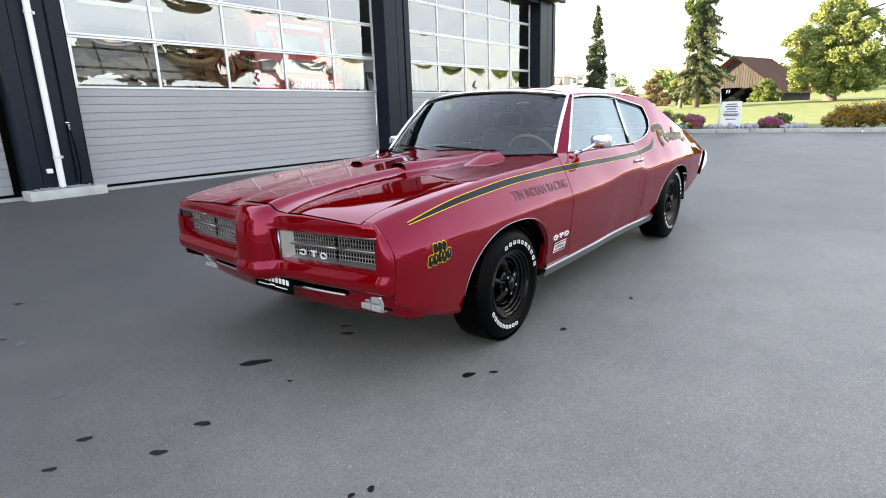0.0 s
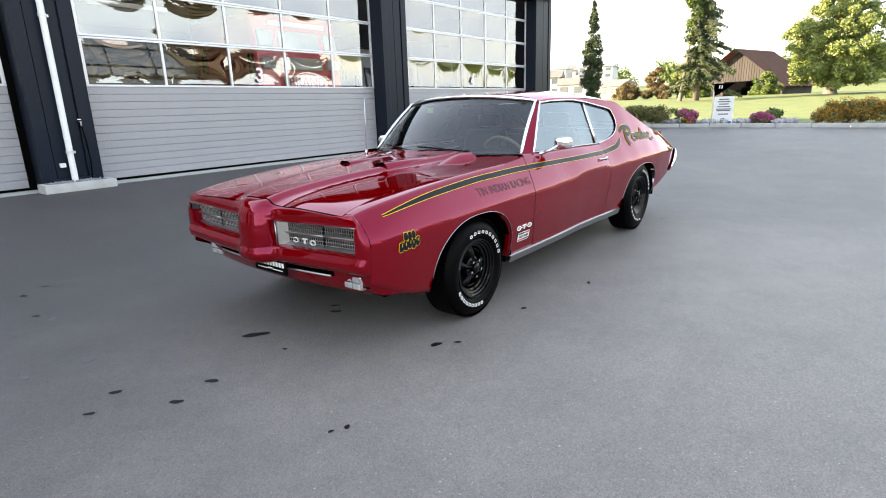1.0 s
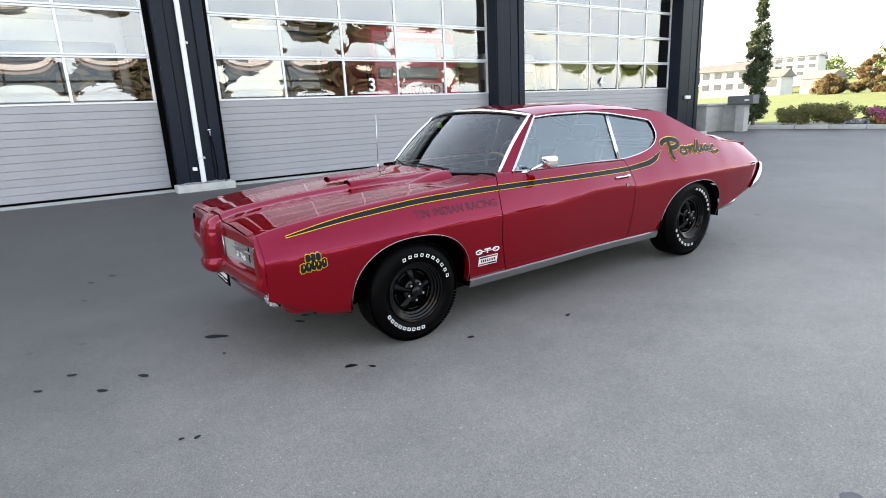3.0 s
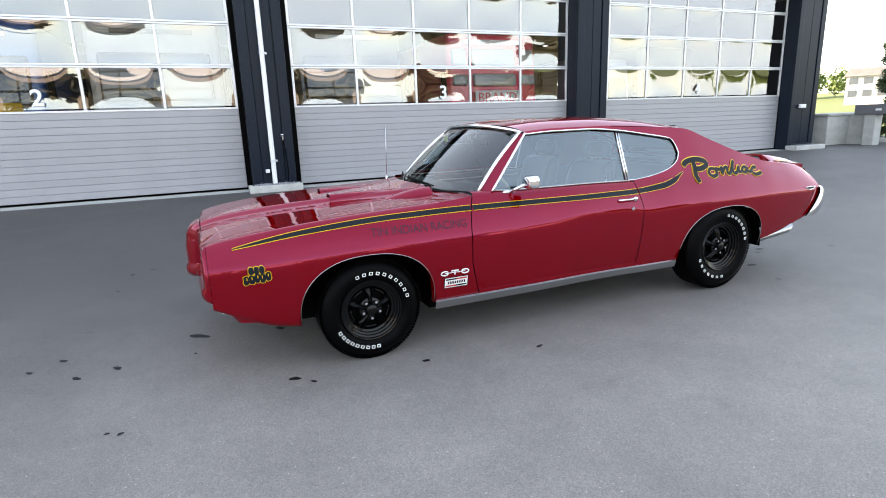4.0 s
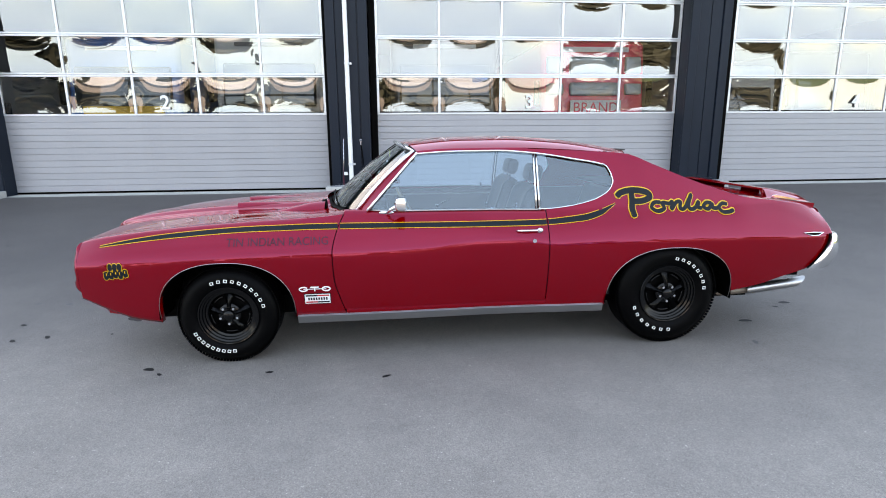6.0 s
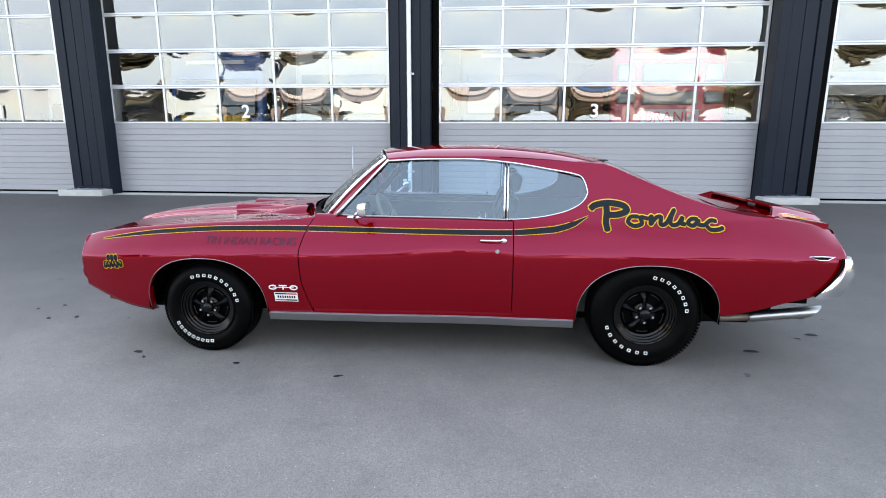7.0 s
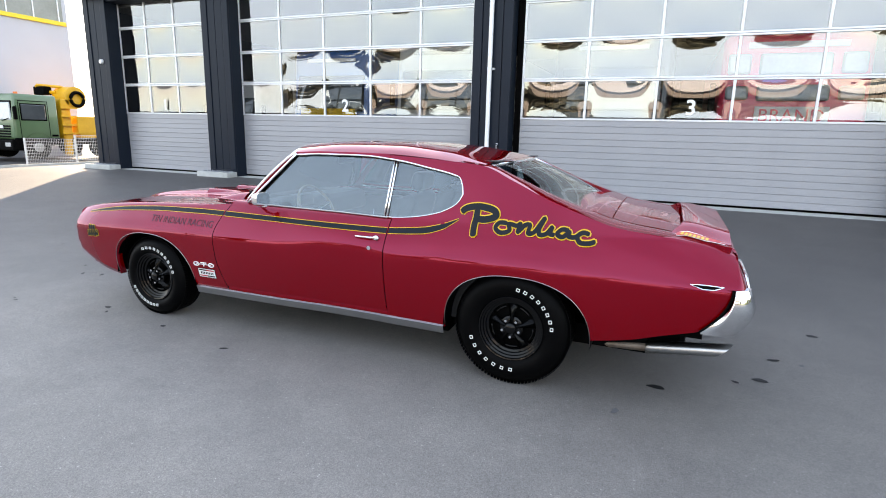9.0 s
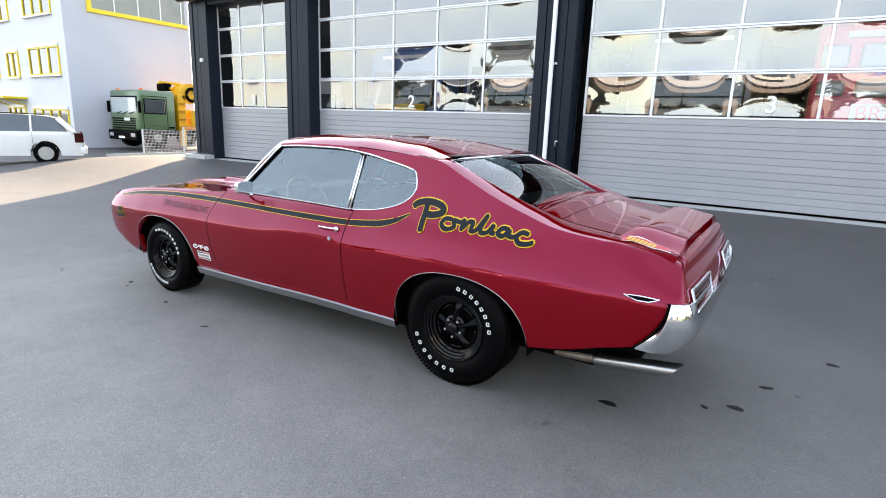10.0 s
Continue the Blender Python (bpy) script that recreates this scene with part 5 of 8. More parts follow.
        longer = [(a[0] + (a[0] - b[0]) * k, a[1] + (a[1] - b[1]) * k)] + path + [(d[0] + (d[0] - c[0]) * q, d[1] + (d[1] - c[1]) * q)]
        stroke("script_outline", longer, lambda t: blunt(wide + 0.006, t, n), YELLOW, 0.0022)
        stroke("script_stroke", path, lambda t: blunt(wide, t, n), STRIPE, 0.0060, "dark flowing script emblem outlined in yellow")
    # lumpy two-row badge on the front fender
    cx, cz = -2.02, 0.597
    rnd = random.Random(5)

    def lump(name, u, v, w, h, mat, off, label="", seed=0):
        bm = bmesh.new()
        r = random.Random(seed)
        ring = []
        for k in range(18):
            a = 2 * math.pi * k / 18
            c, sn = math.cos(a), math.sin(a)
            q = (abs(c) ** 3.2 + abs(sn) ** 3.2) ** (-1 / 3.2) * r.uniform(0.90, 1.08)
            ring.append(bm.verts.new(skin(cx + u + w * q * c, cz + v + h * q * sn, off)))
        bm.faces.new(ring)
        face_to(bm, (0, -1, 0))
        part(name, bm, mat, car, label)

    lumps = [(-0.032 + 0.027 * i, 0.030 + rnd.uniform(-0.003, 0.004), 0.013, 0.021) for i in range(3)]
    lumps += [(-0.060 + 0.028 * i, -0.022 + 0.004 * i + rnd.uniform(-0.004, 0.004), 0.0145, 0.026) for i in range(5)]
    for i, (u, v, w, h) in enumerate(lumps):
        lump("fender_emblem_edge", u, v, w + 0.0034, h + 0.0034, YELLOW, 0.0022, "", i)
        lump("fender_emblem", u, v, w, h, STRIPE, 0.0036, "black lumpy emblem piece edged in yellow", i)
        if i > 2:
            lump("emblem_line", u + rnd.uniform(-0.004, 0.004), v + 0.008, 0.0022, h * 0.35, YELLOW, 0.0048, "", i)
    # faint dark word on the fender
    start = -1.385
    for word in ("TIN", "INDIAN", "RACING"):
        bm = text_mesh(word, 0.0645)
        first = min(v.co.x for v in bm.verts)
        wide = max(v.co.x for v in bm.verts) - first
        for v in bm.verts:
            v.co = skin(start + v.co.x - first, 0.752 + v.co.z, 0.0022)
        start += wide + 0.028
        part("fender_word", bm, MUTED, car, "low-contrast dark lettering on the fender")
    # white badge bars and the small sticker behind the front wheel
    bm = bmesh.new()
    zc = 0.455
    for x, a0 in ((-0.945, 0.5), (-0.807, 0.0)):
        pts = [skin(x + 0.024 * math.cos(u), zc + 0.013 * math.sin(u), 0.004) for u in span(a0, 6.283 - a0 * 0.5, 16)]
        tube(bm, pts, 0.0042, 6)
    tube(bm, [skin(-0.902, zc + 0.012, 0.004), skin(-0.852, zc + 0.012, 0.004)], 0.0042, 6)
    tube(bm, [skin(-0.877, zc + 0.012, 0.004), skin(-0.877, zc - 0.014, 0.004)], 0.0042, 6)
    tube(bm, [skin(-0.945, zc, 0.003), skin(-0.807, zc, 0.003)], 0.0022, 6)
    part("fender_badge", bm, WHITE_LETTER, car, "white three-part fender badge")
    def plaque(x0, x1, z0, z1, mat, off):
        return ribbon("sticker", ((x0, x1), (z1, z1)), ((x0, x1), (z0, z0)), mat, off, 6)
    plaque(-0.945, -0.783, 0.352, 0.424, STRIPE, 0.0022)
    plaque(-0.941, -0.787, 0.356, 0.420, WHITE_LETTER, 0.0030)
    plaque(-0.936, -0.864, 0.361, 0.371, DECAL_RED, 0.0038)
    plaque(-0.864, -0.792, 0.405, 0.415, DECAL_RED, 0.0038)
    plaque(-0.936, -0.864, 0.405, 0.415, STRIPE, 0.0038)
    plaque(-0.864, -0.792, 0.361, 0.371, STRIPE, 0.0038)
    for k in range(8):
        plaque(-0.922 + 0.0155 * k, -0.912 + 0.0155 * k, 0.379, 0.397, STRIPE, 0.0038)
    # chrome side marker on the rear quarter
    bm = bmesh.new()
    tube(bm, [skin(x, z, 0.003) for x, z in ((2.325, 0.722), (2.40, 0.724), (2.480, 0.719), (2.435, 0.703), (2.385, 0.703))], 0.0032, 6, closed=True)
    marker = part("side_marker", bm, CHROME, car, "small arrow-shaped chrome side marker")
    bm = bmesh.new()
    bm.faces.new([bm.verts.new(skin(x, z, 0.002)) for x, z in ((2.335, 0.720), (2.40, 0.722), (2.472, 0.718), (2.432, 0.705), (2.388, 0.705))])
    face_to(bm, (0, -1, 0))
    part("lens", bm, BLACK, marker)
    # door handle and lock
    bm = bmesh.new()
    tube(bm, [skin(x, 0.786, o) for x, o in ((0.385, 0.004), (0.40, 0.020), (0.45, 0.024), (0.50, 0.024), (0.53, 0.018))], 0.007, 8, flat=(0.006, 0.0065))
    ball(bm, skin(0.535, 0.783, 0.010), (0.022, 0.012, 0.017))
    part("door_handle", bm, CHROME, car, "chrome door handle", smooth=True)
    bm = bmesh.new()
    c = skin(0.497, 0.722, 0)
    cyl(bm, c, c + Vector((0, -0.006, 0)), 0.013)
    part("lock", bm, CHROME, car)
    # a chrome mirror on each door
    for side in (1, -1):
        turn = Vector((1, side, 1))
        bm = bmesh.new()
        b = skin(-0.425, 0.902, 0.0) * turn
        tube(bm, [b, b + Vector((0.02, -0.05, 0.02)) * turn, b + Vector((0.06, -0.09, 0.05)) * turn], 0.011, 8)
        ball(bm, b, (0.05, 0.014, 0.014))
        mirror = part("door_mirror", bm, CHROME, car, "round-backed chrome door mirror on a curved arm", smooth=True)
        bm = bmesh.new()
        m0 = b + Vector((0.085, -0.115, 0.065)) * turn
        # boxy rounded shell, flat towards the driver
        def shell(u, w):
            c, q = math.cos(u), math.sin(u)
            k = (abs(c) ** 4 + abs(q) ** 4) ** -0.25
            return m0 + Vector((-0.034 * math.cos(w * math.pi / 2) ** 0.8 + 0.030 * (1 if w > 1 else w**6), 0.064 * k * c * min(1, math.sin(w * math.pi / 2) ** 0.7), 0.044 * k * q * min(1, math.sin(w * math.pi / 2) ** 0.7)))
        grid(bm, shell, span(0, 2 * math.pi, 33)[:-1], (0.001, 0.15, 0.35, 0.55, 0.75, 0.9, 1.0), close=True)
        bmesh.ops.holes_fill(bm, edges=[e for e in bm.edges if e.is_boundary])
        bmesh.ops.recalc_face_normals(bm, faces=bm.faces)
        part("mirror_head", bm, CHROME, mirror, smooth=True, angle=50)


side_graphics()


def tail():
    # tail skin: rear face, rounded corners, rolled over to the deck
    seam = 2.538

    def rear_x(z):
        return ip(z, (0.46, 0.52, 0.60, 0.70, 0.80, 0.86), (2.555, 2.60, 2.618, 2.610, 2.572, 2.545))

    def tail_pt(c, z, off=0.0):
        """c runs across the tail: face to 0.7, corner to 0.9, then forward along the side."""
        sg, a = (-1 if c < 0 else 1), abs(c)
        xr = rear_x(z) + off
        hw = half_width(seam, min(z, 0.85)) + off
        y0 = min(0.76, hw - 0.05)
        if a <= 0.7:
            y = y0 * a / 0.7
            return Vector((xr - 0.020 * (y / 0.8) ** 2, sg * y, z))
        xf = xr - 0.020 * (y0 / 0.8) ** 2
        if a <= 0.9:
            p = (a - 0.7) / 0.2 * math.pi / 2
            return Vector((seam + (xf - seam) * math.cos(p), sg * (y0 + (hw - y0) * math.sin(p)), z))
        x = seam - (a - 0.9) * 2.0
        return Vector((x, sg * (half_width(x, min(z, 0.85)) + off), z))
    bm = bmesh.new()
    def tail_skin(c, v):
        zt = ip(2.50, SAIL_X, SAIL_Z) + 0.004
        if v <= 1:
            return tail_pt(c, 0.485 + (0.835 - 0.485) * v)
        p = tail_pt(c, 0.835)
        a = abs(c)
        e = Vector((2.503, p.y * 0.93, zt + 0.026 * (1 - min(1, a / 0.9) ** 2))) if a < 0.72 else Vector((2.503 + 0.035 * (a - 0.72) / 0.18, p.y * (0.93 + 0.02 * (a - 0.72) / 0.18), zt - 0.012 * (a - 0.72) / 0.18))
        k = (v - 1) * math.pi / 2
        return Vector((p.x + (e.x - p.x) * (1 - math.cos(k)), p.y + (e.y - p.y) * (1 - math.cos(k)), p.z + (e.z - p.z) * math.sin(k)))
    cs = span(-0.9, -0.7, 9) + span(-0.65, 0.65, 27) + span(0.7, 0.9, 9)
    grid(bm, tail_skin, cs, span(0, 1, 12) + span(1, 2, 7)[1:], flip=True)
    bmesh.ops.recalc_face_normals(bm, faces=bm.faces)
    part("tail_panel", bm, PAINT, car, "red tail panel", smooth=True)
    # chrome bumper: shell over the lower tail, its ends raked forward along the sides
    bm = bmesh.new()
    def bumper(q, v):
        z = 0.712 - 0.235 * v
        reach = 0.905 + 0.064 * v**2.0
        a = abs(q)
        c = (a * 0.9 if a <= 1 else 0.9 + (a - 1) * (reach - 0.9)) * (1 if q >= 0 else -1)
        low_dip = 0.082 * step01((0.705 - abs(c)) / 0.05) * (1 - v)
        bow = 0.022 + 0.020 * math.sin(math.pi * v)
        return tail_pt(c, z - low_dip, bow if a <= 1.6 else 0.012 + (bow - 0.012) * (2 - a) / 0.4)
    qs = span(-2, -1, 9) + span(-0.97, 0.97, 61) + span(1, 2, 9)
    rows = grid(bm, bumper, qs, span(0, 1, 13))
    lip(bm, rows, 0, lambda c: (-0.03 if c.x > 2.5 else 0, 0, 0.0))
    lip(bm, rows, -1, lambda c: (-0.04 if c.x > 2.5 else 0, 0, -0.01), True)
    bmesh.ops.recalc_face_normals(bm, faces=bm.faces)
    for s in (-1, 1):
        dark = bmesh.new()
        tube(dark, [bumper(s * 2, v) + Vector((-0.006, 0, 0)) for v in span(0, 1, 13)], 0.006, 6)
        part("bumper_gap", dark, BLACK, car)
    part("rear_bumper", bm, CHROME, car, "chrome rear bumper wrapping round the corners", smooth=True, angle=60)
    # tail lamps: framed lenses sunk in the upper bumper
    for s in (-1, 1):
        bm = bmesh.new()
        loop = [tail_pt(s * c, 0.752, 0.012) for c in span(0.27, 0.675, 8)] + [tail_pt(s * c, 0.648, 0.020) for c in span(0.675, 0.27, 8)]
        tube(bm, loop, 0.009, 8, closed=True)
        lamp = part("tail_lamp", bm, CHROME, car, "wide tail lamp in a chrome frame", smooth=True)
        for i in range(2):
            z = 0.676 + i * 0.048
            bm = bmesh.new()
            grid(bm, lambda c, v: tail_pt(s * c, z + 0.042 * (v - 0.5), 0.007 + 0.003 * math.sin(3.14 * v)), span(0.275, 0.67, 9), span(0, 1, 4))
            face_to(bm, (1, 0, 0))
            part("lens", bm, LAMP_RED, lamp, smooth=True)
        bm = bmesh.new()
        tube(bm, [tail_pt(s * c, 0.700, 0.014) for c in span(0.275, 0.67, 6)], 0.005, 6)
        part("lens_bar", bm, CHROME, lamp)
    # deck spoiler: a thin wing whose ends fall to the quarters as solid caps, on two inner posts
    def wing(y, t):
        a = abs(y)
        fall = step01((a - 0.47) / 0.25)
        x = (2.275 - 0.085 * fall) + (0.232 + 0.085 * fall) * t
        return x, 0.992 - 0.046 * t - (0.060 - 0.010 * t) * fall - 0.012 * (1 - t) ** 6

    def base(x, y):
        return ip(x, SAIL_X, SAIL_Z) + 0.008 + 0.016 * max(0.0, 1 - (y / 0.6) ** 2)
    ys = [*span(-0.722, -0.45, 15), *span(-0.40, 0.40, 13), *span(0.45, 0.722, 15)]
    bm = bmesh.new()
    def foil(y, v):
        # once round the section: over the top, then back underneath
        t = v if v <= 1 else 2 - v
        x, z = wing(y, t)
        if v > 1:
            solid = step01((abs(y) - 0.47) / 0.04)
            under = z - 0.022 * math.sin(math.pi * min(1, 0.15 + t * 0.7)) - 0.004
            z = under + (min(under, base(x, y) - 0.012) - under) * solid
        return (x, y, z)
    vs = span(0, 1, 11) + span(1.02, 2, 11)
    rows = grid(bm, foil, ys, vs)
    for r in rows:
        r[-1].co.z = min(r[-1].co.z, r[0].co.z - 0.004)
    for i in range(len(rows) - 1):
        bm.faces.new([rows[i][-1], rows[i + 1][-1], rows[i + 1][0], rows[i][0]])
    for r in (rows[0], rows[-1]):
        bm.faces.new(r)
    bmesh.ops.recalc_face_normals(bm, faces=bm.faces)
    spoiler = part("spoiler", bm, PAINT, car, "red deck-lid wing spoiler on posts", smooth=True, angle=40)
    for s in (-1, 1):
        bm = bmesh.new()
        def post(u, v):
            x, z = wing(0.2, 0.12 + 0.68 * u)
            zb = base(x, 0.22) - 0.01
            return (x - 0.02 * (1 - v), s * (0.22 + 0.030 * (1 - v) ** 2), zb + (z - 0.012 - zb) * v)
        grid(bm, post, span(0, 1, 6), span(0, 1, 6))
        bmesh.ops.solidify(bm, geom=bm.faces[:], thickness=0.022)
        bmesh.ops.recalc_face_normals(bm, faces=bm.faces)
        part("spoiler_post", bm, PAINT, spoiler, smooth=True, angle=50)
    # flame-shaped sticker on the sloping end cap
    def on_cap(u, w, off):
        y = -0.600 - 0.112 * w
        x, z = wing(y, 0.10 + 0.84 * u)
        return Vector((x, y - off * 0.45, z + off))
    def decal(name, pts, off, mat, label=""):
        bm = bmesh.new()
        bm.faces.new([bm.verts.new(on_cap(u, w, off)) for u, w in pts])
        face_to(bm, (0, -0.4, 1))
        return part(name, bm, mat, spoiler, label)
    flame = [(0.0, 0.50), (0.06, 0.72), (0.22, 0.62), (0.40, 0.70), (0.62, 0.84), (0.78, 0.80), (0.98, 0.86), (0.84, 0.66), (0.99, 0.58), (0.80, 0.46), (0.60, 0.40), (0.40, 0.26), (0.20, 0.20), (0.06, 0.28)]
    decal("spoiler_sticker", [(u, 0.53 + (w - 0.53) * 1.22) for u, w in flame], 0.004, WHITE_LETTER, "flame sticker with yellow bars and a white edge")
    decal("sticker_field", flame, 0.0052, DECAL_RED)
    for i in range(7):
        u = 0.10 + i * 0.082
        w = 0.40 + 0.035 * i
        decal("sticker_bar", [(u, w + 0.19), (u + 0.055, w + 0.21), (u + 0.055, w - 0.11), (u, w - 0.13)], 0.0064, YELLOW)
    # exhaust
    for s in (-1, 1):
        bm = bmesh.new()
        tube(bm, [(1.70, s * 0.54, 0.215), (1.95, s * 0.60, 0.238), (2.20, s * 0.615, 0.262)], 0.026, 12)
        pipe = part("exhaust_pipe", bm, SKIRT, car, "weathered steel exhaust pipe", smooth=True)
        bm = bmesh.new()
        a, b = Vector((2.15, s * 0.613, 0.258)), Vector((2.58, s * 0.625, 0.314))
        d = (b - a).normalized()
        prof = 20
        rings = []
        for (t, r) in ((0.0, 0.028), (0.02, 0.036), (0.40, 0.037), (0.40, 0.033), (0.05, 0.031)):
            c = a + d * t
            ring = []
            for i in range(prof):
                u = 2 * math.pi * i / prof
                off = Vector((0, math.cos(u), math.sin(u))) * r
                cut = 0.05 * math.sin(u) if t > 0.3 else 0
                ring.append(bm.verts.new(c + off + d * cut * 0.8))
            rings.append(ring)
        for r0, r1 in zip(rings, rings[1:]):
            for i in range(prof):
                bm.faces.new([r0[i], r0[(i + 1) % prof], r1[(i + 1) % prof], r1[i]])
        bmesh.ops.recalc_face_normals(bm, faces=bm.faces)
        part("exhaust_tip", bm, BRUSHED, pipe, "polished slash-cut tip", smooth=True, angle=40)


tail()


def cabin():
    # tub, dash, wheel, seats
    bm = bmesh.new()
    box(bm, -0.72, 1.55, -0.72, 0.72, 0.30, 0.33)
    box(bm, -0.80, -0.76, -0.72, 0.72, 0.30, 0.88)
    box(bm, 1.55, 1.60, -0.6, 0.6, 0.30, 0.99)
    for s in (-1, 1):
        box(bm, -0.72, 1.55, s * 0.735, s * 0.70, 0.30, 0.89)
    part("cabin_tub", bm, DARKVINYL, car)
    bm = bmesh.new()
    box(bm, 1.28, 1.74, -0.60, 0.60, 0.965, 0.985, 0.008)
    part("parcel_shelf", bm, DARKVINYL, car)
    bm = bmesh.new()
    box(bm, -0.74, -0.44, -0.69, 0.69, 0.72, 0.895, 0.04, 3)
    part("dashboard", bm, DARKVINYL, car, smooth=True, angle=40)
    bm = bmesh.new()
    c, tilt = Vector((-0.26, -0.36, 0.84)), radians(62)
    ring = [c + Vector((-0.19 * math.sin(u) * math.cos(tilt), 0.19 * math.cos(u), 0.19 * math.sin(u) * math.sin(tilt))) for u in span(0, 2 * math.pi, 33)[:-1]]
    tube(bm, ring, 0.012, 8, closed=True)
    rim = part("steering_wheel", bm, material("wood_rim", (0.34, 0.24, 0.14), (0.26, 0.17, 0.09), 0.35), car, "thin wooden steering wheel rim", smooth=True)
    bm = bmesh.new()
    for u in (0.2, math.pi - 0.2, -math.pi / 2):
        tube(bm, [c, c + Vector((-0.185 * math.sin(u) * math.cos(tilt), 0.185 * math.cos(u), 0.185 * math.sin(u) * math.sin(tilt)))], 0.009, 6)
    cyl(bm, c + Vector((-0.02, 0, -0.01)), c + Vector((-0.25, 0, -0.12)), 0.02)
    part("wheel_spokes", bm, BRUSHED, rim)
    for s in (-1, 1):
        bm = bmesh.new()
        box(bm, -0.10, 0.42, s * 0.36 - 0.25, s * 0.36 + 0.25, 0.45, 0.60, 0.05, 3)
        seat = part("bucket_seat", bm, DARKVINYL, car, "dark vinyl bucket seat with headrest", smooth=True, angle=60)
        def shell(u, v):
            # waisted back with side bolsters, u across, v up, two skins
            y = 0.25 * (1 - 0.16 * v**3) * (2 - abs(u) if abs(u) > 1 else abs(u)) * (1 if u > 0 else -1)
            roll = 0.045 * (abs(y) / 0.25) ** 3
            back = 0.075 if abs(u) > 1 else -0.045 - roll
            edge = math.sqrt(max(0.0, 1 - (abs(y) / 0.251) ** 6)) * math.sqrt(max(0.0, 1 - max(0.0, (v - 0.86) / 0.14) ** 2))
            return Vector((0.42 + 0.17 * v + back * edge, s * 0.36 + y, 0.50 + 0.53 * v))
        bm = bmesh.new()
        grid(bm, shell, span(-2, 2, 33)[:-1], span(0, 1, 16), close=True)
        bmesh.ops.remove_doubles(bm, verts=bm.verts, dist=0.0005)
        bmesh.ops.recalc_face_normals(bm, faces=bm.faces)
        part("backrest", bm, DARKVINYL, seat, smooth=True)
        bm = bmesh.new()
        t = bmesh.new()
        box(t, -0.045, 0.045, -0.125, 0.125, -0.065, 0.065, 0.042, 5)
        join(bm, t, pose(0.615, s * 0.36, 1.105, 0, 14, 0))
        part("headrest", bm, DARKVINYL, seat, smooth=True)
        bm = bmesh.new()
        for d in (-0.05, 0.05):
            tube(bm, [(0.592, s * 0.36 + d, 1.00), (0.61, s * 0.36 + d, 1.07)], 0.006, 6)
        part("headrest_post", bm, CHROME, seat, smooth=True)
        # belt stowed over the backrest, bright buckle
        bm = bmesh.new()
        tube(bm, [(0.40, s * 0.12, 0.58), (0.36, s * 0.13, 0.70), (0.37, s * 0.135, 0.78)], 0.012, 6)
        belt = part("seat_belt", bm, BLACK, car, smooth=True)
        part("buckle", box(bmesh.new(), 0.355, 0.385, s * 0.135 - 0.022, s * 0.135 + 0.022, 0.775, 0.83, 0.006), CHROME, belt, "bright steel buckle")
        # door card with armrest, winder and lock knob
        card = part("door_card", box(bmesh.new(), -0.60, 0.55, min(s * 0.690, s * 0.700), max(s * 0.690, s * 0.700), 0.40, 0.885, 0.004), DARKVINYL, car)
        part("armrest", box(bmesh.new(), -0.10, 0.34, min(s * 0.63, s * 0.69), max(s * 0.63, s * 0.69), 0.60, 0.66, 0.018, 3), DARKVINYL, card, smooth=True, angle=50)
        bm = bmesh.new()
        cyl(bm, (0.02, s * 0.69, 0.74), (0.02, s * 0.665, 0.74), 0.018)
        tube(bm, [(0.02, s * 0.668, 0.74), (0.09, s * 0.66, 0.78), (0.13, s * 0.655, 0.80)], 0.008, 6)
        part("window_winder", bm, CHROME, card, "chrome window winder", smooth=True)
        part("card_strip", box(bmesh.new(), -0.58, 0.53, min(s * 0.686, s * 0.690), max(s * 0.686, s * 0.690), 0.842, 0.852), BRUSHED, card)
        bm = bmesh.new()
        cyl(bm, (0.42, s * 0.70, 0.88), (0.42, s * 0.70, 0.925), 0.005)
        ball(bm, (0.42, s * 0.70, 0.93), (0.007, 0.007, 0.009))
        part("lock_knob", bm, CHROME, card, smooth=True)
    bm = bmesh.new()
    box(bm, 0.85, 1.30, -0.62, 0.62, 0.45, 0.58, 0.05, 3)
    t = bmesh.new()
    box(t, -0.07, 0.07, -0.60, 0.60, 0, 0.45, 0.05, 3)
    join(bm, t, pose(1.27, 0, 0.50, 0, 18, 0))
    part("rear_bench", bm, DARKVINYL, car, smooth=True, angle=60)
    # inside mirror
    bm = bmesh.new()
    box(bm, -0.240, -0.212, -0.125, 0.125, 1.170, 1.232, 0.013, 3)
    tube(bm, [(-0.225, 0, 1.22), (-0.25, 0, 1.29)], 0.006, 6)
    part("inside_mirror", bm, BLACK, car)
    bm = bmesh.new()
    box(bm, -0.30, 1.20, -0.56, 0.56, 1.262, 1.270, 0.002)
    part("headliner", bm, DARKVINYL, car)
    # column stalk and instrument binnacle before the driver
    bm = bmesh.new()
    box(bm, -0.56, -0.42, -0.56, -0.16, 0.84, 0.93, 0.03, 3)
    part("instrument_binnacle", bm, DARKVINYL, car, smooth=True, angle=50)
    # small green sticker behind the windshield
    bm = bmesh.new()
    box(bm, -0.395, -0.390, 0.26, 0.32, 1.20, 1.245)
    part("vignette", bm, material("green_sticker", (0.45, 0.65, 0.05), None, 0.5), car)


cabin()
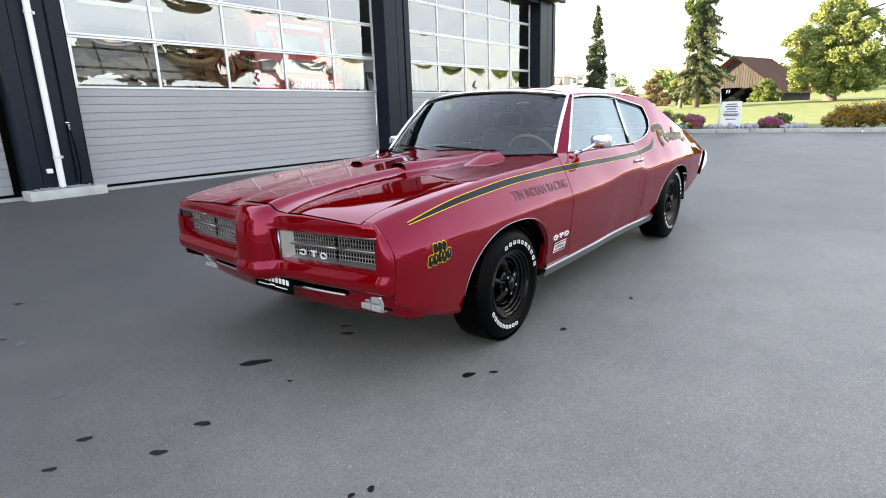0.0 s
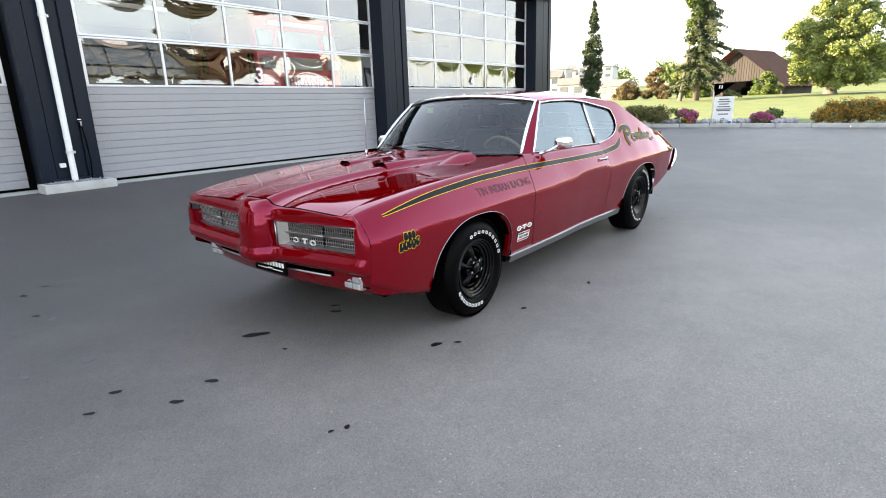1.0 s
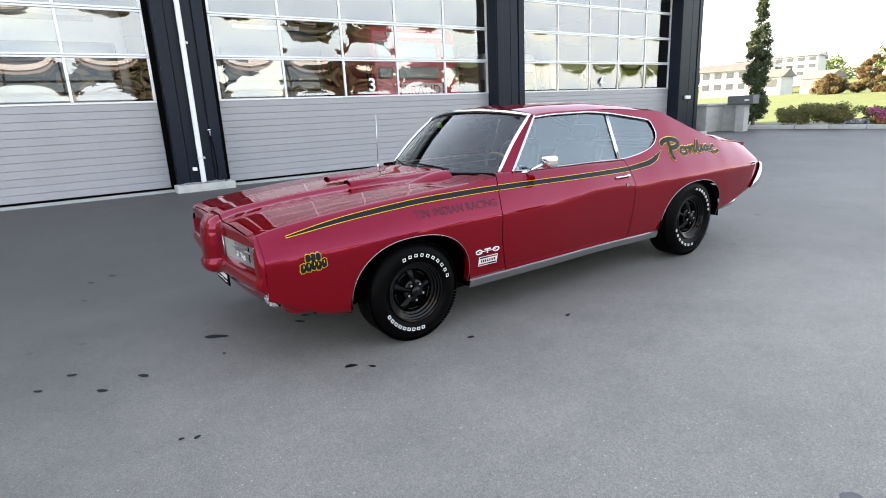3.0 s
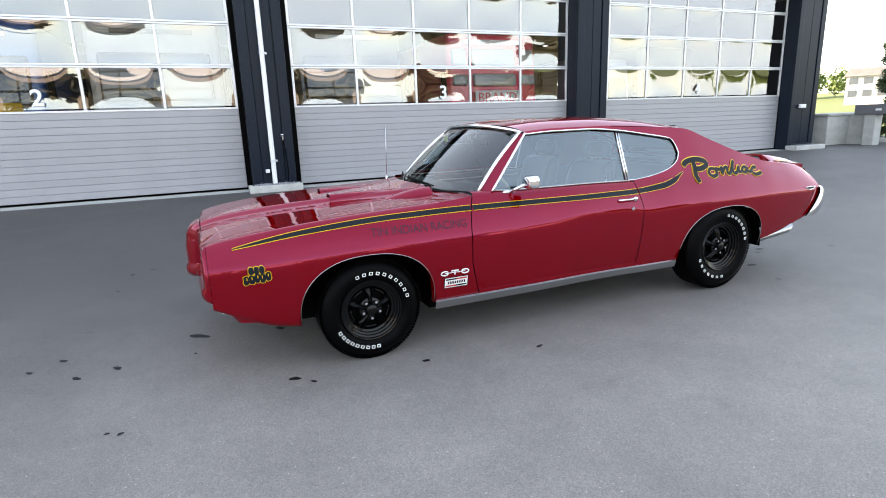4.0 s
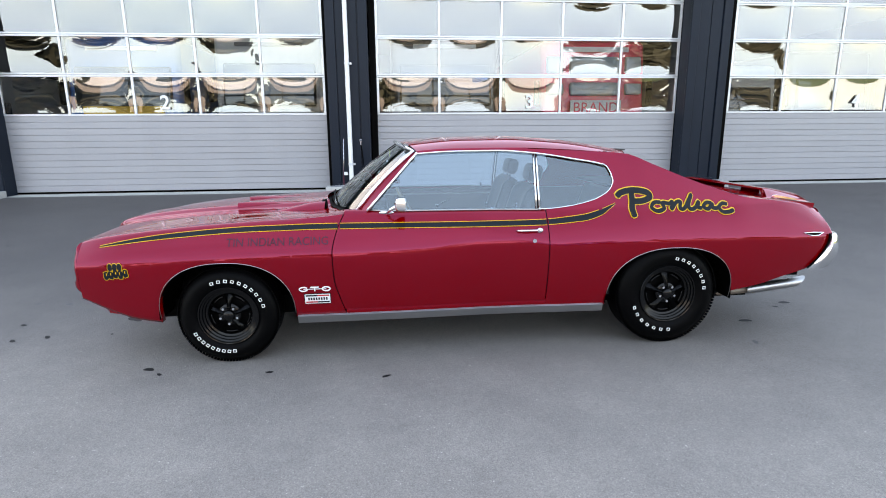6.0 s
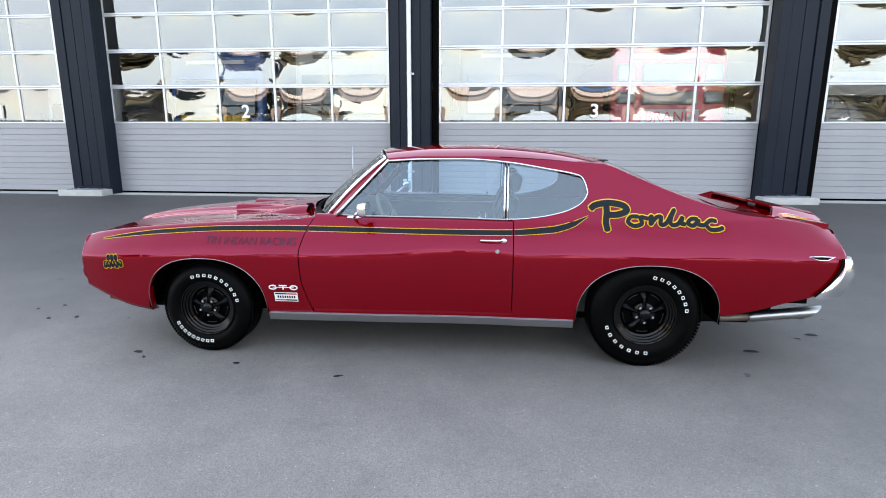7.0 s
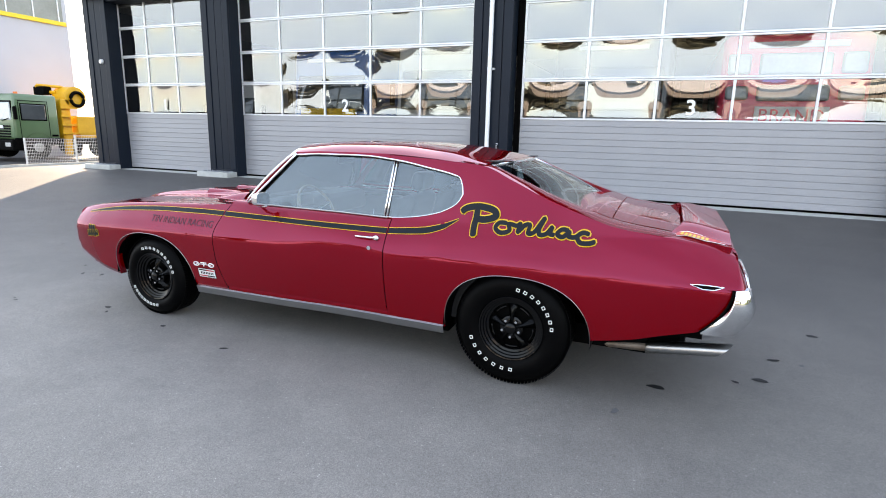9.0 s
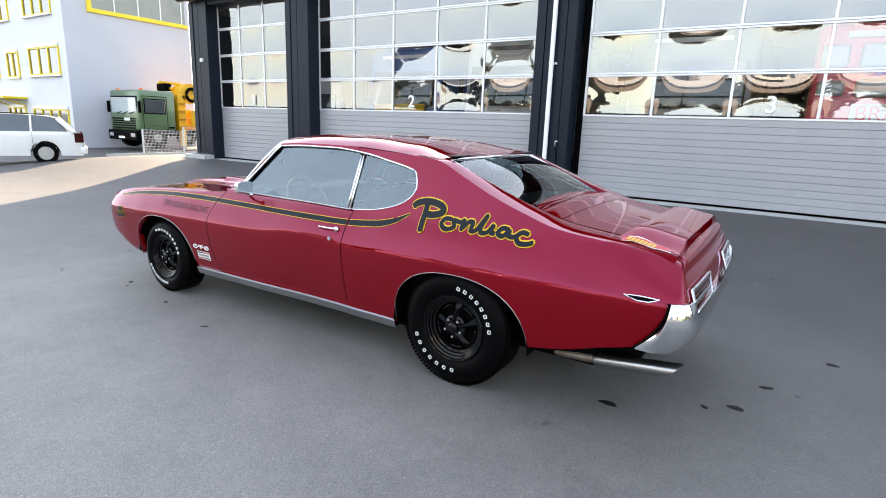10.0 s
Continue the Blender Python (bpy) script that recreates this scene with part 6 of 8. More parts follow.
# ---- planted edge, meadow, trees and houses ----
def leaf_cloud(name, centres, radii, count, size, mat, seed, parent=None, squash=0.6, label="", shell=0.55):
    """A crown of many small leaf blades gathered in clumps."""
    rs = np.random.RandomState(seed)
    c, r = np.array(centres, float), np.array(radii, float)
    pick = rs.choice(len(c), count, p=(r**2).reshape(len(c), -1).mean(1) / (r**2).reshape(len(c), -1).mean(1).sum())
    d = rs.normal(size=(count, 3))
    d /= np.linalg.norm(d, axis=1)[:, None]
    k = (shell + (1 - shell) * rs.rand(count)) * (0.8 + 0.35 * rs.rand(count))
    rr = r[pick] if r.ndim == 2 else r[pick][:, None] * np.array([1, 1, 0.85])
    pos = c[pick] + d * k[:, None] * rr
    a = rs.normal(size=(count, 3))
    a /= np.linalg.norm(a, axis=1)[:, None]
    b = np.cross(a, rs.normal(size=(count, 3)))
    b /= np.linalg.norm(b, axis=1)[:, None]
    s = size * (0.6 + 0.8 * rs.rand(count))[:, None]
    v = np.stack([pos - a * s, pos + b * s * squash, pos + a * s, pos - b * s * squash], 1).reshape(-1, 3)
    f = np.arange(count * 4).reshape(-1, 4)
    me = bpy.data.meshes.new(name)
    me.from_pydata(v.tolist(), [], f.tolist())
    me.materials.append(mat)
    ob = new(name, me)
    if parent:
        ob.parent = parent
    if label:
        ob["label"] = label
    return ob


def clumps(rnd, x, y, z0, z1, r, n, cr, profile):
    out, rad = [], []
    for i in range(n):
        h = rnd.random()
        w = r * profile(h)
        a, q = rnd.uniform(0, 6.283), math.sqrt(rnd.random()) * w
        out.append((x + q * math.cos(a), y + q * math.sin(a), z0 + (z1 - z0) * h))
        rad.append(cr * rnd.uniform(0.6, 1.25) * (0.5 + 0.5 * profile(h)))
    return out, rad


def tree(name, x, y, z, top, r, n, cr, count, leaf, mat, seed, profile, crown0, label, trunk_r, lean=(0, 0), limbs=9):
    rnd = random.Random(seed)
    root = thing(name, label=label, category="tree")
    bm = bmesh.new()
    pts = [(x + lean[0] * k, y + lean[1] * k, z - 0.2 + (top * 0.9 - z + 0.2) * k) for k in span(0, 1, 8)]
    rings = []
    for i, p in enumerate(pts):
        rr = trunk_r * (1 - 0.85 * i / 7) * (1.35 if i == 0 else 1)
        rings.append([bm.verts.new((p[0] + rr * math.cos(u), p[1] + rr * math.sin(u), p[2])) for u in span(0, 6.283, 11)[:-1]])
    for a, b in zip(rings, rings[1:]):
        for j in range(10):
            bm.faces.new([a[j], a[(j + 1) % 10], b[(j + 1) % 10], b[j]])
    for i in range(limbs):
        k = rnd.uniform(0.3, 0.85)
        p = Vector((x + lean[0] * k, y + lean[1] * k, z + (top * 0.9 - z) * k))
        a = rnd.uniform(0, 6.283)
        q = p + Vector((math.cos(a) * r * 0.7, math.sin(a) * r * 0.7, r * 0.35))
        tube(bm, [p, (p + q) / 2 + Vector((0, 0, r * 0.05)), q], trunk_r * 0.22, 6)
    part("trunk", bm, BARK, root, smooth=True)
    cs, rs = clumps(rnd, x, y, z + crown0, top, r, n, cr, profile)
    cs = [(c[0] + lean[0] * 0.8, c[1] + lean[1] * 0.8, c[2]) for c in cs]
    leaf_cloud("crown", cs, rs, count, leaf, mat, seed, root, shell=0.35)
    return root


tree("columnar_tree", 17.6, 6.75, 0.3, 5.0, 0.30, 260, 0.15, 34000, 0.030, LEAF_DARK, 1, lambda h: (0.85 + 0.35 * math.sin(3.14 * min(1, h * 0.9 + 0.15)) + 0.25 * math.sin(19 * h) * math.sin(7 * h)) * (1 - h**4), 0.2, "slim dark columnar tree beside the hedge", 0.06, limbs=9)


def conifer(x, y, z, top, r, seed):
    """Tiers of drooping boughs round a straight stem, sparse towards one side."""
    rnd = random.Random(seed)
    root = thing("conifer", label="tall dark conifer with drooping boughs and a bare lower trunk", category="tree")
    bm = bmesh.new()
    cyl(bm, (x, y, z - 0.2), (x, y, top), 0.34, 0.03, 12)
    cs, rs = [], []
    h = z + 1.3
    while h < top - 0.2:
        k = (h - z - 2.4) / (top - z - 2.4)
        reach = r * (1 - k) ** 0.8 * (0.72 + 0.5 * rnd.random()) + 0.25
        for i in range(7):
            a = rnd.uniform(0, 6.283)
            ln = reach * rnd.uniform(0.55, 1.1) * (1.0 if math.sin(a) < 0.3 else 0.62)
            tip = Vector((x + ln * math.cos(a), y + ln * math.sin(a), h - 0.28 * ln))
            tube(bm, [(x, y, h), ((x + tip.x) / 2, (y + tip.y) / 2, h - 0.04 * ln), tip], 0.03, 4)
            n = max(3, int(ln / 0.28))
            for q in range(n):
                f = 0.2 + 0.85 * q / n
                cs.append((x + (tip.x - x) * f, y + (tip.y - y) * f, h - 0.28 * ln * f * f - 0.12))
                rs.append((0.34 * (1.15 - 0.5 * f), 0.34 * (1.15 - 0.5 * f), 0.20 + 0.14 * rnd.random()))
        h += 0.30 + 0.16 * rnd.random()
    part("trunk", bm, BARK, root, smooth=True)
    leaf_cloud("crown", cs, rs, 70000, 0.10, LEAF_DARK, seed, root, squash=0.35, shell=0.1)


conifer(56.0, 12.4, 1.2, 14.8, 3.1, 2)
tree("bare_trunk_tree", 55.5, 13.8, 1.2, 11.5, 1.4, 40, 0.5, 5000, 0.11, LEAF, 12, lambda h: h, 5.0, "pale leaning trunk with thin foliage", 0.17, lean=(0, -1.0), limbs=6)
tree("broadleaf_tree", 65.8, 2.0, 1.3, 11.2, 5.0, 300, 0.8, 95000, 0.105, LEAF_YELLOW, 4, lambda h: math.sin(3.14 * min(1, h * 0.75 + 0.22)), 0.9, "round broadleaf tree turning yellow", 0.5)
tree("broadleaf_tree", 70.0, -7.0, 1.4, 8.0, 3.5, 120, 0.8, 24000, 0.14, LEAF, 5, lambda h: math.sin(3.14 * min(1, h * 0.75 + 0.22)), 0.4, "green broadleaf tree behind the meadow", 0.35)
for i, (x, y, h, r, m, nm) in enumerate(((73, 21.5, 3.9, 2.6, LEAF_ORANGE, "autumn_shrub"), (74, 18.2, 4.6, 2.2, LEAF_YELLOW, "tall_shrub"), (72, 16.2, 3.0, 1.8, LEAF, "shrub"), (71, 25.0, 2.0, 1.8, LEAF_ORANGE, "autumn_shrub"), (74, 9.0, 2.6, 1.8, LEAF, "shrub"))):
    rnd = random.Random(40 + i)
    root = thing(nm, label="tall garden shrub in autumn colour at the meadow's edge", category="shrub")
    cs, rs = clumps(rnd, x, y, 1.4, 1.4 + h, r, 60, 0.5, lambda q: math.sin(3.14 * min(1, q * 0.7 + 0.28)))
    leaf_cloud("foliage", cs, rs, 24000, 0.07, m, 60 + i, root, shell=0.3)
    bm = bmesh.new()
    for k in range(4):
        tube(bm, [(x + 0.1 * k, y, 1.2), (x + (k - 1.5) * 0.5, y + (k % 2) * 0.5, 1.4 + h * 0.7)], 0.06, 6)
    part("stems", bm, BARK, root)


def far_woods():
    rnd = random.Random(9)
    cs, rs = [], []
    for i in range(150):
        y = rnd.uniform(-190, 170)
        x = 230 + rnd.uniform(-25, 40)
        cs.append((x, y, 9.0 + rnd.uniform(0, 3.0)))
        rs.append(rnd.uniform(3.0, 5.5))
    ob = leaf_cloud("far_woods", cs, rs, 60000, 0.5, LEAF, 77, shell=0.4)
    tagged(ob, "distant hedges and woods along the horizon", "woods", kind="stuff")


far_woods()


GREY_ROOF = material("grey_brown_roof", (0.14, 0.12, 0.11), (0.19, 0.165, 0.15), 0.9, 0, 0.6, 6, 0.02)


def house(x, y, z, w, d, h, rz, storeys, wins, roof, label, wall=HOUSE_WHITE):
    root = thing("house", (x, y, z), rz, label=label, category="house", group="far houses")
    bm = bmesh.new()
    box(bm, -d / 2, d / 2, -w / 2, w / 2, -2, h)
    part("wall", bm, wall, root)
    bm = bmesh.new()
    if roof == "flat":
        box(bm, -d / 2 - 0.4, d / 2 + 0.4, -w / 2 - 0.4, w / 2 + 0.4, h, h + 0.35)
    else:
        v = [bm.verts.new(p) for p in ((-d / 2 - 0.5, -w / 2 - 0.5, h - 0.2), (d / 2 + 0.5, -w / 2 - 0.5, h - 0.2), (d / 2 + 0.5, w / 2 + 0.5, h - 0.2), (-d / 2 - 0.5, w / 2 + 0.5, h - 0.2), (0, -w / 2 - 0.5, h + roof), (0, w / 2 + 0.5, h + roof))]
        for q in ((0, 1, 4), (2, 3, 5), (3, 0, 4, 5), (1, 2, 5, 4), (0, 3, 2, 1)):
            bm.faces.new([v[i] for i in q])
    part("roof", bm, GREY_ROOF if roof != "flat" else WALL_GREY, root)
    sh = h / storeys
    for s in range(storeys):
        for i in range(wins):
            yy = -w / 2 + w * (i + 0.5) / wins
            win = bmesh.new()
            box(win, -d / 2 - 0.06, -d / 2 + 0.1, yy - w / wins * 0.30, yy + w / wins * 0.30, s * sh + sh * 0.28, s * sh + sh * 0.80, 0.02)
            part("window", win, DARK_GLASS, root)


house(129, 69, 2.6, 10, 9, 5.0, 20, 2, 4, 1.6, "white two-storey house with a low grey roof")
house(148.5, 74, 5.0, 6, 7, 5.4, 10, 3, 3, "flat", "pale blue-white apartment block")
house(153, 64, 5.6, 9.5, 8, 5.0, 12, 3, 4, "flat", "white terraced apartment building on the slope")
house(118, 44.4, 2.0, 5, 5, 2.4, -10, 1, 3, 1.3, "small white house with a dark roof")
house(172, 74, 8.8, 15, 10, 2.4, 15, 1, 6, 1.6, "long brown-roofed building on the ridge")
house(124, 57, 2.4, 7, 7, 3.0, 5, 1, 2, 1.5, "small white house with a brown roof")


def barn():
    C, d, p = Vector((79.5, 13.6, 1.3)), Vector((0.967, -0.255, 0)), Vector((-0.255, -0.967, 0))
    root = thing("barn", label="old timber barn with a large brown tiled roof", category="barn")
    ridge, eave, half, L = 6.0, 1.0, 6.6, 9.6
    bm = bmesh.new()
    def P(a, b, h):
        return C + d * a + p * b + Vector((0, 0, h))
    a = [bm.verts.new(P(0.5, b, h)) for b, h in ((-half + 0.8, -1), (half - 0.8, -1), (half - 0.8, eave + 0.3), (0, ridge - 0.25), (-half + 0.8, eave + 0.3))]
    e = [bm.verts.new(P(L, b, h)) for b, h in ((-half + 0.8, -1), (half - 0.8, -1), (half - 0.8, eave + 0.3), (0, ridge - 0.25), (-half + 0.8, eave + 0.3))]
    bm.faces.new(a[::-1])
    bm.faces.new(e)
    for i in range(5):
        bm.faces.new([a[i], a[(i + 1) % 5], e[(i + 1) % 5], e[i]])
    part("wall", bm, OLD_WOOD, root)
    for s in (-1, 1):
        n = 22
        for i in range(n):
            bm = bmesh.new()
            k0, k1 = i / n, (i + 1.25) / n
            q = [P(-0.9, s * half * k0, ridge - (ridge - eave) * k0 + 0.06), P(L + 0.8, s * half * k0, ridge - (ridge - eave) * k0 + 0.06), P(L + 0.8, s * half * k1, ridge - (ridge - eave) * k1 + 0.10), P(-0.9, s * half * k1, ridge - (ridge - eave) * k1 + 0.10)]
            v = [bm.verts.new(c) for c in q]
            bm.faces.new(v if s > 0 else v[::-1])
            bmesh.ops.solidify(bm, geom=bm.faces[:], thickness=0.16)
            part("tile_course", bm, TILE_ROOF, root)
    # black slab stands in for the shade inside the open gateway
    q = [P(0.40, b, h) for b, h in ((-1.6, -0.6), (2.4, -0.6), (2.4, 1.9), (-1.6, 1.9))]
    bm = bmesh.new()
    bm.faces.new([bm.verts.new(c) for c in q])
    bmesh.ops.solidify(bm, geom=bm.faces[:], thickness=0.1)
    part("gateway", bm, BLACK, root, "black slab in place of the gateway's dark hollow")
    for i in range(34):
        b = -half + 1.2 + (2 * half - 2.4) * i / 33
        top = eave + (ridge - eave) * (1 - abs(b) / half) - 0.3
        bm = bmesh.new()
        q = P(0.49, b, 0)
        tube(bm, [(q.x, q.y, 0.6), (q.x, q.y, 1.3 + top)], 0.03, 4)
        part("board", bm, OLD_WOOD, root)


barn()

# ---- planted edge ----
def planting():
    for i in range(34):
        bm = bmesh.new()
        y = 7.6 - i * 1.0
        box(bm, 17.02, 17.20, y - 0.492, y + 0.492, 0.10, 0.37, 0.015)
        tagged(part("kerb", bm, CONCRETE, angle=40), "grey concrete kerb stone edging the forecourt", "kerb", "kerb stones", "structure")
    bm = bmesh.new()
    grid(bm, lambda x, y: (x, y, 0.33 + 0.05 * noise.noise((x * 2, y * 2, 0))), span(17.15, 19.3, 10), span(-12, 8, 60))
    tagged(part("soil", bm, material("soil", (0.09, 0.07, 0.055), (0.16, 0.14, 0.12), 0.95, 0, 4, 40, 0.01), smooth=True), "dark soil of the planting bed", "soil", kind="structure")
    rnd = random.Random(21)
    bm = bmesh.new()
    for _ in range(260):
        y = rnd.choice((rnd.uniform(0.7, 2.6), rnd.uniform(0.9, 2.4), rnd.uniform(-0.4, 0.3), rnd.uniform(3.0, 3.8)))
        r = rnd.uniform(0.06, 0.13)
        t = bmesh.new()
        bmesh.ops.create_icosphere(t, subdivisions=1, radius=r)
        for v in t.verts:
            v.co *= rnd.uniform(0.75, 1.2)
        join(bm, t, Matrix.LocRotScale((rnd.uniform(17.25, 18.2), y, 0.42), Euler((rnd.random() * 6, rnd.random() * 6, 0)), (1, 0.8, 0.6)))
    tagged(part("rockery_stones", bm, material("pale_stone", (0.34, 0.34, 0.35), (0.24, 0.24, 0.25), 0.9, 0, 3, 30, 0.01), angle=30), "pale rough stones in the planting bed", "stones", kind="stuff")

    def shrub(name, y, x, w, dpt, h, mat, count, leaf, seed, label, extra=None):
        rnd = random.Random(seed)
        root = thing(name, label=label, category="shrub" if "flower" not in name else "flowers")
        cs = [(x + rnd.uniform(-dpt, dpt), y + rnd.uniform(-w, w), 0.34 + h * rnd.uniform(0.2, 0.75)) for _ in range(max(14, int(w * 60)))]
        rs = [h * rnd.uniform(0.18, 0.34) for _ in cs]
        leaf_cloud("foliage", cs, rs, count, leaf, mat, seed, root, shell=0.4)
        if extra:
            leaf_cloud("blossom", [(c[0] - 0.03, c[1], c[2] + 0.05) for c in cs], [r * 1.05 for r in rs], int(count * 0.55), leaf * 0.7, extra, seed + 1, root, squash=0.9, shell=0.85)
    DRY = material("dry_hedge_leaves", (0.11, 0.12, 0.035), (0.17, 0.14, 0.05), 0.8, 0, 2, 20)
    shrub("low_hedge", 4.75, 17.5, 1.15, 0.35, 0.75, DRY, 22000, 0.026, 31, "low clipped hedge with brownish tips")
    shrub("pink_flower_bush", 2.95, 17.4, 0.25, 0.2, 0.50, LEAF, 3500, 0.024, 32, "round bush with pink blossom", PINK)
    shrub("yellow_flower_bush", 2.95, 17.2, 0.25, 0.08, 0.20, LEAF, 900, 0.03, 33, "low cushion of yellow blossom", GOLD)
    shrub("grey_leaf_shrub", 3.2, 17.9, 0.3, 0.2, 0.65, LEAF, 1200, 0.04, 37, "feathery grey-green garden shrub")
    shrub("pink_flower_bush", 0.55, 17.4, 0.32, 0.2, 0.42, LEAF, 3800, 0.024, 34, "round bush with pink blossom", PINK)
    shrub("grey_leaf_shrub", 0.4, 17.9, 0.35, 0.2, 0.55, LEAF, 1200, 0.04, 38, "feathery grey-green garden shrub")
    shrub("flower_bed", -1.9, 17.7, 1.0, 0.35, 0.75, DRY, 12000, 0.03, 35, "loose bed of yellow and rusty autumn flowers", GOLD)
    shrub("flower_bed", -4.3, 17.7, 1.2, 0.35, 0.65, LEAF, 12000, 0.03, 36, "loose bed of yellow and rusty autumn flowers", GOLD)
    # notice board with bars for its print, and the small flag-shaped marker above it
    root = thing("notice_board", (17.45, 1.78, 0.3), label="white upright notice board with grey printed lines", category="sign")
    bm = bmesh.new()
    box(bm, -0.02, 0.02, -0.31, 0.31, 0.02, 0.97, 0.008)
    part("board", bm, SIGN_WHITE, root)
    for i, (z, w, mm) in enumerate(((0.88, 0.16, GREY_INK), (0.80, 0.2, GREY_INK), (0.72, 0.15, GREY_INK), (0.63, 0.2, GREY_INK), (0.55, 0.24, GREY_INK), (0.50, 0.22, GREY_INK), (0.38, 0.16, GREY_INK), (0.22, 0.06, GREY_INK))):
        bm = bmesh.new()
        box(bm, -0.024, -0.019, -w, w, z - 0.018, z + 0.018)
        part("print_bar", bm, mm, root)
    bm = bmesh.new()
    box(bm, -0.024, -0.019, -0.28, -0.20, 0.06, 0.14)
    part("logo_patch", bm, VEH_BLUE, root)
    for yy in (-0.27, 0.27):
        bm = bmesh.new()
        box(bm, -0.01, 0.05, yy - 0.02, yy + 0.02, -0.1, 0.5)
        part("post", bm, ALU, root)
    root = thing("marker_sign", (17.6, 1.9, 0.3), label="navy flag-shaped marker sign with pale bars", category="sign")
    bm = bmesh.new()
    q = [bm.verts.new((0, y, z)) for y, z in ((0.30, 1.42), (-0.38, 1.42), (-0.10, 1.20), (0.24, 0.98))]
    bm.faces.new(q)
    bmesh.ops.solidify(bm, geom=bm.faces[:], thickness=0.02)
    part("panel", bm, NAVY, root)
    for yy in (0.10, 0.02):
        bm = bmesh.new()
        box(bm, -0.026, -0.004, yy - 0.02, yy + 0.02, 1.25, 1.36)
        part("bar", bm, SIGN_WHITE, root)
    bm = bmesh.new()
    cyl(bm, (0.02, 0.28, -0.1), (0.02, 0.28, 1.45), 0.02)
    part("post", bm, ALU, root)


planting()


def yard_east():
    # concrete bin and boundary wall beyond the hall's corner
    bm = bmesh.new()
    box(bm, 15.0, 16.8, 7.0, 7.9, 0.2, 1.10, 0.02)
    box(bm, 14.95, 16.85, 6.95, 7.95, 1.10, 1.18, 0.02)
    tagged(part("container", bm, CONCRETE, angle=40), "grey weathered steel container by the hall corner", "container")
    bm = bmesh.new()
    box(bm, 16.0, 16.2, 6.2, 9.5, 0.2, 1.15, 0.01)
    tagged(part("boundary_wall", bm, CONCRETE), "low grey boundary wall beside the hall", "wall", kind="structure")
    root = thing("letter_box", (15.75, 6.2, 0), label="dark letter box on a concrete pillar", category="letter box")
    bm = bmesh.new()
    box(bm, -0.15, 0.15, -0.15, 0.15, 0.2, 1.12, 0.015)
    part("pillar", bm, CONCRETE, root)
    bm = bmesh.new()
    box(bm, -0.2, 0.2, -0.42, 0.42, 1.12, 1.40, 0.015)
    part("box", bm, GREY_INK, root)
    bm = bmesh.new()
    box(bm, -0.21, -0.2, -0.30, -0.15, 1.22, 1.28)
    part("slot_plate", bm, SIGN_WHITE, root)


yard_east()
# ---- west yard: grey and yellow building, truck, estate car ----
def west_building():
    root = thing("office_building", label="grey rendered commercial building with yellow window frames", category="building")
    cx, cy, H = -24.6, 8.7, 9.0
    bm = bmesh.new()
    box(bm, -42, cx, cy, 14.6, -0.6, H)
    part("wall", bm, WALL_GREY, root)
    part("south_face", box(bmesh.new(), -42, cx - 0.01, cy - 0.012, cy + 0.02, -0.6, H - 0.02), WALL_BRIGHT, root, "south face rendered in a brighter copy of the grey")
    # long high window band framed in yellow on the east face
    bm = bmesh.new()
    box(bm, cx - 0.05, cx + 0.02, 9.9, 14.4, 5.98, 7.2)
    part("band_glass", bm, material("dusty_band_glass", (0.23, 0.24, 0.22), (0.17, 0.18, 0.16), 0.35, 0, 1.2, 9), root)
    for a in ((9.7, 14.5, 5.80, 5.98), (9.7, 9.9, 5.98, 7.2), (9.7, 14.5, 7.2, 7.38)):
        bm = bmesh.new()
        box(bm, cx - 0.03, cx + 0.08, *a, 0.01)
        part("band_frame", bm, YELLOW_FRAME, root)
    for i in range(4):
        bm = bmesh.new()
        y = 10.9 + i * 1.1
        box(bm, cx, cx + 0.05, y - 0.025, y + 0.025, 5.98, 7.2)
        part("glazing_bar", bm, ALU, root)
    # south face windows
    def window(x0, x1, z0, z1, leaves):
        w = part("window", box(bmesh.new(), x0, x1, cy - 0.02, cy + 0.05, z0, z1), DARK_GLASS, root, "window in a yellow frame")
        t = 0.07
        bars = [(x0 - t, x1 + t, z0 - t, z0), (x0 - t, x1 + t, z1, z1 + t), (x0 - t, x0, z0, z1), (x1, x1 + t, z0, z1)]
        bars += [(x0 + (x1 - x0) * k / leaves - t / 2, x0 + (x1 - x0) * k / leaves + t / 2, z0, z1) for k in range(1, leaves)]
        for a, b, c, d in bars:
            part("frame", box(bmesh.new(), a, b, cy - 0.07, cy + 0.02, c, d, 0.006), YELLOW_FRAME, w)
        part("sill", box(bmesh.new(), x0 - 0.12, x1 + 0.12, cy - 0.14, cy, z0 - 0.13, z0 - 0.07, 0.006), ALU, w)
        part("blind_box", box(bmesh.new(), x0 - 0.05, x1 + 0.05, cy - 0.09, cy, z1 + 0.07, z1 + 0.2, 0.006), ALU, w)
    window(-28.2, -25.3, 3.1, 4.2, 3)
    window(-30.7, -29.5, 3.05, 4.1, 2)
    window(-34.0, -31.9, 3.05, 4.1, 3)
    window(-28.4, -25.0, 0.7, 1.45, 4)
    window(-31.2, -29.4, 0.7, 1.5, 3)
    window(-28.2, -25.6, 5.7, 6.9, 3)
    window(-33.5, -30.0, 5.7, 6.9, 4)
    bm = bmesh.new()
    box(bm, -33, -29.0, cy - 1.0, cy, 1.95, 2.05, 0.01)
    for x in (-32.8, -31.0, -29.2):
        tube(bm, [(x, cy - 0.95, 1.95), (x, cy, 1.60)], 0.03, 6)
    part("canopy", bm, YELLOW_FRAME, root, "small yellow entrance canopy")


west_building()


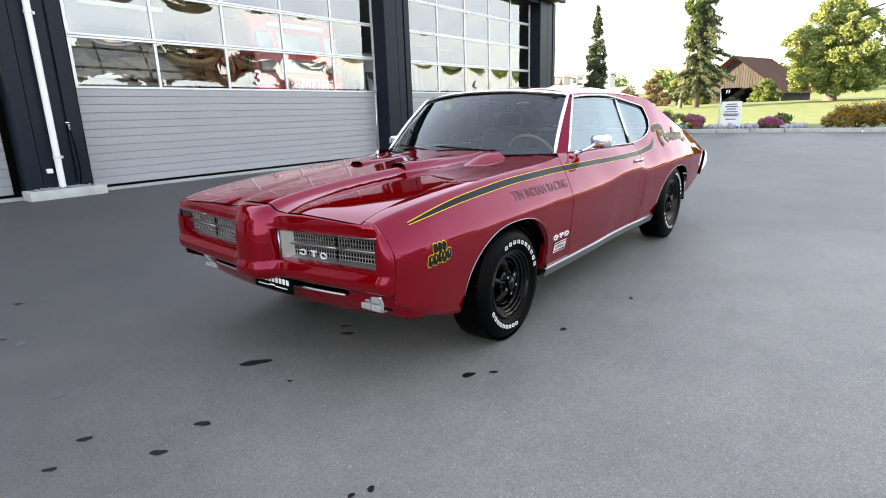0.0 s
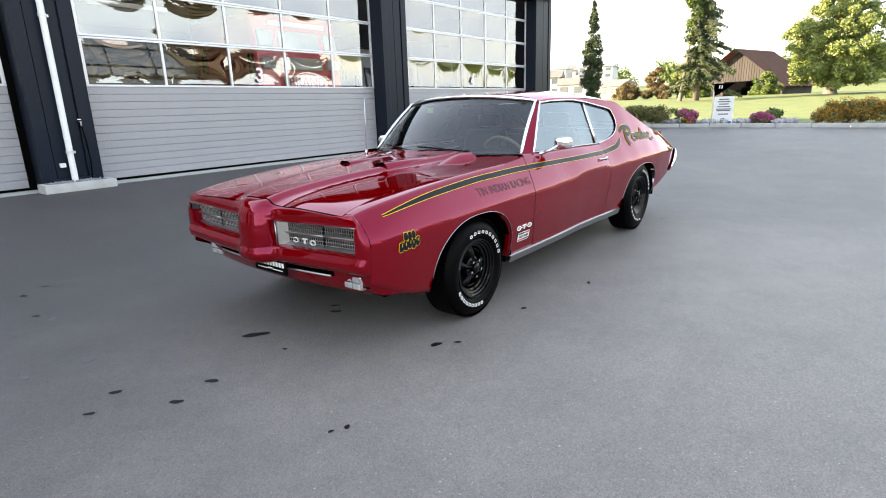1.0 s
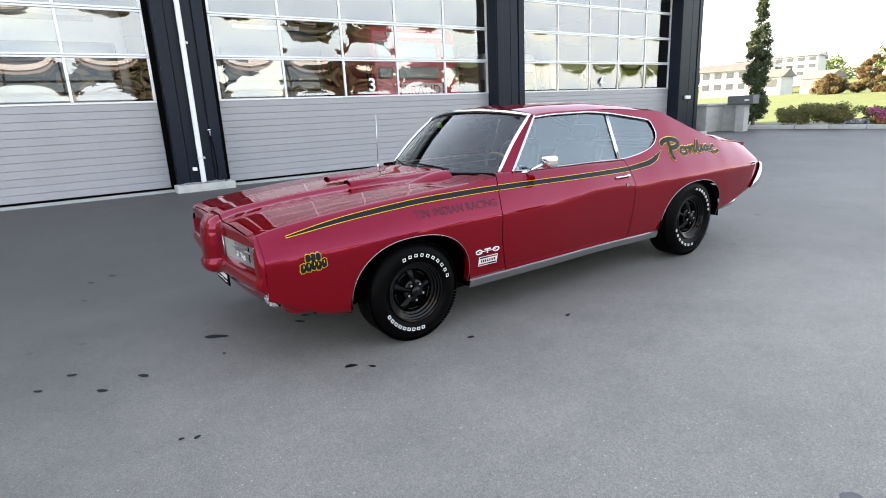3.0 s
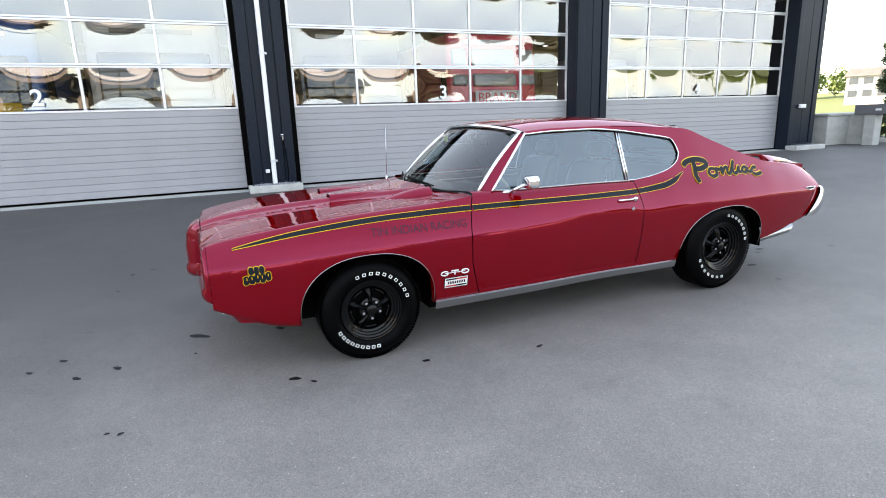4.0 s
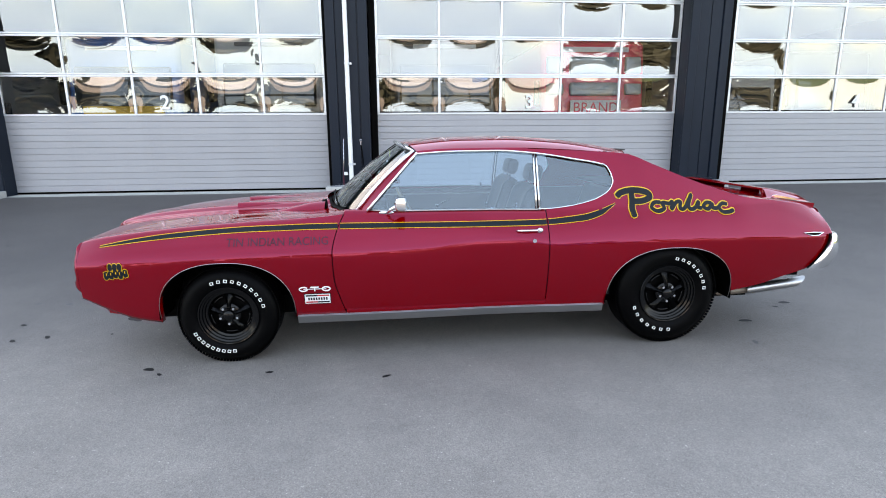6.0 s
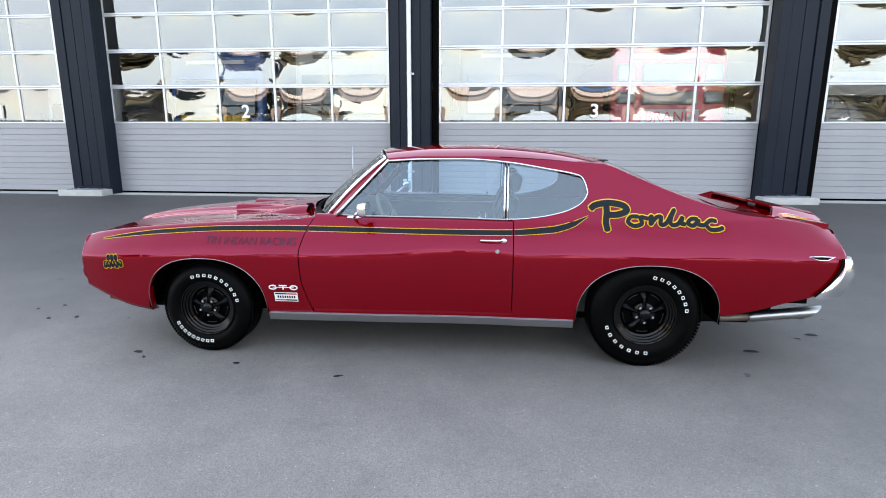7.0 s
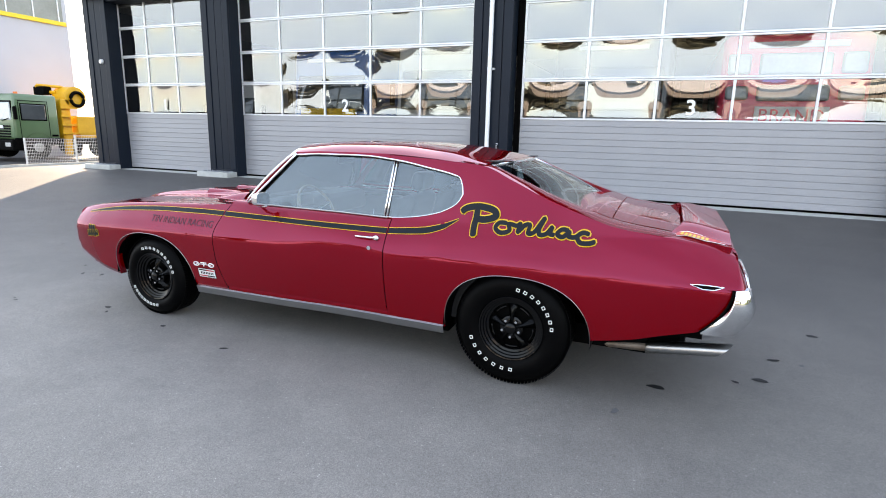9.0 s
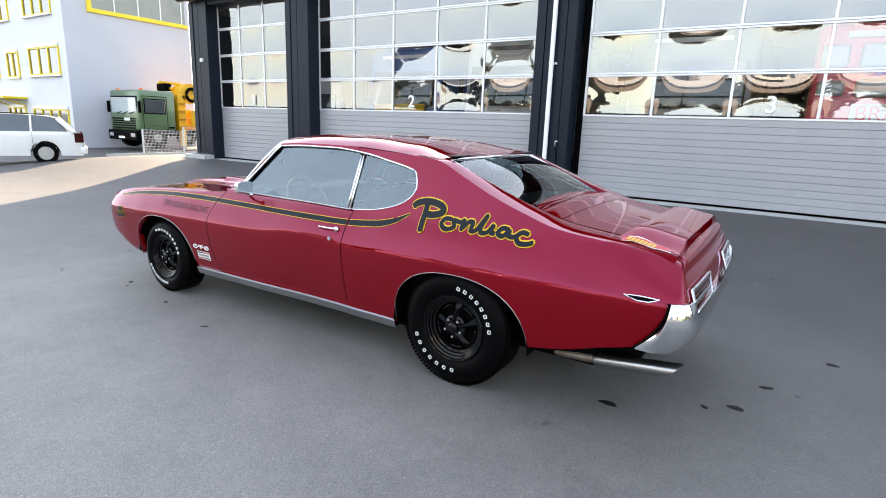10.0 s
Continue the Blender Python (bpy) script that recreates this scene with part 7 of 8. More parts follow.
def crane_truck():
    g = -0.06
    root = thing("crane_truck", (0, 0, g), label="green forward-control lorry with a yellow loading crane", category="lorry")
    x0, x1, y0 = -23.9, -21.5, 9.90
    bm = bmesh.new()
    box(bm, x0, x1, y0, y0 + 1.75, 0.78, 2.54, 0.10, 3)
    for v in bm.verts:
        if v.co.z > 1.6 and v.co.y < y0 + 0.4:
            v.co.y += 0.10 * (v.co.z - 1.6)
    cab = part("cab", bm, TRUCK_GREEN, root, "green cab", smooth=True, angle=40)
    part("windscreen", box(bmesh.new(), x0 + 0.15, x1 - 0.15, y0 + 0.02, y0 + 0.16, 1.52, 2.22, 0.05), SKY_TONED_GLASS, cab)
    part("side_window", box(bmesh.new(), x1 - 0.03, x1 + 0.012, y0 + 0.32, y0 + 1.25, 1.55, 2.15, 0.03), DARK_GLASS, cab)
    part("steps", box(bmesh.new(), x1 - 0.05, x1 + 0.02, y0 + 1.40, y0 + 1.65, 0.90, 0.98, 0.01), BLACK, cab)
    for i in range(5):
        part("grille_bar", box(bmesh.new(), x0 + 0.25, x1 - 0.25, y0 - 0.02, y0 + 0.02, 0.86 + i * 0.1, 0.92 + i * 0.1, 0.008), BLACK, cab)
    part("name_plate", box(bmesh.new(), x0 + 1.3, x0 + 1.75, y0 - 0.032, y0 - 0.01, 1.20, 1.32), SIGN_WHITE, cab)
    part("screen_gasket", box(bmesh.new(), x0 + 0.10, x1 - 0.10, y0 + 0.04, y0 + 0.18, 1.46, 2.28, 0.05), BLACK, cab)
    part("window_gasket", box(bmesh.new(), x1 - 0.03, x1 + 0.006, y0 + 0.27, y0 + 1.30, 1.50, 2.20, 0.03), BLACK, cab)
    for k in (0.62, 1.15, 1.7):
        bm = bmesh.new()
        tube(bm, [(x0 + k, y0 + 0.0, 1.50), (x0 + k + 0.42, y0 + 0.03, 1.60)], 0.018, 5)
        part("wiper", bm, BLACK, cab)
    bm = bmesh.new()
    for p, q in (((x1 + 0.004, y0 + 0.24, 0.80), (x1 + 0.004, y0 + 0.24, 2.28)), ((x1 + 0.004, y0 + 1.34, 0.80), (x1 + 0.004, y0 + 1.34, 2.28)), ((x1 + 0.004, y0 + 0.24, 2.28), (x1 + 0.004, y0 + 1.34, 2.28))):
        tube(bm, [p, q], 0.012, 4)
    part("door_gap", bm, BLACK, cab)
    part("skirt", box(bmesh.new(), x1 - 0.10, x1 + 0.008, y0 + 0.02, y0 + 1.74, 0.62, 0.84, 0.02), BLACK, cab)
    part("bumper", box(bmesh.new(), x0, x1, y0 - 0.12, y0 + 0.35, 0.35, 0.78, 0.05, 3), BLACK, root)
    for x in (x0 + 0.3, x1 - 0.3):
        part("headlamp", box(bmesh.new(), x - 0.16, x + 0.16, y0 - 0.14, y0 - 0.1, 0.5, 0.66, 0.01), LAMP_CLEAR, root)
    part("number_plate", box(bmesh.new(), x0 + 0.9, x0 + 1.4, y0 - 0.135, y0 - 0.11, 0.42, 0.52), SIGN_WHITE, root)
    for x in (x0 + 0.25, x1 - 0.25):
        bm = bmesh.new()
        cyl(bm, (x, y0 + 0.35, 2.44), (x, y0 + 0.35, 2.62), 0.10, 0.07, 14)
        part("beacon", bm, ORANGE_RED, root, "orange warning beacon")
    bm = bmesh.new()
    tube(bm, [(x0 + 0.15, y0 + 0.4, 2.5), (x1 - 0.15, y0 + 0.4, 2.5)], 0.025, 6)
    part("beacon_bar", bm, ALU, root)
    for x in (x0 - 0.08, x1 + 0.10):
        bm = bmesh.new()
        box(bm, x - 0.06, x + 0.06, y0 - 0.02, y0 + 0.1, 1.55, 2.05, 0.03)
        tube(bm, [(x, y0 + 0.05, 2.0), (x + (0.15 if x < x0 else -0.15), y0 + 0.2, 2.1)], 0.02, 6)
        part("wing_mirror", bm, BLACK, root)
    # chassis, mudguards and wheels
    part("chassis", box(bmesh.new(), x0 + 0.4, x1 - 0.4, y0 + 0.4, y0 + 8, 0.55, 0.85), BLACK, root)
    for yy in (y0 + 0.85, y0 + 3.6, y0 + 5.9):
        for x in (x0 + 0.18, x1 - 0.18):
            bm = bmesh.new()
            cyl(bm, (x - 0.16, yy, 0.47), (x + 0.16, yy, 0.47), 0.47, 0.47, 28)
            w = part("wheel", bm, RUBBER, root, smooth=True, angle=40)
            bm = bmesh.new()
            cyl(bm, (x + 0.165 - 0.02, yy, 0.47), (x + 0.19, yy, 0.47), 0.22, 0.16, 20)
            part("rim", bm, MESH_SILVER, w)
    bm = bmesh.new()
    grid(bm, lambda u, v: (x1 - 0.4 + 0.42 * v, y0 + 0.85 + 0.58 * math.cos(u), 0.47 + 0.58 * math.sin(u)), span(0.1, 3.04, 14), (0, 1))
    bmesh.ops.solidify(bm, geom=bm.faces[:], thickness=0.03)
    part("mudguard", bm, BLACK, root)
    # crane behind the cab
    part("crane_frame", box(bmesh.new(), x0 + 0.1, x1 - 0.1, y0 + 1.95, y0 + 2.35, 0.8, 2.45, 0.04), CRANE_YELLOW, root, "yellow crane mast base")
    for i in range(4):
        part("rung", box(bmesh.new(), x1 - 0.08, x1 + 0.04, y0 + 1.85, y0 + 2.45, 1.0 + i * 0.35, 1.06 + i * 0.35), CRANE_YELLOW, root)
    part("side_box", box(bmesh.new(), x1 - 0.6, x1 + 0.02, y0 + 2.5, y0 + 4.4, 1.0, 1.75, 0.03), CRANE_YELLOW, root, "yellow side box")
    bm = bmesh.new()
    cyl(bm, (x1 - 0.9, y0 + 2.62, 2.52), (x1 - 0.1, y0 + 2.62, 2.52), 0.46, 0.46, 24)
    part("hose_drum", bm, CRANE_YELLOW, root, smooth=True, angle=40)
    bm = bmesh.new()
    tube(bm, [(x1 - 0.05, y0 + 2.66 + 0.28 * math.cos(u), 2.46 + 0.28 * math.sin(u)) for u in span(0, 6.28, 20)[:-1]], 0.07, 8, closed=True)
    part("hose", bm, BLACK, root)
    bm = bmesh.new()
    for a, b in (((x0 + 0.9, y0 + 2.0, 2.45), (x0 + 1.0, y0 + 1.9, 3.0)), ((x0 + 1.0, y0 + 1.9, 3.0), (x1 - 0.6, y0 + 2.4, 2.95)), ((x1 - 0.6, y0 + 2.4, 2.95), (x1 - 0.5, y0 + 2.8, 2.5)), ((x0 + 0.95, y0 + 1.95, 2.75), (x1 - 0.7, y0 + 2.2, 2.72))):
        tube(bm, [a, b], 0.07, 6)
    part("crane_arm", bm, CRANE_YELLOW, root, "folded yellow crane arm")
    part("crane_joint", box(bmesh.new(), x0 + 0.8, x0 + 1.5, y0 + 1.85, y0 + 2.2, 2.6, 2.95, 0.05), BLACK, root)
    part("load_bed", box(bmesh.new(), x0, x1, y0 + 2.6, y0 + 8, 0.85, 1.0), CRANE_YELLOW, root)
    part("support_leg", box(bmesh.new(), x1 - 0.25, x1 - 0.05, y0 + 2.0, y0 + 2.25, 0.1, 1.0, 0.02), CRANE_YELLOW, root)


crane_truck()


def mesh_fence():
    root = thing("mesh_fence", label="low galvanised mesh fence on a concrete kerb", category="fence")
    a, b = Vector((-17.6, 7.9, 0)), Vector((-13.2, 10.0, 0))
    n = 3
    for i in range(n + 1):
        p = a.lerp(b, i / n)
        g = height(p.x, p.y)
        bm = bmesh.new()
        cyl(bm, (p.x, p.y, g), (p.x, p.y, g + 1.0), 0.03, 0.03, 8)
        part("post", bm, ALU, root)
    for i in range(n):
        p, q = a.lerp(b, i / n), a.lerp(b, (i + 1) / n)
        bm = bmesh.new()
        g = (height(p.x, p.y) + height(q.x, q.y)) / 2
        for k in range(9):
            z = g + 0.12 + k * 0.10
            tube(bm, [(p.x, p.y, z), (q.x, q.y, z)], 0.0045, 4)
        for k in range(1, 30):
            m = p.lerp(q, k / 30)
            tube(bm, [(m.x, m.y, g + 0.12), (m.x, m.y, g + 0.92)], 0.0035, 4)
        part("mesh_panel", bm, ALU, root)
    bm = bmesh.new()
    d = (b - a).normalized()
    nrm = Vector((-d.y, d.x, 0)) * 0.09
    g = -0.1
    pts = [a - d * 1.5 + nrm, a - d * 1.5 - nrm, b - nrm, b + nrm]
    low = [bm.verts.new((p.x, p.y, -0.2)) for p in pts]
    top = [bm.verts.new((p.x, p.y, height(p.x, p.y) + 0.10)) for p in pts]
    bm.faces.new(top)
    for i in range(4):
        bm.faces.new([low[i], low[(i + 1) % 4], top[(i + 1) % 4], top[i]])
    bmesh.ops.recalc_face_normals(bm, faces=bm.faces)
    part("kerb", bm, CONCRETE, root)


mesh_fence()


def estate_car():
    """White estate, tail towards the hall, nose out of sight."""
    gx, gy = -15.75, 5.0
    root = thing("estate_car", (gx, gy, -0.07), -113 + 0, label="white estate car parked in the sun", category="car")
    # local: x runs forward from the tail, y to its right
    Lx = (0.0, 0.05, 0.25, 0.8, 1.6, 2.6, 3.2, 4.2, 4.45)
    belt = (0.84, 0.90, 0.93, 0.93, 0.92, 0.92, 0.90, 0.78, 0.62)
    bm = bmesh.new()
    def side(x, v, s):
        zl = 0.24
        for c in (0.92, 3.62):
            if abs(x - c) < 0.36:
                zl = max(zl, 0.30 + math.sqrt(0.36**2 - (x - c) ** 2))
        z = zl + (ip(x, Lx, belt) - zl) * v
        w = 0.86 * ip(x, (0, 0.3, 1.0, 3.6, 4.45), (0.90, 0.97, 1, 1, 0.80)) - 0.05 * (v - 0.6) ** 2
        return (x, s * w, z)
    xs = sorted(set(span(0, 4.45, 45)) | set(cos_span(0.56, 1.28, 17)) | set(cos_span(3.26, 3.98, 17)))
    for s in (-1, 1):
        grid(bm, lambda x, v: side(x, v, s), xs, span(0, 1, 9), flip=s > 0)
    grid(bm, lambda x, v: (x, side(x, 1, 1)[1] * v, side(x, 1, 1)[2] + 0.02 * (1 - v * v)), xs, span(-1, 1, 9))
    grid(bm, lambda v, y: (-0.03 * math.sin(3.14 * v), y * 0.775, 0.24 + 0.60 * v), span(0, 1, 7), span(-1, 1, 9), flip=True)
    part("body", bm, WHITE_PAINT_CAR, root, smooth=True, angle=50)
    bm = bmesh.new()
    def cabin_top(x, v):
        top = ip(x, (0.42, 0.6, 1.0, 1.8, 2.4, 3.2), (1.26, 1.335, 1.40, 1.42, 1.36, 0.92))
        return (x, 0.60 * v, top - 0.03 * v * v)
    grid(bm, cabin_top, span(0.42, 2.42, 14), span(-1, 1, 9))
    part("roof", bm, WHITE_PAINT_CAR, root, smooth=True)
    for s in (-1, 1):
        bm = bmesh.new()
        def gl(x, v):
            t = cabin_top(x, 1)[2]
            xx = x + 0.0
            return (xx, s * (0.80 - 0.19 * v), 0.92 + (t - 0.92) * v)
        grid(bm, lambda x, v: gl(x + 0.30 * v * (1 - (x - 0.35) / 2.65), v), span(0.35, 3.0, 16), span(0, 1, 5), flip=s > 0)
        part("side_glass", bm, DARK_GLASS, root, smooth=True)
        for x, lean in ((0.20, 0.0), (1.18, 0.03), (2.1, 0.0)):
            bm = bmesh.new()
            tube(bm, [(x + lean, s * 0.805, 0.90), (x + lean * 0.5 + (0.36 if x < 0.5 else 0), s * 0.62, 1.30 if x < 0.5 else 1.40)], 0.075 if x < 0.5 else 0.03, 8)
            part("pillar", bm, WHITE_PAINT_CAR, root)
        bm = bmesh.new()
        tube(bm, [(0.9, s * 0.56, 1.40), (2.2, s * 0.56, 1.42)], 0.014, 6)
        part("roof_rail", bm, BLACK, root)
        bm = bmesh.new()
        box(bm, -0.03, 0.20, s * 0.64, s * 0.835, 0.62, 0.90, 0.02)
        part("tail_lamp", bm, LAMP_RED, root)
        for x in (0.92, 3.62):
            bm = bmesh.new()
            cyl(bm, (x, s * 0.64, 0.305), (x, s * 0.84, 0.305), 0.305, 0.305, 28)
            w = part("wheel", bm, RUBBER, root, smooth=True, angle=40)
            bm = bmesh.new()
            cyl(bm, (x, s * 0.83, 0.305), (x, s * 0.855, 0.305), 0.205, 0.18, 24)
            part("hub_cap", bm, MESH_SILVER, w)
        for x in (1.20, 2.25):
            bm = bmesh.new()
            tube(bm, [(x, s * 0.862, 0.30), (x, s * 0.862, 0.90)], 0.004, 4)
            part("door_gap", bm, BLACK, root)
        bm = bmesh.new()
        box(bm, 1.3, 1.5, s * 0.855, s * 0.885, 0.76, 0.79, 0.008)
        part("door_handle", bm, WHITE_PAINT_CAR, root)
    bm = bmesh.new()
    box(bm, -0.10, 0.10, -0.80, 0.80, 0.28, 0.52, 0.05, 3)
    part("rear_bumper", bm, WHITE_PAINT_CAR, root, smooth=True, angle=50)
    bm = bmesh.new()
    grid(bm, lambda v, y: (0.06 + 0.40 * v, y * (0.74 - 0.16 * v), 0.91 + 0.37 * v), span(0, 1, 5), span(-1, 1, 7), flip=True)
    part("rear_glass", bm, DARK_GLASS, root, smooth=True)


estate_car()

# ---- fittings on the hall front ----
def downpipe(x):
    root = thing("downpipe", label="white rainwater downpipe fixed to the pier", category="pipe")
    bm = bmesh.new()
    cyl(bm, (x, FRONT_Y - 0.09, 0.30), (x, FRONT_Y - 0.09, 4.6), 0.042, 0.042, 16)
    part("pipe", bm, SIGN_WHITE, root, smooth=True, angle=40)
    for z in (0.75, 2.6, 4.0):
        bm = bmesh.new()
        cyl(bm, (x, FRONT_Y - 0.09, z), (x, FRONT_Y - 0.09, z + 0.04), 0.05, 0.05, 14)
        box(bm, x - 0.012, x + 0.085, FRONT_Y - 0.06, FRONT_Y + 0.01, z, z + 0.035)
        part("bracket", bm, ALU, root)


downpipe(-1.13)


def standpipe():
    root = thing("wall_tap", label="chrome wall tap with a black hose hanging down", category="tap")
    x, y, z = -0.925, FRONT_Y - 0.02, 1.19
    bm = bmesh.new()
    cyl(bm, (x, y + 0.02, z), (x, y - 0.10, z), 0.016, 0.016)
    cyl(bm, (x, y - 0.10, z + 0.015), (x, y - 0.10, z - 0.06), 0.014, 0.011)
    ball(bm, (x, y - 0.06, z + 0.035), (0.03, 0.012, 0.012))
    part("tap", bm, CHROME, root, smooth=True, angle=40)
    bm = bmesh.new()
    tube(bm, [(x, y - 0.10, z - 0.05), (x + 0.03, y - 0.08, z - 0.3), (x + 0.05, y - 0.05, z - 0.6), (x + 0.02, y - 0.06, z - 0.85)], 0.011, 8)
    part("hose", bm, BLACK, root, smooth=True)
    bm = bmesh.new()
    box(bm, -1.27, -1.20, y - 0.05, y + 0.01, 0.56, 0.62, 0.006)
    tagged(part("socket_box", bm, SIGN_WHITE), "small white socket box on the pier", "socket")


standpipe()
for x, z in ((-11.75, 3.0), (13.1, 1.42)):
    root = thing("wall_lamp", label="small pale wall lamp on the dark pier", category="lamp")
    bm = bmesh.new()
    if x < 0:
        cyl(bm, (x, FRONT_Y, z), (x, FRONT_Y - 0.06, z), 0.06, 0.05, 18)
    else:
        box(bm, x - 0.12, x + 0.12, FRONT_Y - 0.09, FRONT_Y - 0.03, z - 0.05, z + 0.05, 0.01)
    part("housing", bm, SIGN_WHITE, root, smooth=True, angle=40)
    part("base", box(bmesh.new(), x - 0.05, x + 0.05, FRONT_Y - 0.03, FRONT_Y, z - 0.04, z + 0.04), ALU, root)
# ---- vehicles kept inside the hall, seen through the glazing ----
def van(name, x, y, w, L, h, mat, label, front="-y", bars=(), panes=()):
    """A tall vehicle standing nose to the door: body, windscreen, lamps, grille and wheels."""
    root = thing(name, (x, y, 0.26), label=label, category="vehicle")
    bm = bmesh.new()
    box(bm, -w / 2, w / 2, 0, L, 0.45, h, 0.14, 4)
    for v in bm.verts:
        if v.co.z > h * 0.5 and v.co.y < 0.6:
            v.co.y += 0.16 * (v.co.z - h * 0.5)
    part("body", bm, mat, root, smooth=True, angle=40)
    for x0, x1, z0, z1 in panes or ((-w / 2 + 0.18, w / 2 - 0.18, h * 0.52, h * 0.80),):
        bm = bmesh.new()
        box(bm, x0, x1, -0.03, 0.3, z0, z1, 0.05, 3)
        for v in bm.verts:
            v.co.y += 0.16 * max(0, v.co.z - h * 0.5)
        part("windscreen", bm, SKY_TONED_GLASS if panes else DARK_GLASS, root, smooth=True, angle=50)
    for s in (-1, 1):
        bm = bmesh.new()
        ball(bm, (s * (w / 2 - 0.28), 0.0, 0.95), (0.13, 0.06, 0.13), 16, 10)
        part("headlamp", bm, LAMP_CLEAR, root, smooth=True)
        bm = bmesh.new()
        box(bm, s * (w / 2 + 0.05), s * (w / 2 + 0.16), 0.1, 0.2, h * 0.55, h * 0.72, 0.03)
        part("wing_mirror", bm, BLACK, root)
        for yy in (0.9, L - 1.2):
            bm = bmesh.new()
            cyl(bm, (s * (w / 2 - 0.28), yy, 0.44), (s * (w / 2 - 0.02), yy, 0.44), 0.44, 0.44, 24)
            part("wheel", bm, RUBBER, root)
    for i in range(4):
        part("grille_bar", box(bmesh.new(), -w / 2 + 0.55, w / 2 - 0.55, -0.03, 0.03, 0.75 + i * 0.09, 0.80 + i * 0.09, 0.01), BLACK, root)
    part("bumper", box(bmesh.new(), -w / 2, w / 2, -0.12, 0.3, 0.35, 0.65, 0.05, 3), BLACK if mat is not VEH_BLACK else ALU, root)
    for z, ww, hh, m in bars:
        part("lettering_bar", box(bmesh.new(), -ww, ww, -0.02 + 0.16 * max(0, z - h * 0.5) - 0.012, 0.05 + 0.16 * max(0, z - h * 0.5), z - hh, z + hh), m, root)
    return root


red = van("fire_engine", 4.05, 7.55, 2.3, 6.0, 3.0, VEH_RED, "red former fire engine standing inside the hall", bars=((2.80, 0.75, 0.05, SIGN_WHITE),), panes=((-1.05, -0.68, 1.86, 2.10), (-0.55, 0.55, 1.84, 2.12), (0.68, 1.05, 1.86, 2.10), (-1.05, -0.68, 2.30, 2.66), (-0.55, 0.55, 2.28, 2.66), (0.68, 1.05, 2.30, 2.66)))
part("word_panel", box(bmesh.new(), -0.56, 0.56, -0.035, -0.012, 1.42, 1.74), SIGN_WHITE, red)
wd = part("word", text_mesh("BRAND", 0.30, 0.002), VEH_RED, red, "red capital letters on a white panel")
wd.location = (0, -0.040, 1.58)
van("party_coach", 0.9, 8.3, 2.4, 9.0, 3.2, VEH_BLACK, "dark coach standing inside the hall", bars=((2.95, 0.7, 0.04, SIGN_WHITE),))
van("party_coach", -2.9, 8.2, 2.3, 9.0, 3.2, HOUSE_WHITE, "white coach standing inside the hall", bars=((2.95, 0.7, 0.04, GREY_INK),))
van("blue_coach", -5.9, 8.2, 2.3, 8.0, 3.1, VEH_BLUE, "blue and yellow coach standing inside the hall", bars=((2.85, 0.7, 0.04, SIGN_WHITE), (1.55, 0.8, 0.12, YELLOW)))
van("white_van", -10.0, 9.2, 2.0, 5.0, 2.5, HOUSE_WHITE, "white van standing inside the hall")
van("white_van", 8.6, 9.4, 2.1, 6.0, 2.7, HOUSE_WHITE, "white van standing inside the hall")
van("party_coach", 11.3, 9.6, 2.3, 8.0, 3.1, VEH_BLACK, "dark coach standing inside the hall")

# ---- unseen far side of the yard, added for glazing and paint to mirror ----
def south_edge():
    root = thing("unseen_workshop_row", label="unseen long low pale workshop added across the yard", category="building")
    part("wall", box(bmesh.new(), -22, 14, -34, -26, -0.5, 3.6), WALL_GREY, root)
    part("roof", box(bmesh.new(), -22.5, 14.5, -34.5, -25.4, 3.6, 3.95), GREY_ROOF, root)
    for i in range(9):
        x = -20 + i * 4.0
        part("gate", box(bmesh.new(), x - 1.3, x + 1.3, -26.06, -25.95, -0.1, 2.7, 0.01), DARK_GLASS if i % 2 else WALL_GREY, root)
    for i, (x, m) in enumerate(((-9.5, HOUSE_WHITE), (-4.0, VEH_BLACK), (1.0, HOUSE_WHITE), (6.5, VEH_BLUE), (11.5, HOUSE_WHITE))):
        v = van("unseen_van", x, -20.0 - (i % 2), 2.0, 4.8, 2.3, m, "unseen van added across the yard")
        v.matrix_world = pose(x, -15.5 - (i % 2), height(x, -16) - 0.02, 0, 0, 180)
    for i in range(9):
        x = -36 + i * 9.5
        rnd = random.Random(80 + i)
        tree("unseen_yard_tree", x + rnd.uniform(-2, 2), -42 + rnd.uniform(-3, 3), 0, rnd.uniform(7.0, 10.5), 3.6, 34, 1.5, 3500, 0.4, YARD_LEAF, 90 + i, lambda h: math.sin(3.14 * min(1, h * 0.75 + 0.22)), 1.2, "unseen broadleaf tree added across the yard", 0.3, limbs=5)


south_edge()
# ---- oil drips and damp spots on the asphalt ----
STAIN = material("oil_stain", (0.005, 0.005, 0.006), (0.012, 0.012, 0.013), 0.5, 0, 60, 200, spec=0.12)
STAIN_FAINT = material("old_stain", (0.075, 0.074, 0.077), (0.10, 0.098, 0.10), 0.8, 0, 12, 150)


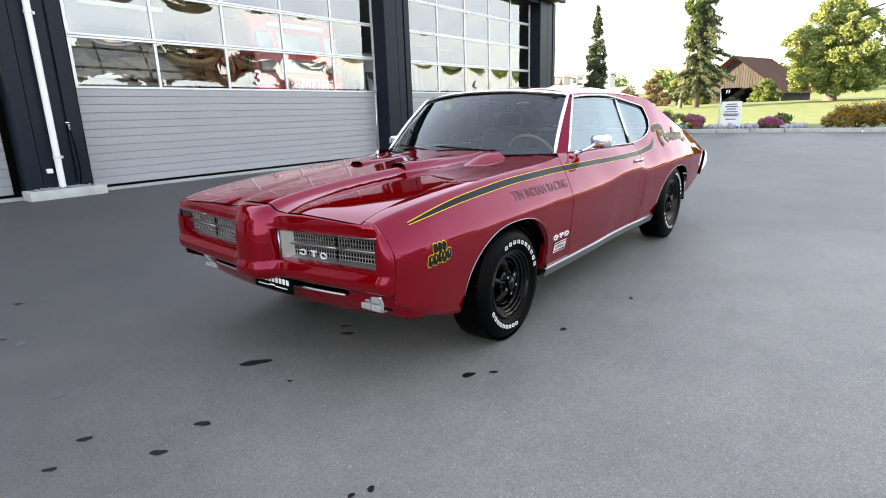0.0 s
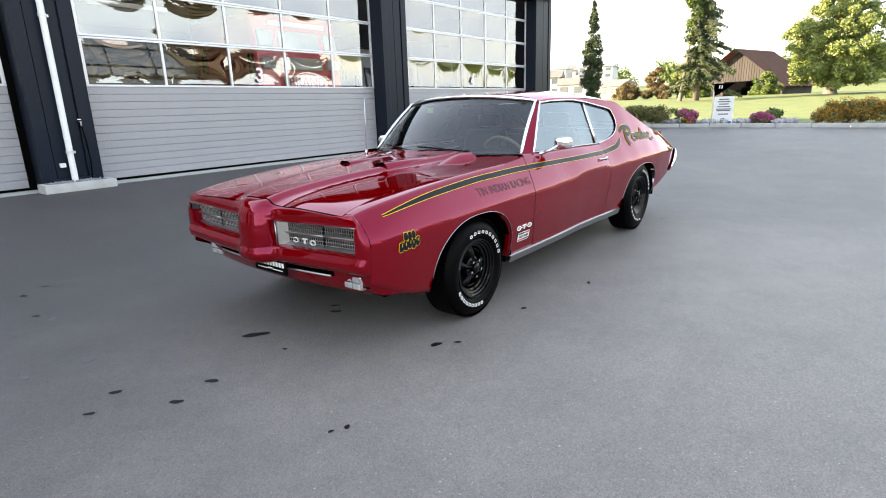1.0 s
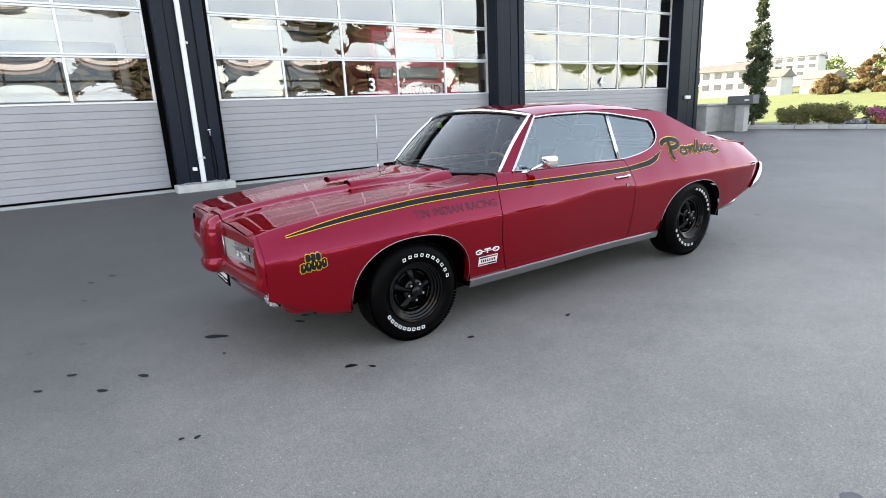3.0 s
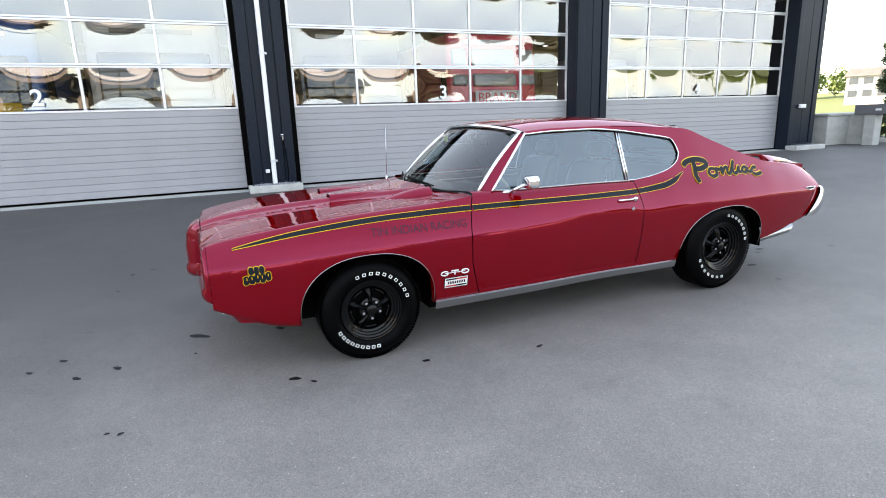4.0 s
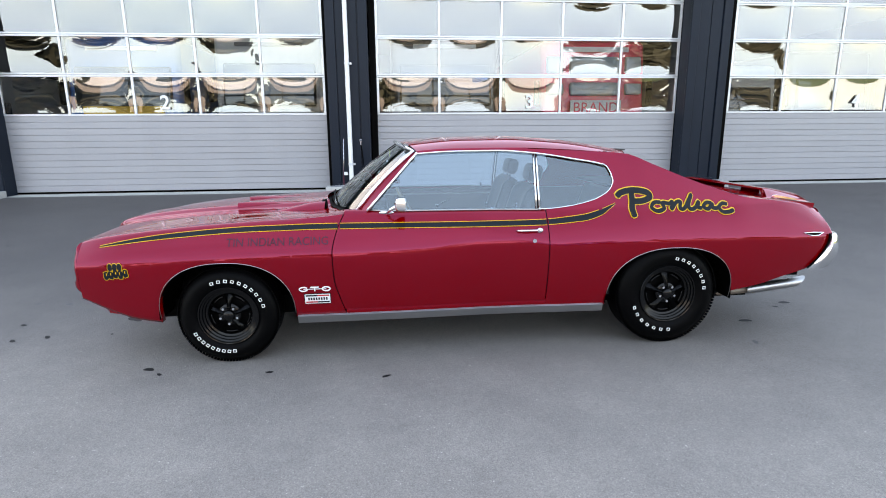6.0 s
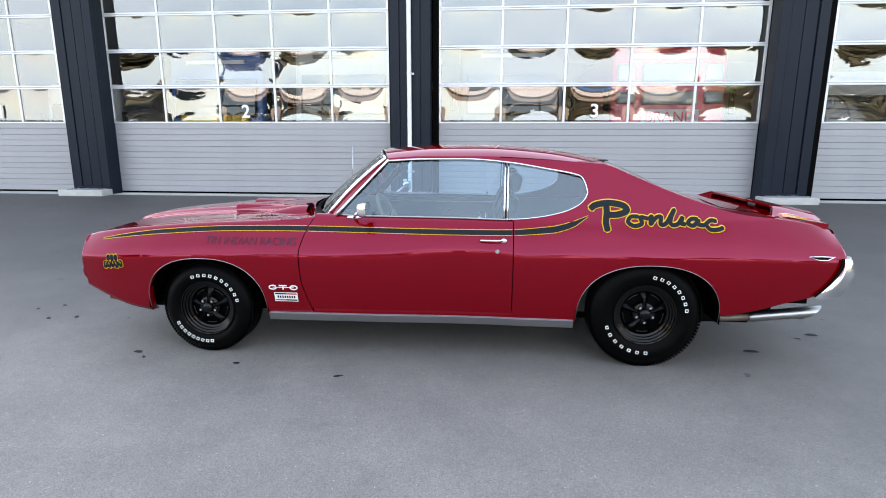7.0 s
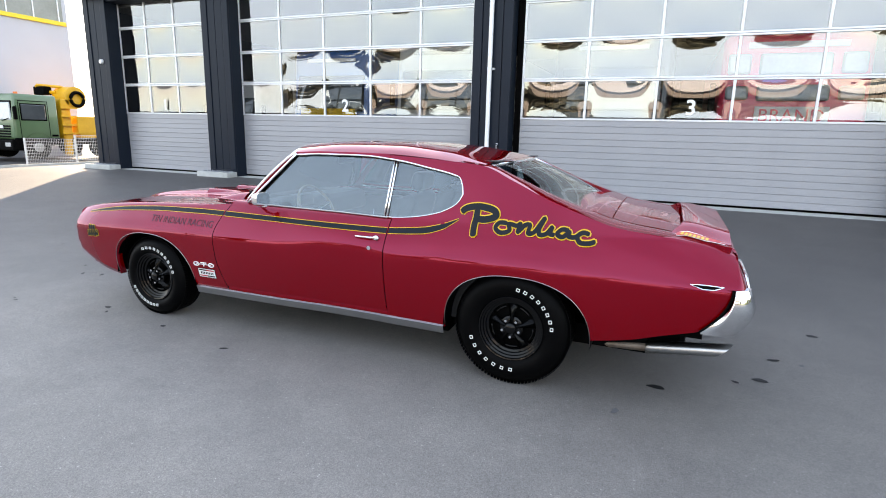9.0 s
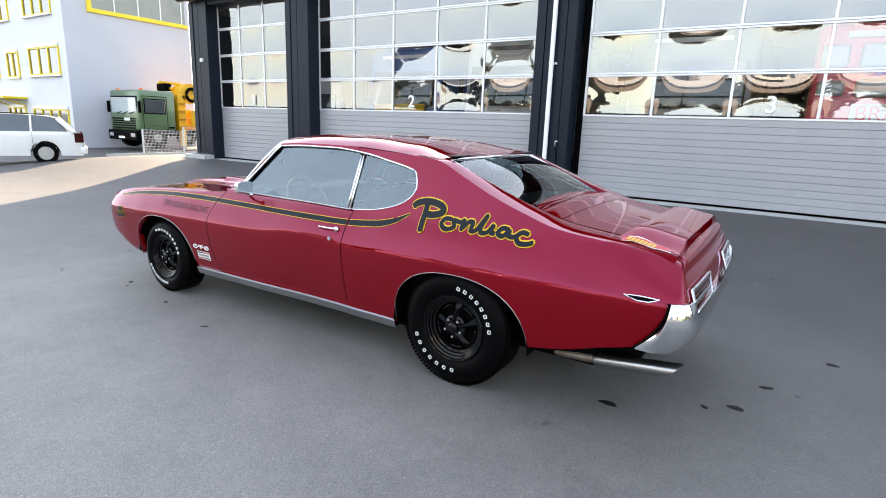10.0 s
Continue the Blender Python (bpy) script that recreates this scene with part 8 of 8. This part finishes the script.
def stain(x, y, a, b, turn, mat, seed):
    rnd = random.Random(seed)
    bm = bmesh.new()
    n = 18
    ph = [rnd.uniform(0, 6.28) for _ in range(3)]
    ring = []
    for i in range(n):
        u = 2 * math.pi * i / n
        k = 1 + 0.16 * math.sin(2 * u + ph[0]) + 0.10 * math.sin(3 * u + ph[1]) + 0.06 * math.sin(5 * u + ph[2])
        px, py = a * k * math.cos(u), b * k * math.sin(u)
        wx, wy = x + px * math.cos(turn) - py * math.sin(turn), y + px * math.sin(turn) + py * math.cos(turn)
        ring.append(bm.verts.new((wx, wy, height(wx, wy) + 0.0025)))
    bm.faces.new(ring)
    ob = part("oil_stain", bm, mat)
    return tagged(ob, "small dark oil drip dried on the asphalt" if mat is STAIN else "faint old stain on the asphalt", "stain", "stains on the forecourt")


SPOTS = ((-2.39, 0.06, 0.075, 0.030, -0.75), (-1.89, -0.90, 0.032, 0.022, -0.6), (-1.80, -0.98, 0.026, 0.009, -0.9), (-3.17, 0.02, 0.026, 0.017, -0.8), (-3.04, -0.31, 0.030, 0.017, -0.7), (-2.84, -0.26, 0.032, 0.018, -0.8), (-2.72, -1.10, 0.016, 0.012, 0.2), (-2.78, -1.07, 0.013, 0.009, 0.2), (-3.32, -0.09, 0.022, 0.013, -0.7), (-2.41, -0.25, 0.014, 0.009, -0.8), (2.23, -0.51, 0.045, 0.028, 0.1), (2.82, -0.14, 0.045, 0.026, 0.2), (-1.87, -0.05, 0.034, 0.020, -0.8), (-1.80, 0.04, 0.028, 0.016, -0.9), (-3.0, 2.03, 0.03, 0.018, -0.8), (-2.83, 2.14, 0.03, 0.014, -0.8), (-1.15, -1.02, 0.026, 0.014, -0.3), (-0.45, -1.15, 0.030, 0.012, 0.3), (2.95, 0.25, 0.036, 0.022, 0.4), (3.3, 0.9, 0.045, 0.025, 0.1))
for i, (x, y, a, b, t) in enumerate(SPOTS):
    stain(x, y, a, b, t, STAIN, 200 + i)
rnd1 = random.Random(12)
for i in range(46):
    x, y = rnd1.uniform(-6, 7), rnd1.uniform(-3.2, 5.5)
    if -2.3 < x < 2.6 and -0.9 < y < 0.95:
        continue
    r = rnd1.uniform(0.015, 0.05)
    stain(x, y, r, r * rnd1.uniform(0.5, 0.9), rnd1.uniform(0, 3), STAIN if rnd1.random() < 0.35 else STAIN_FAINT, 300 + i)
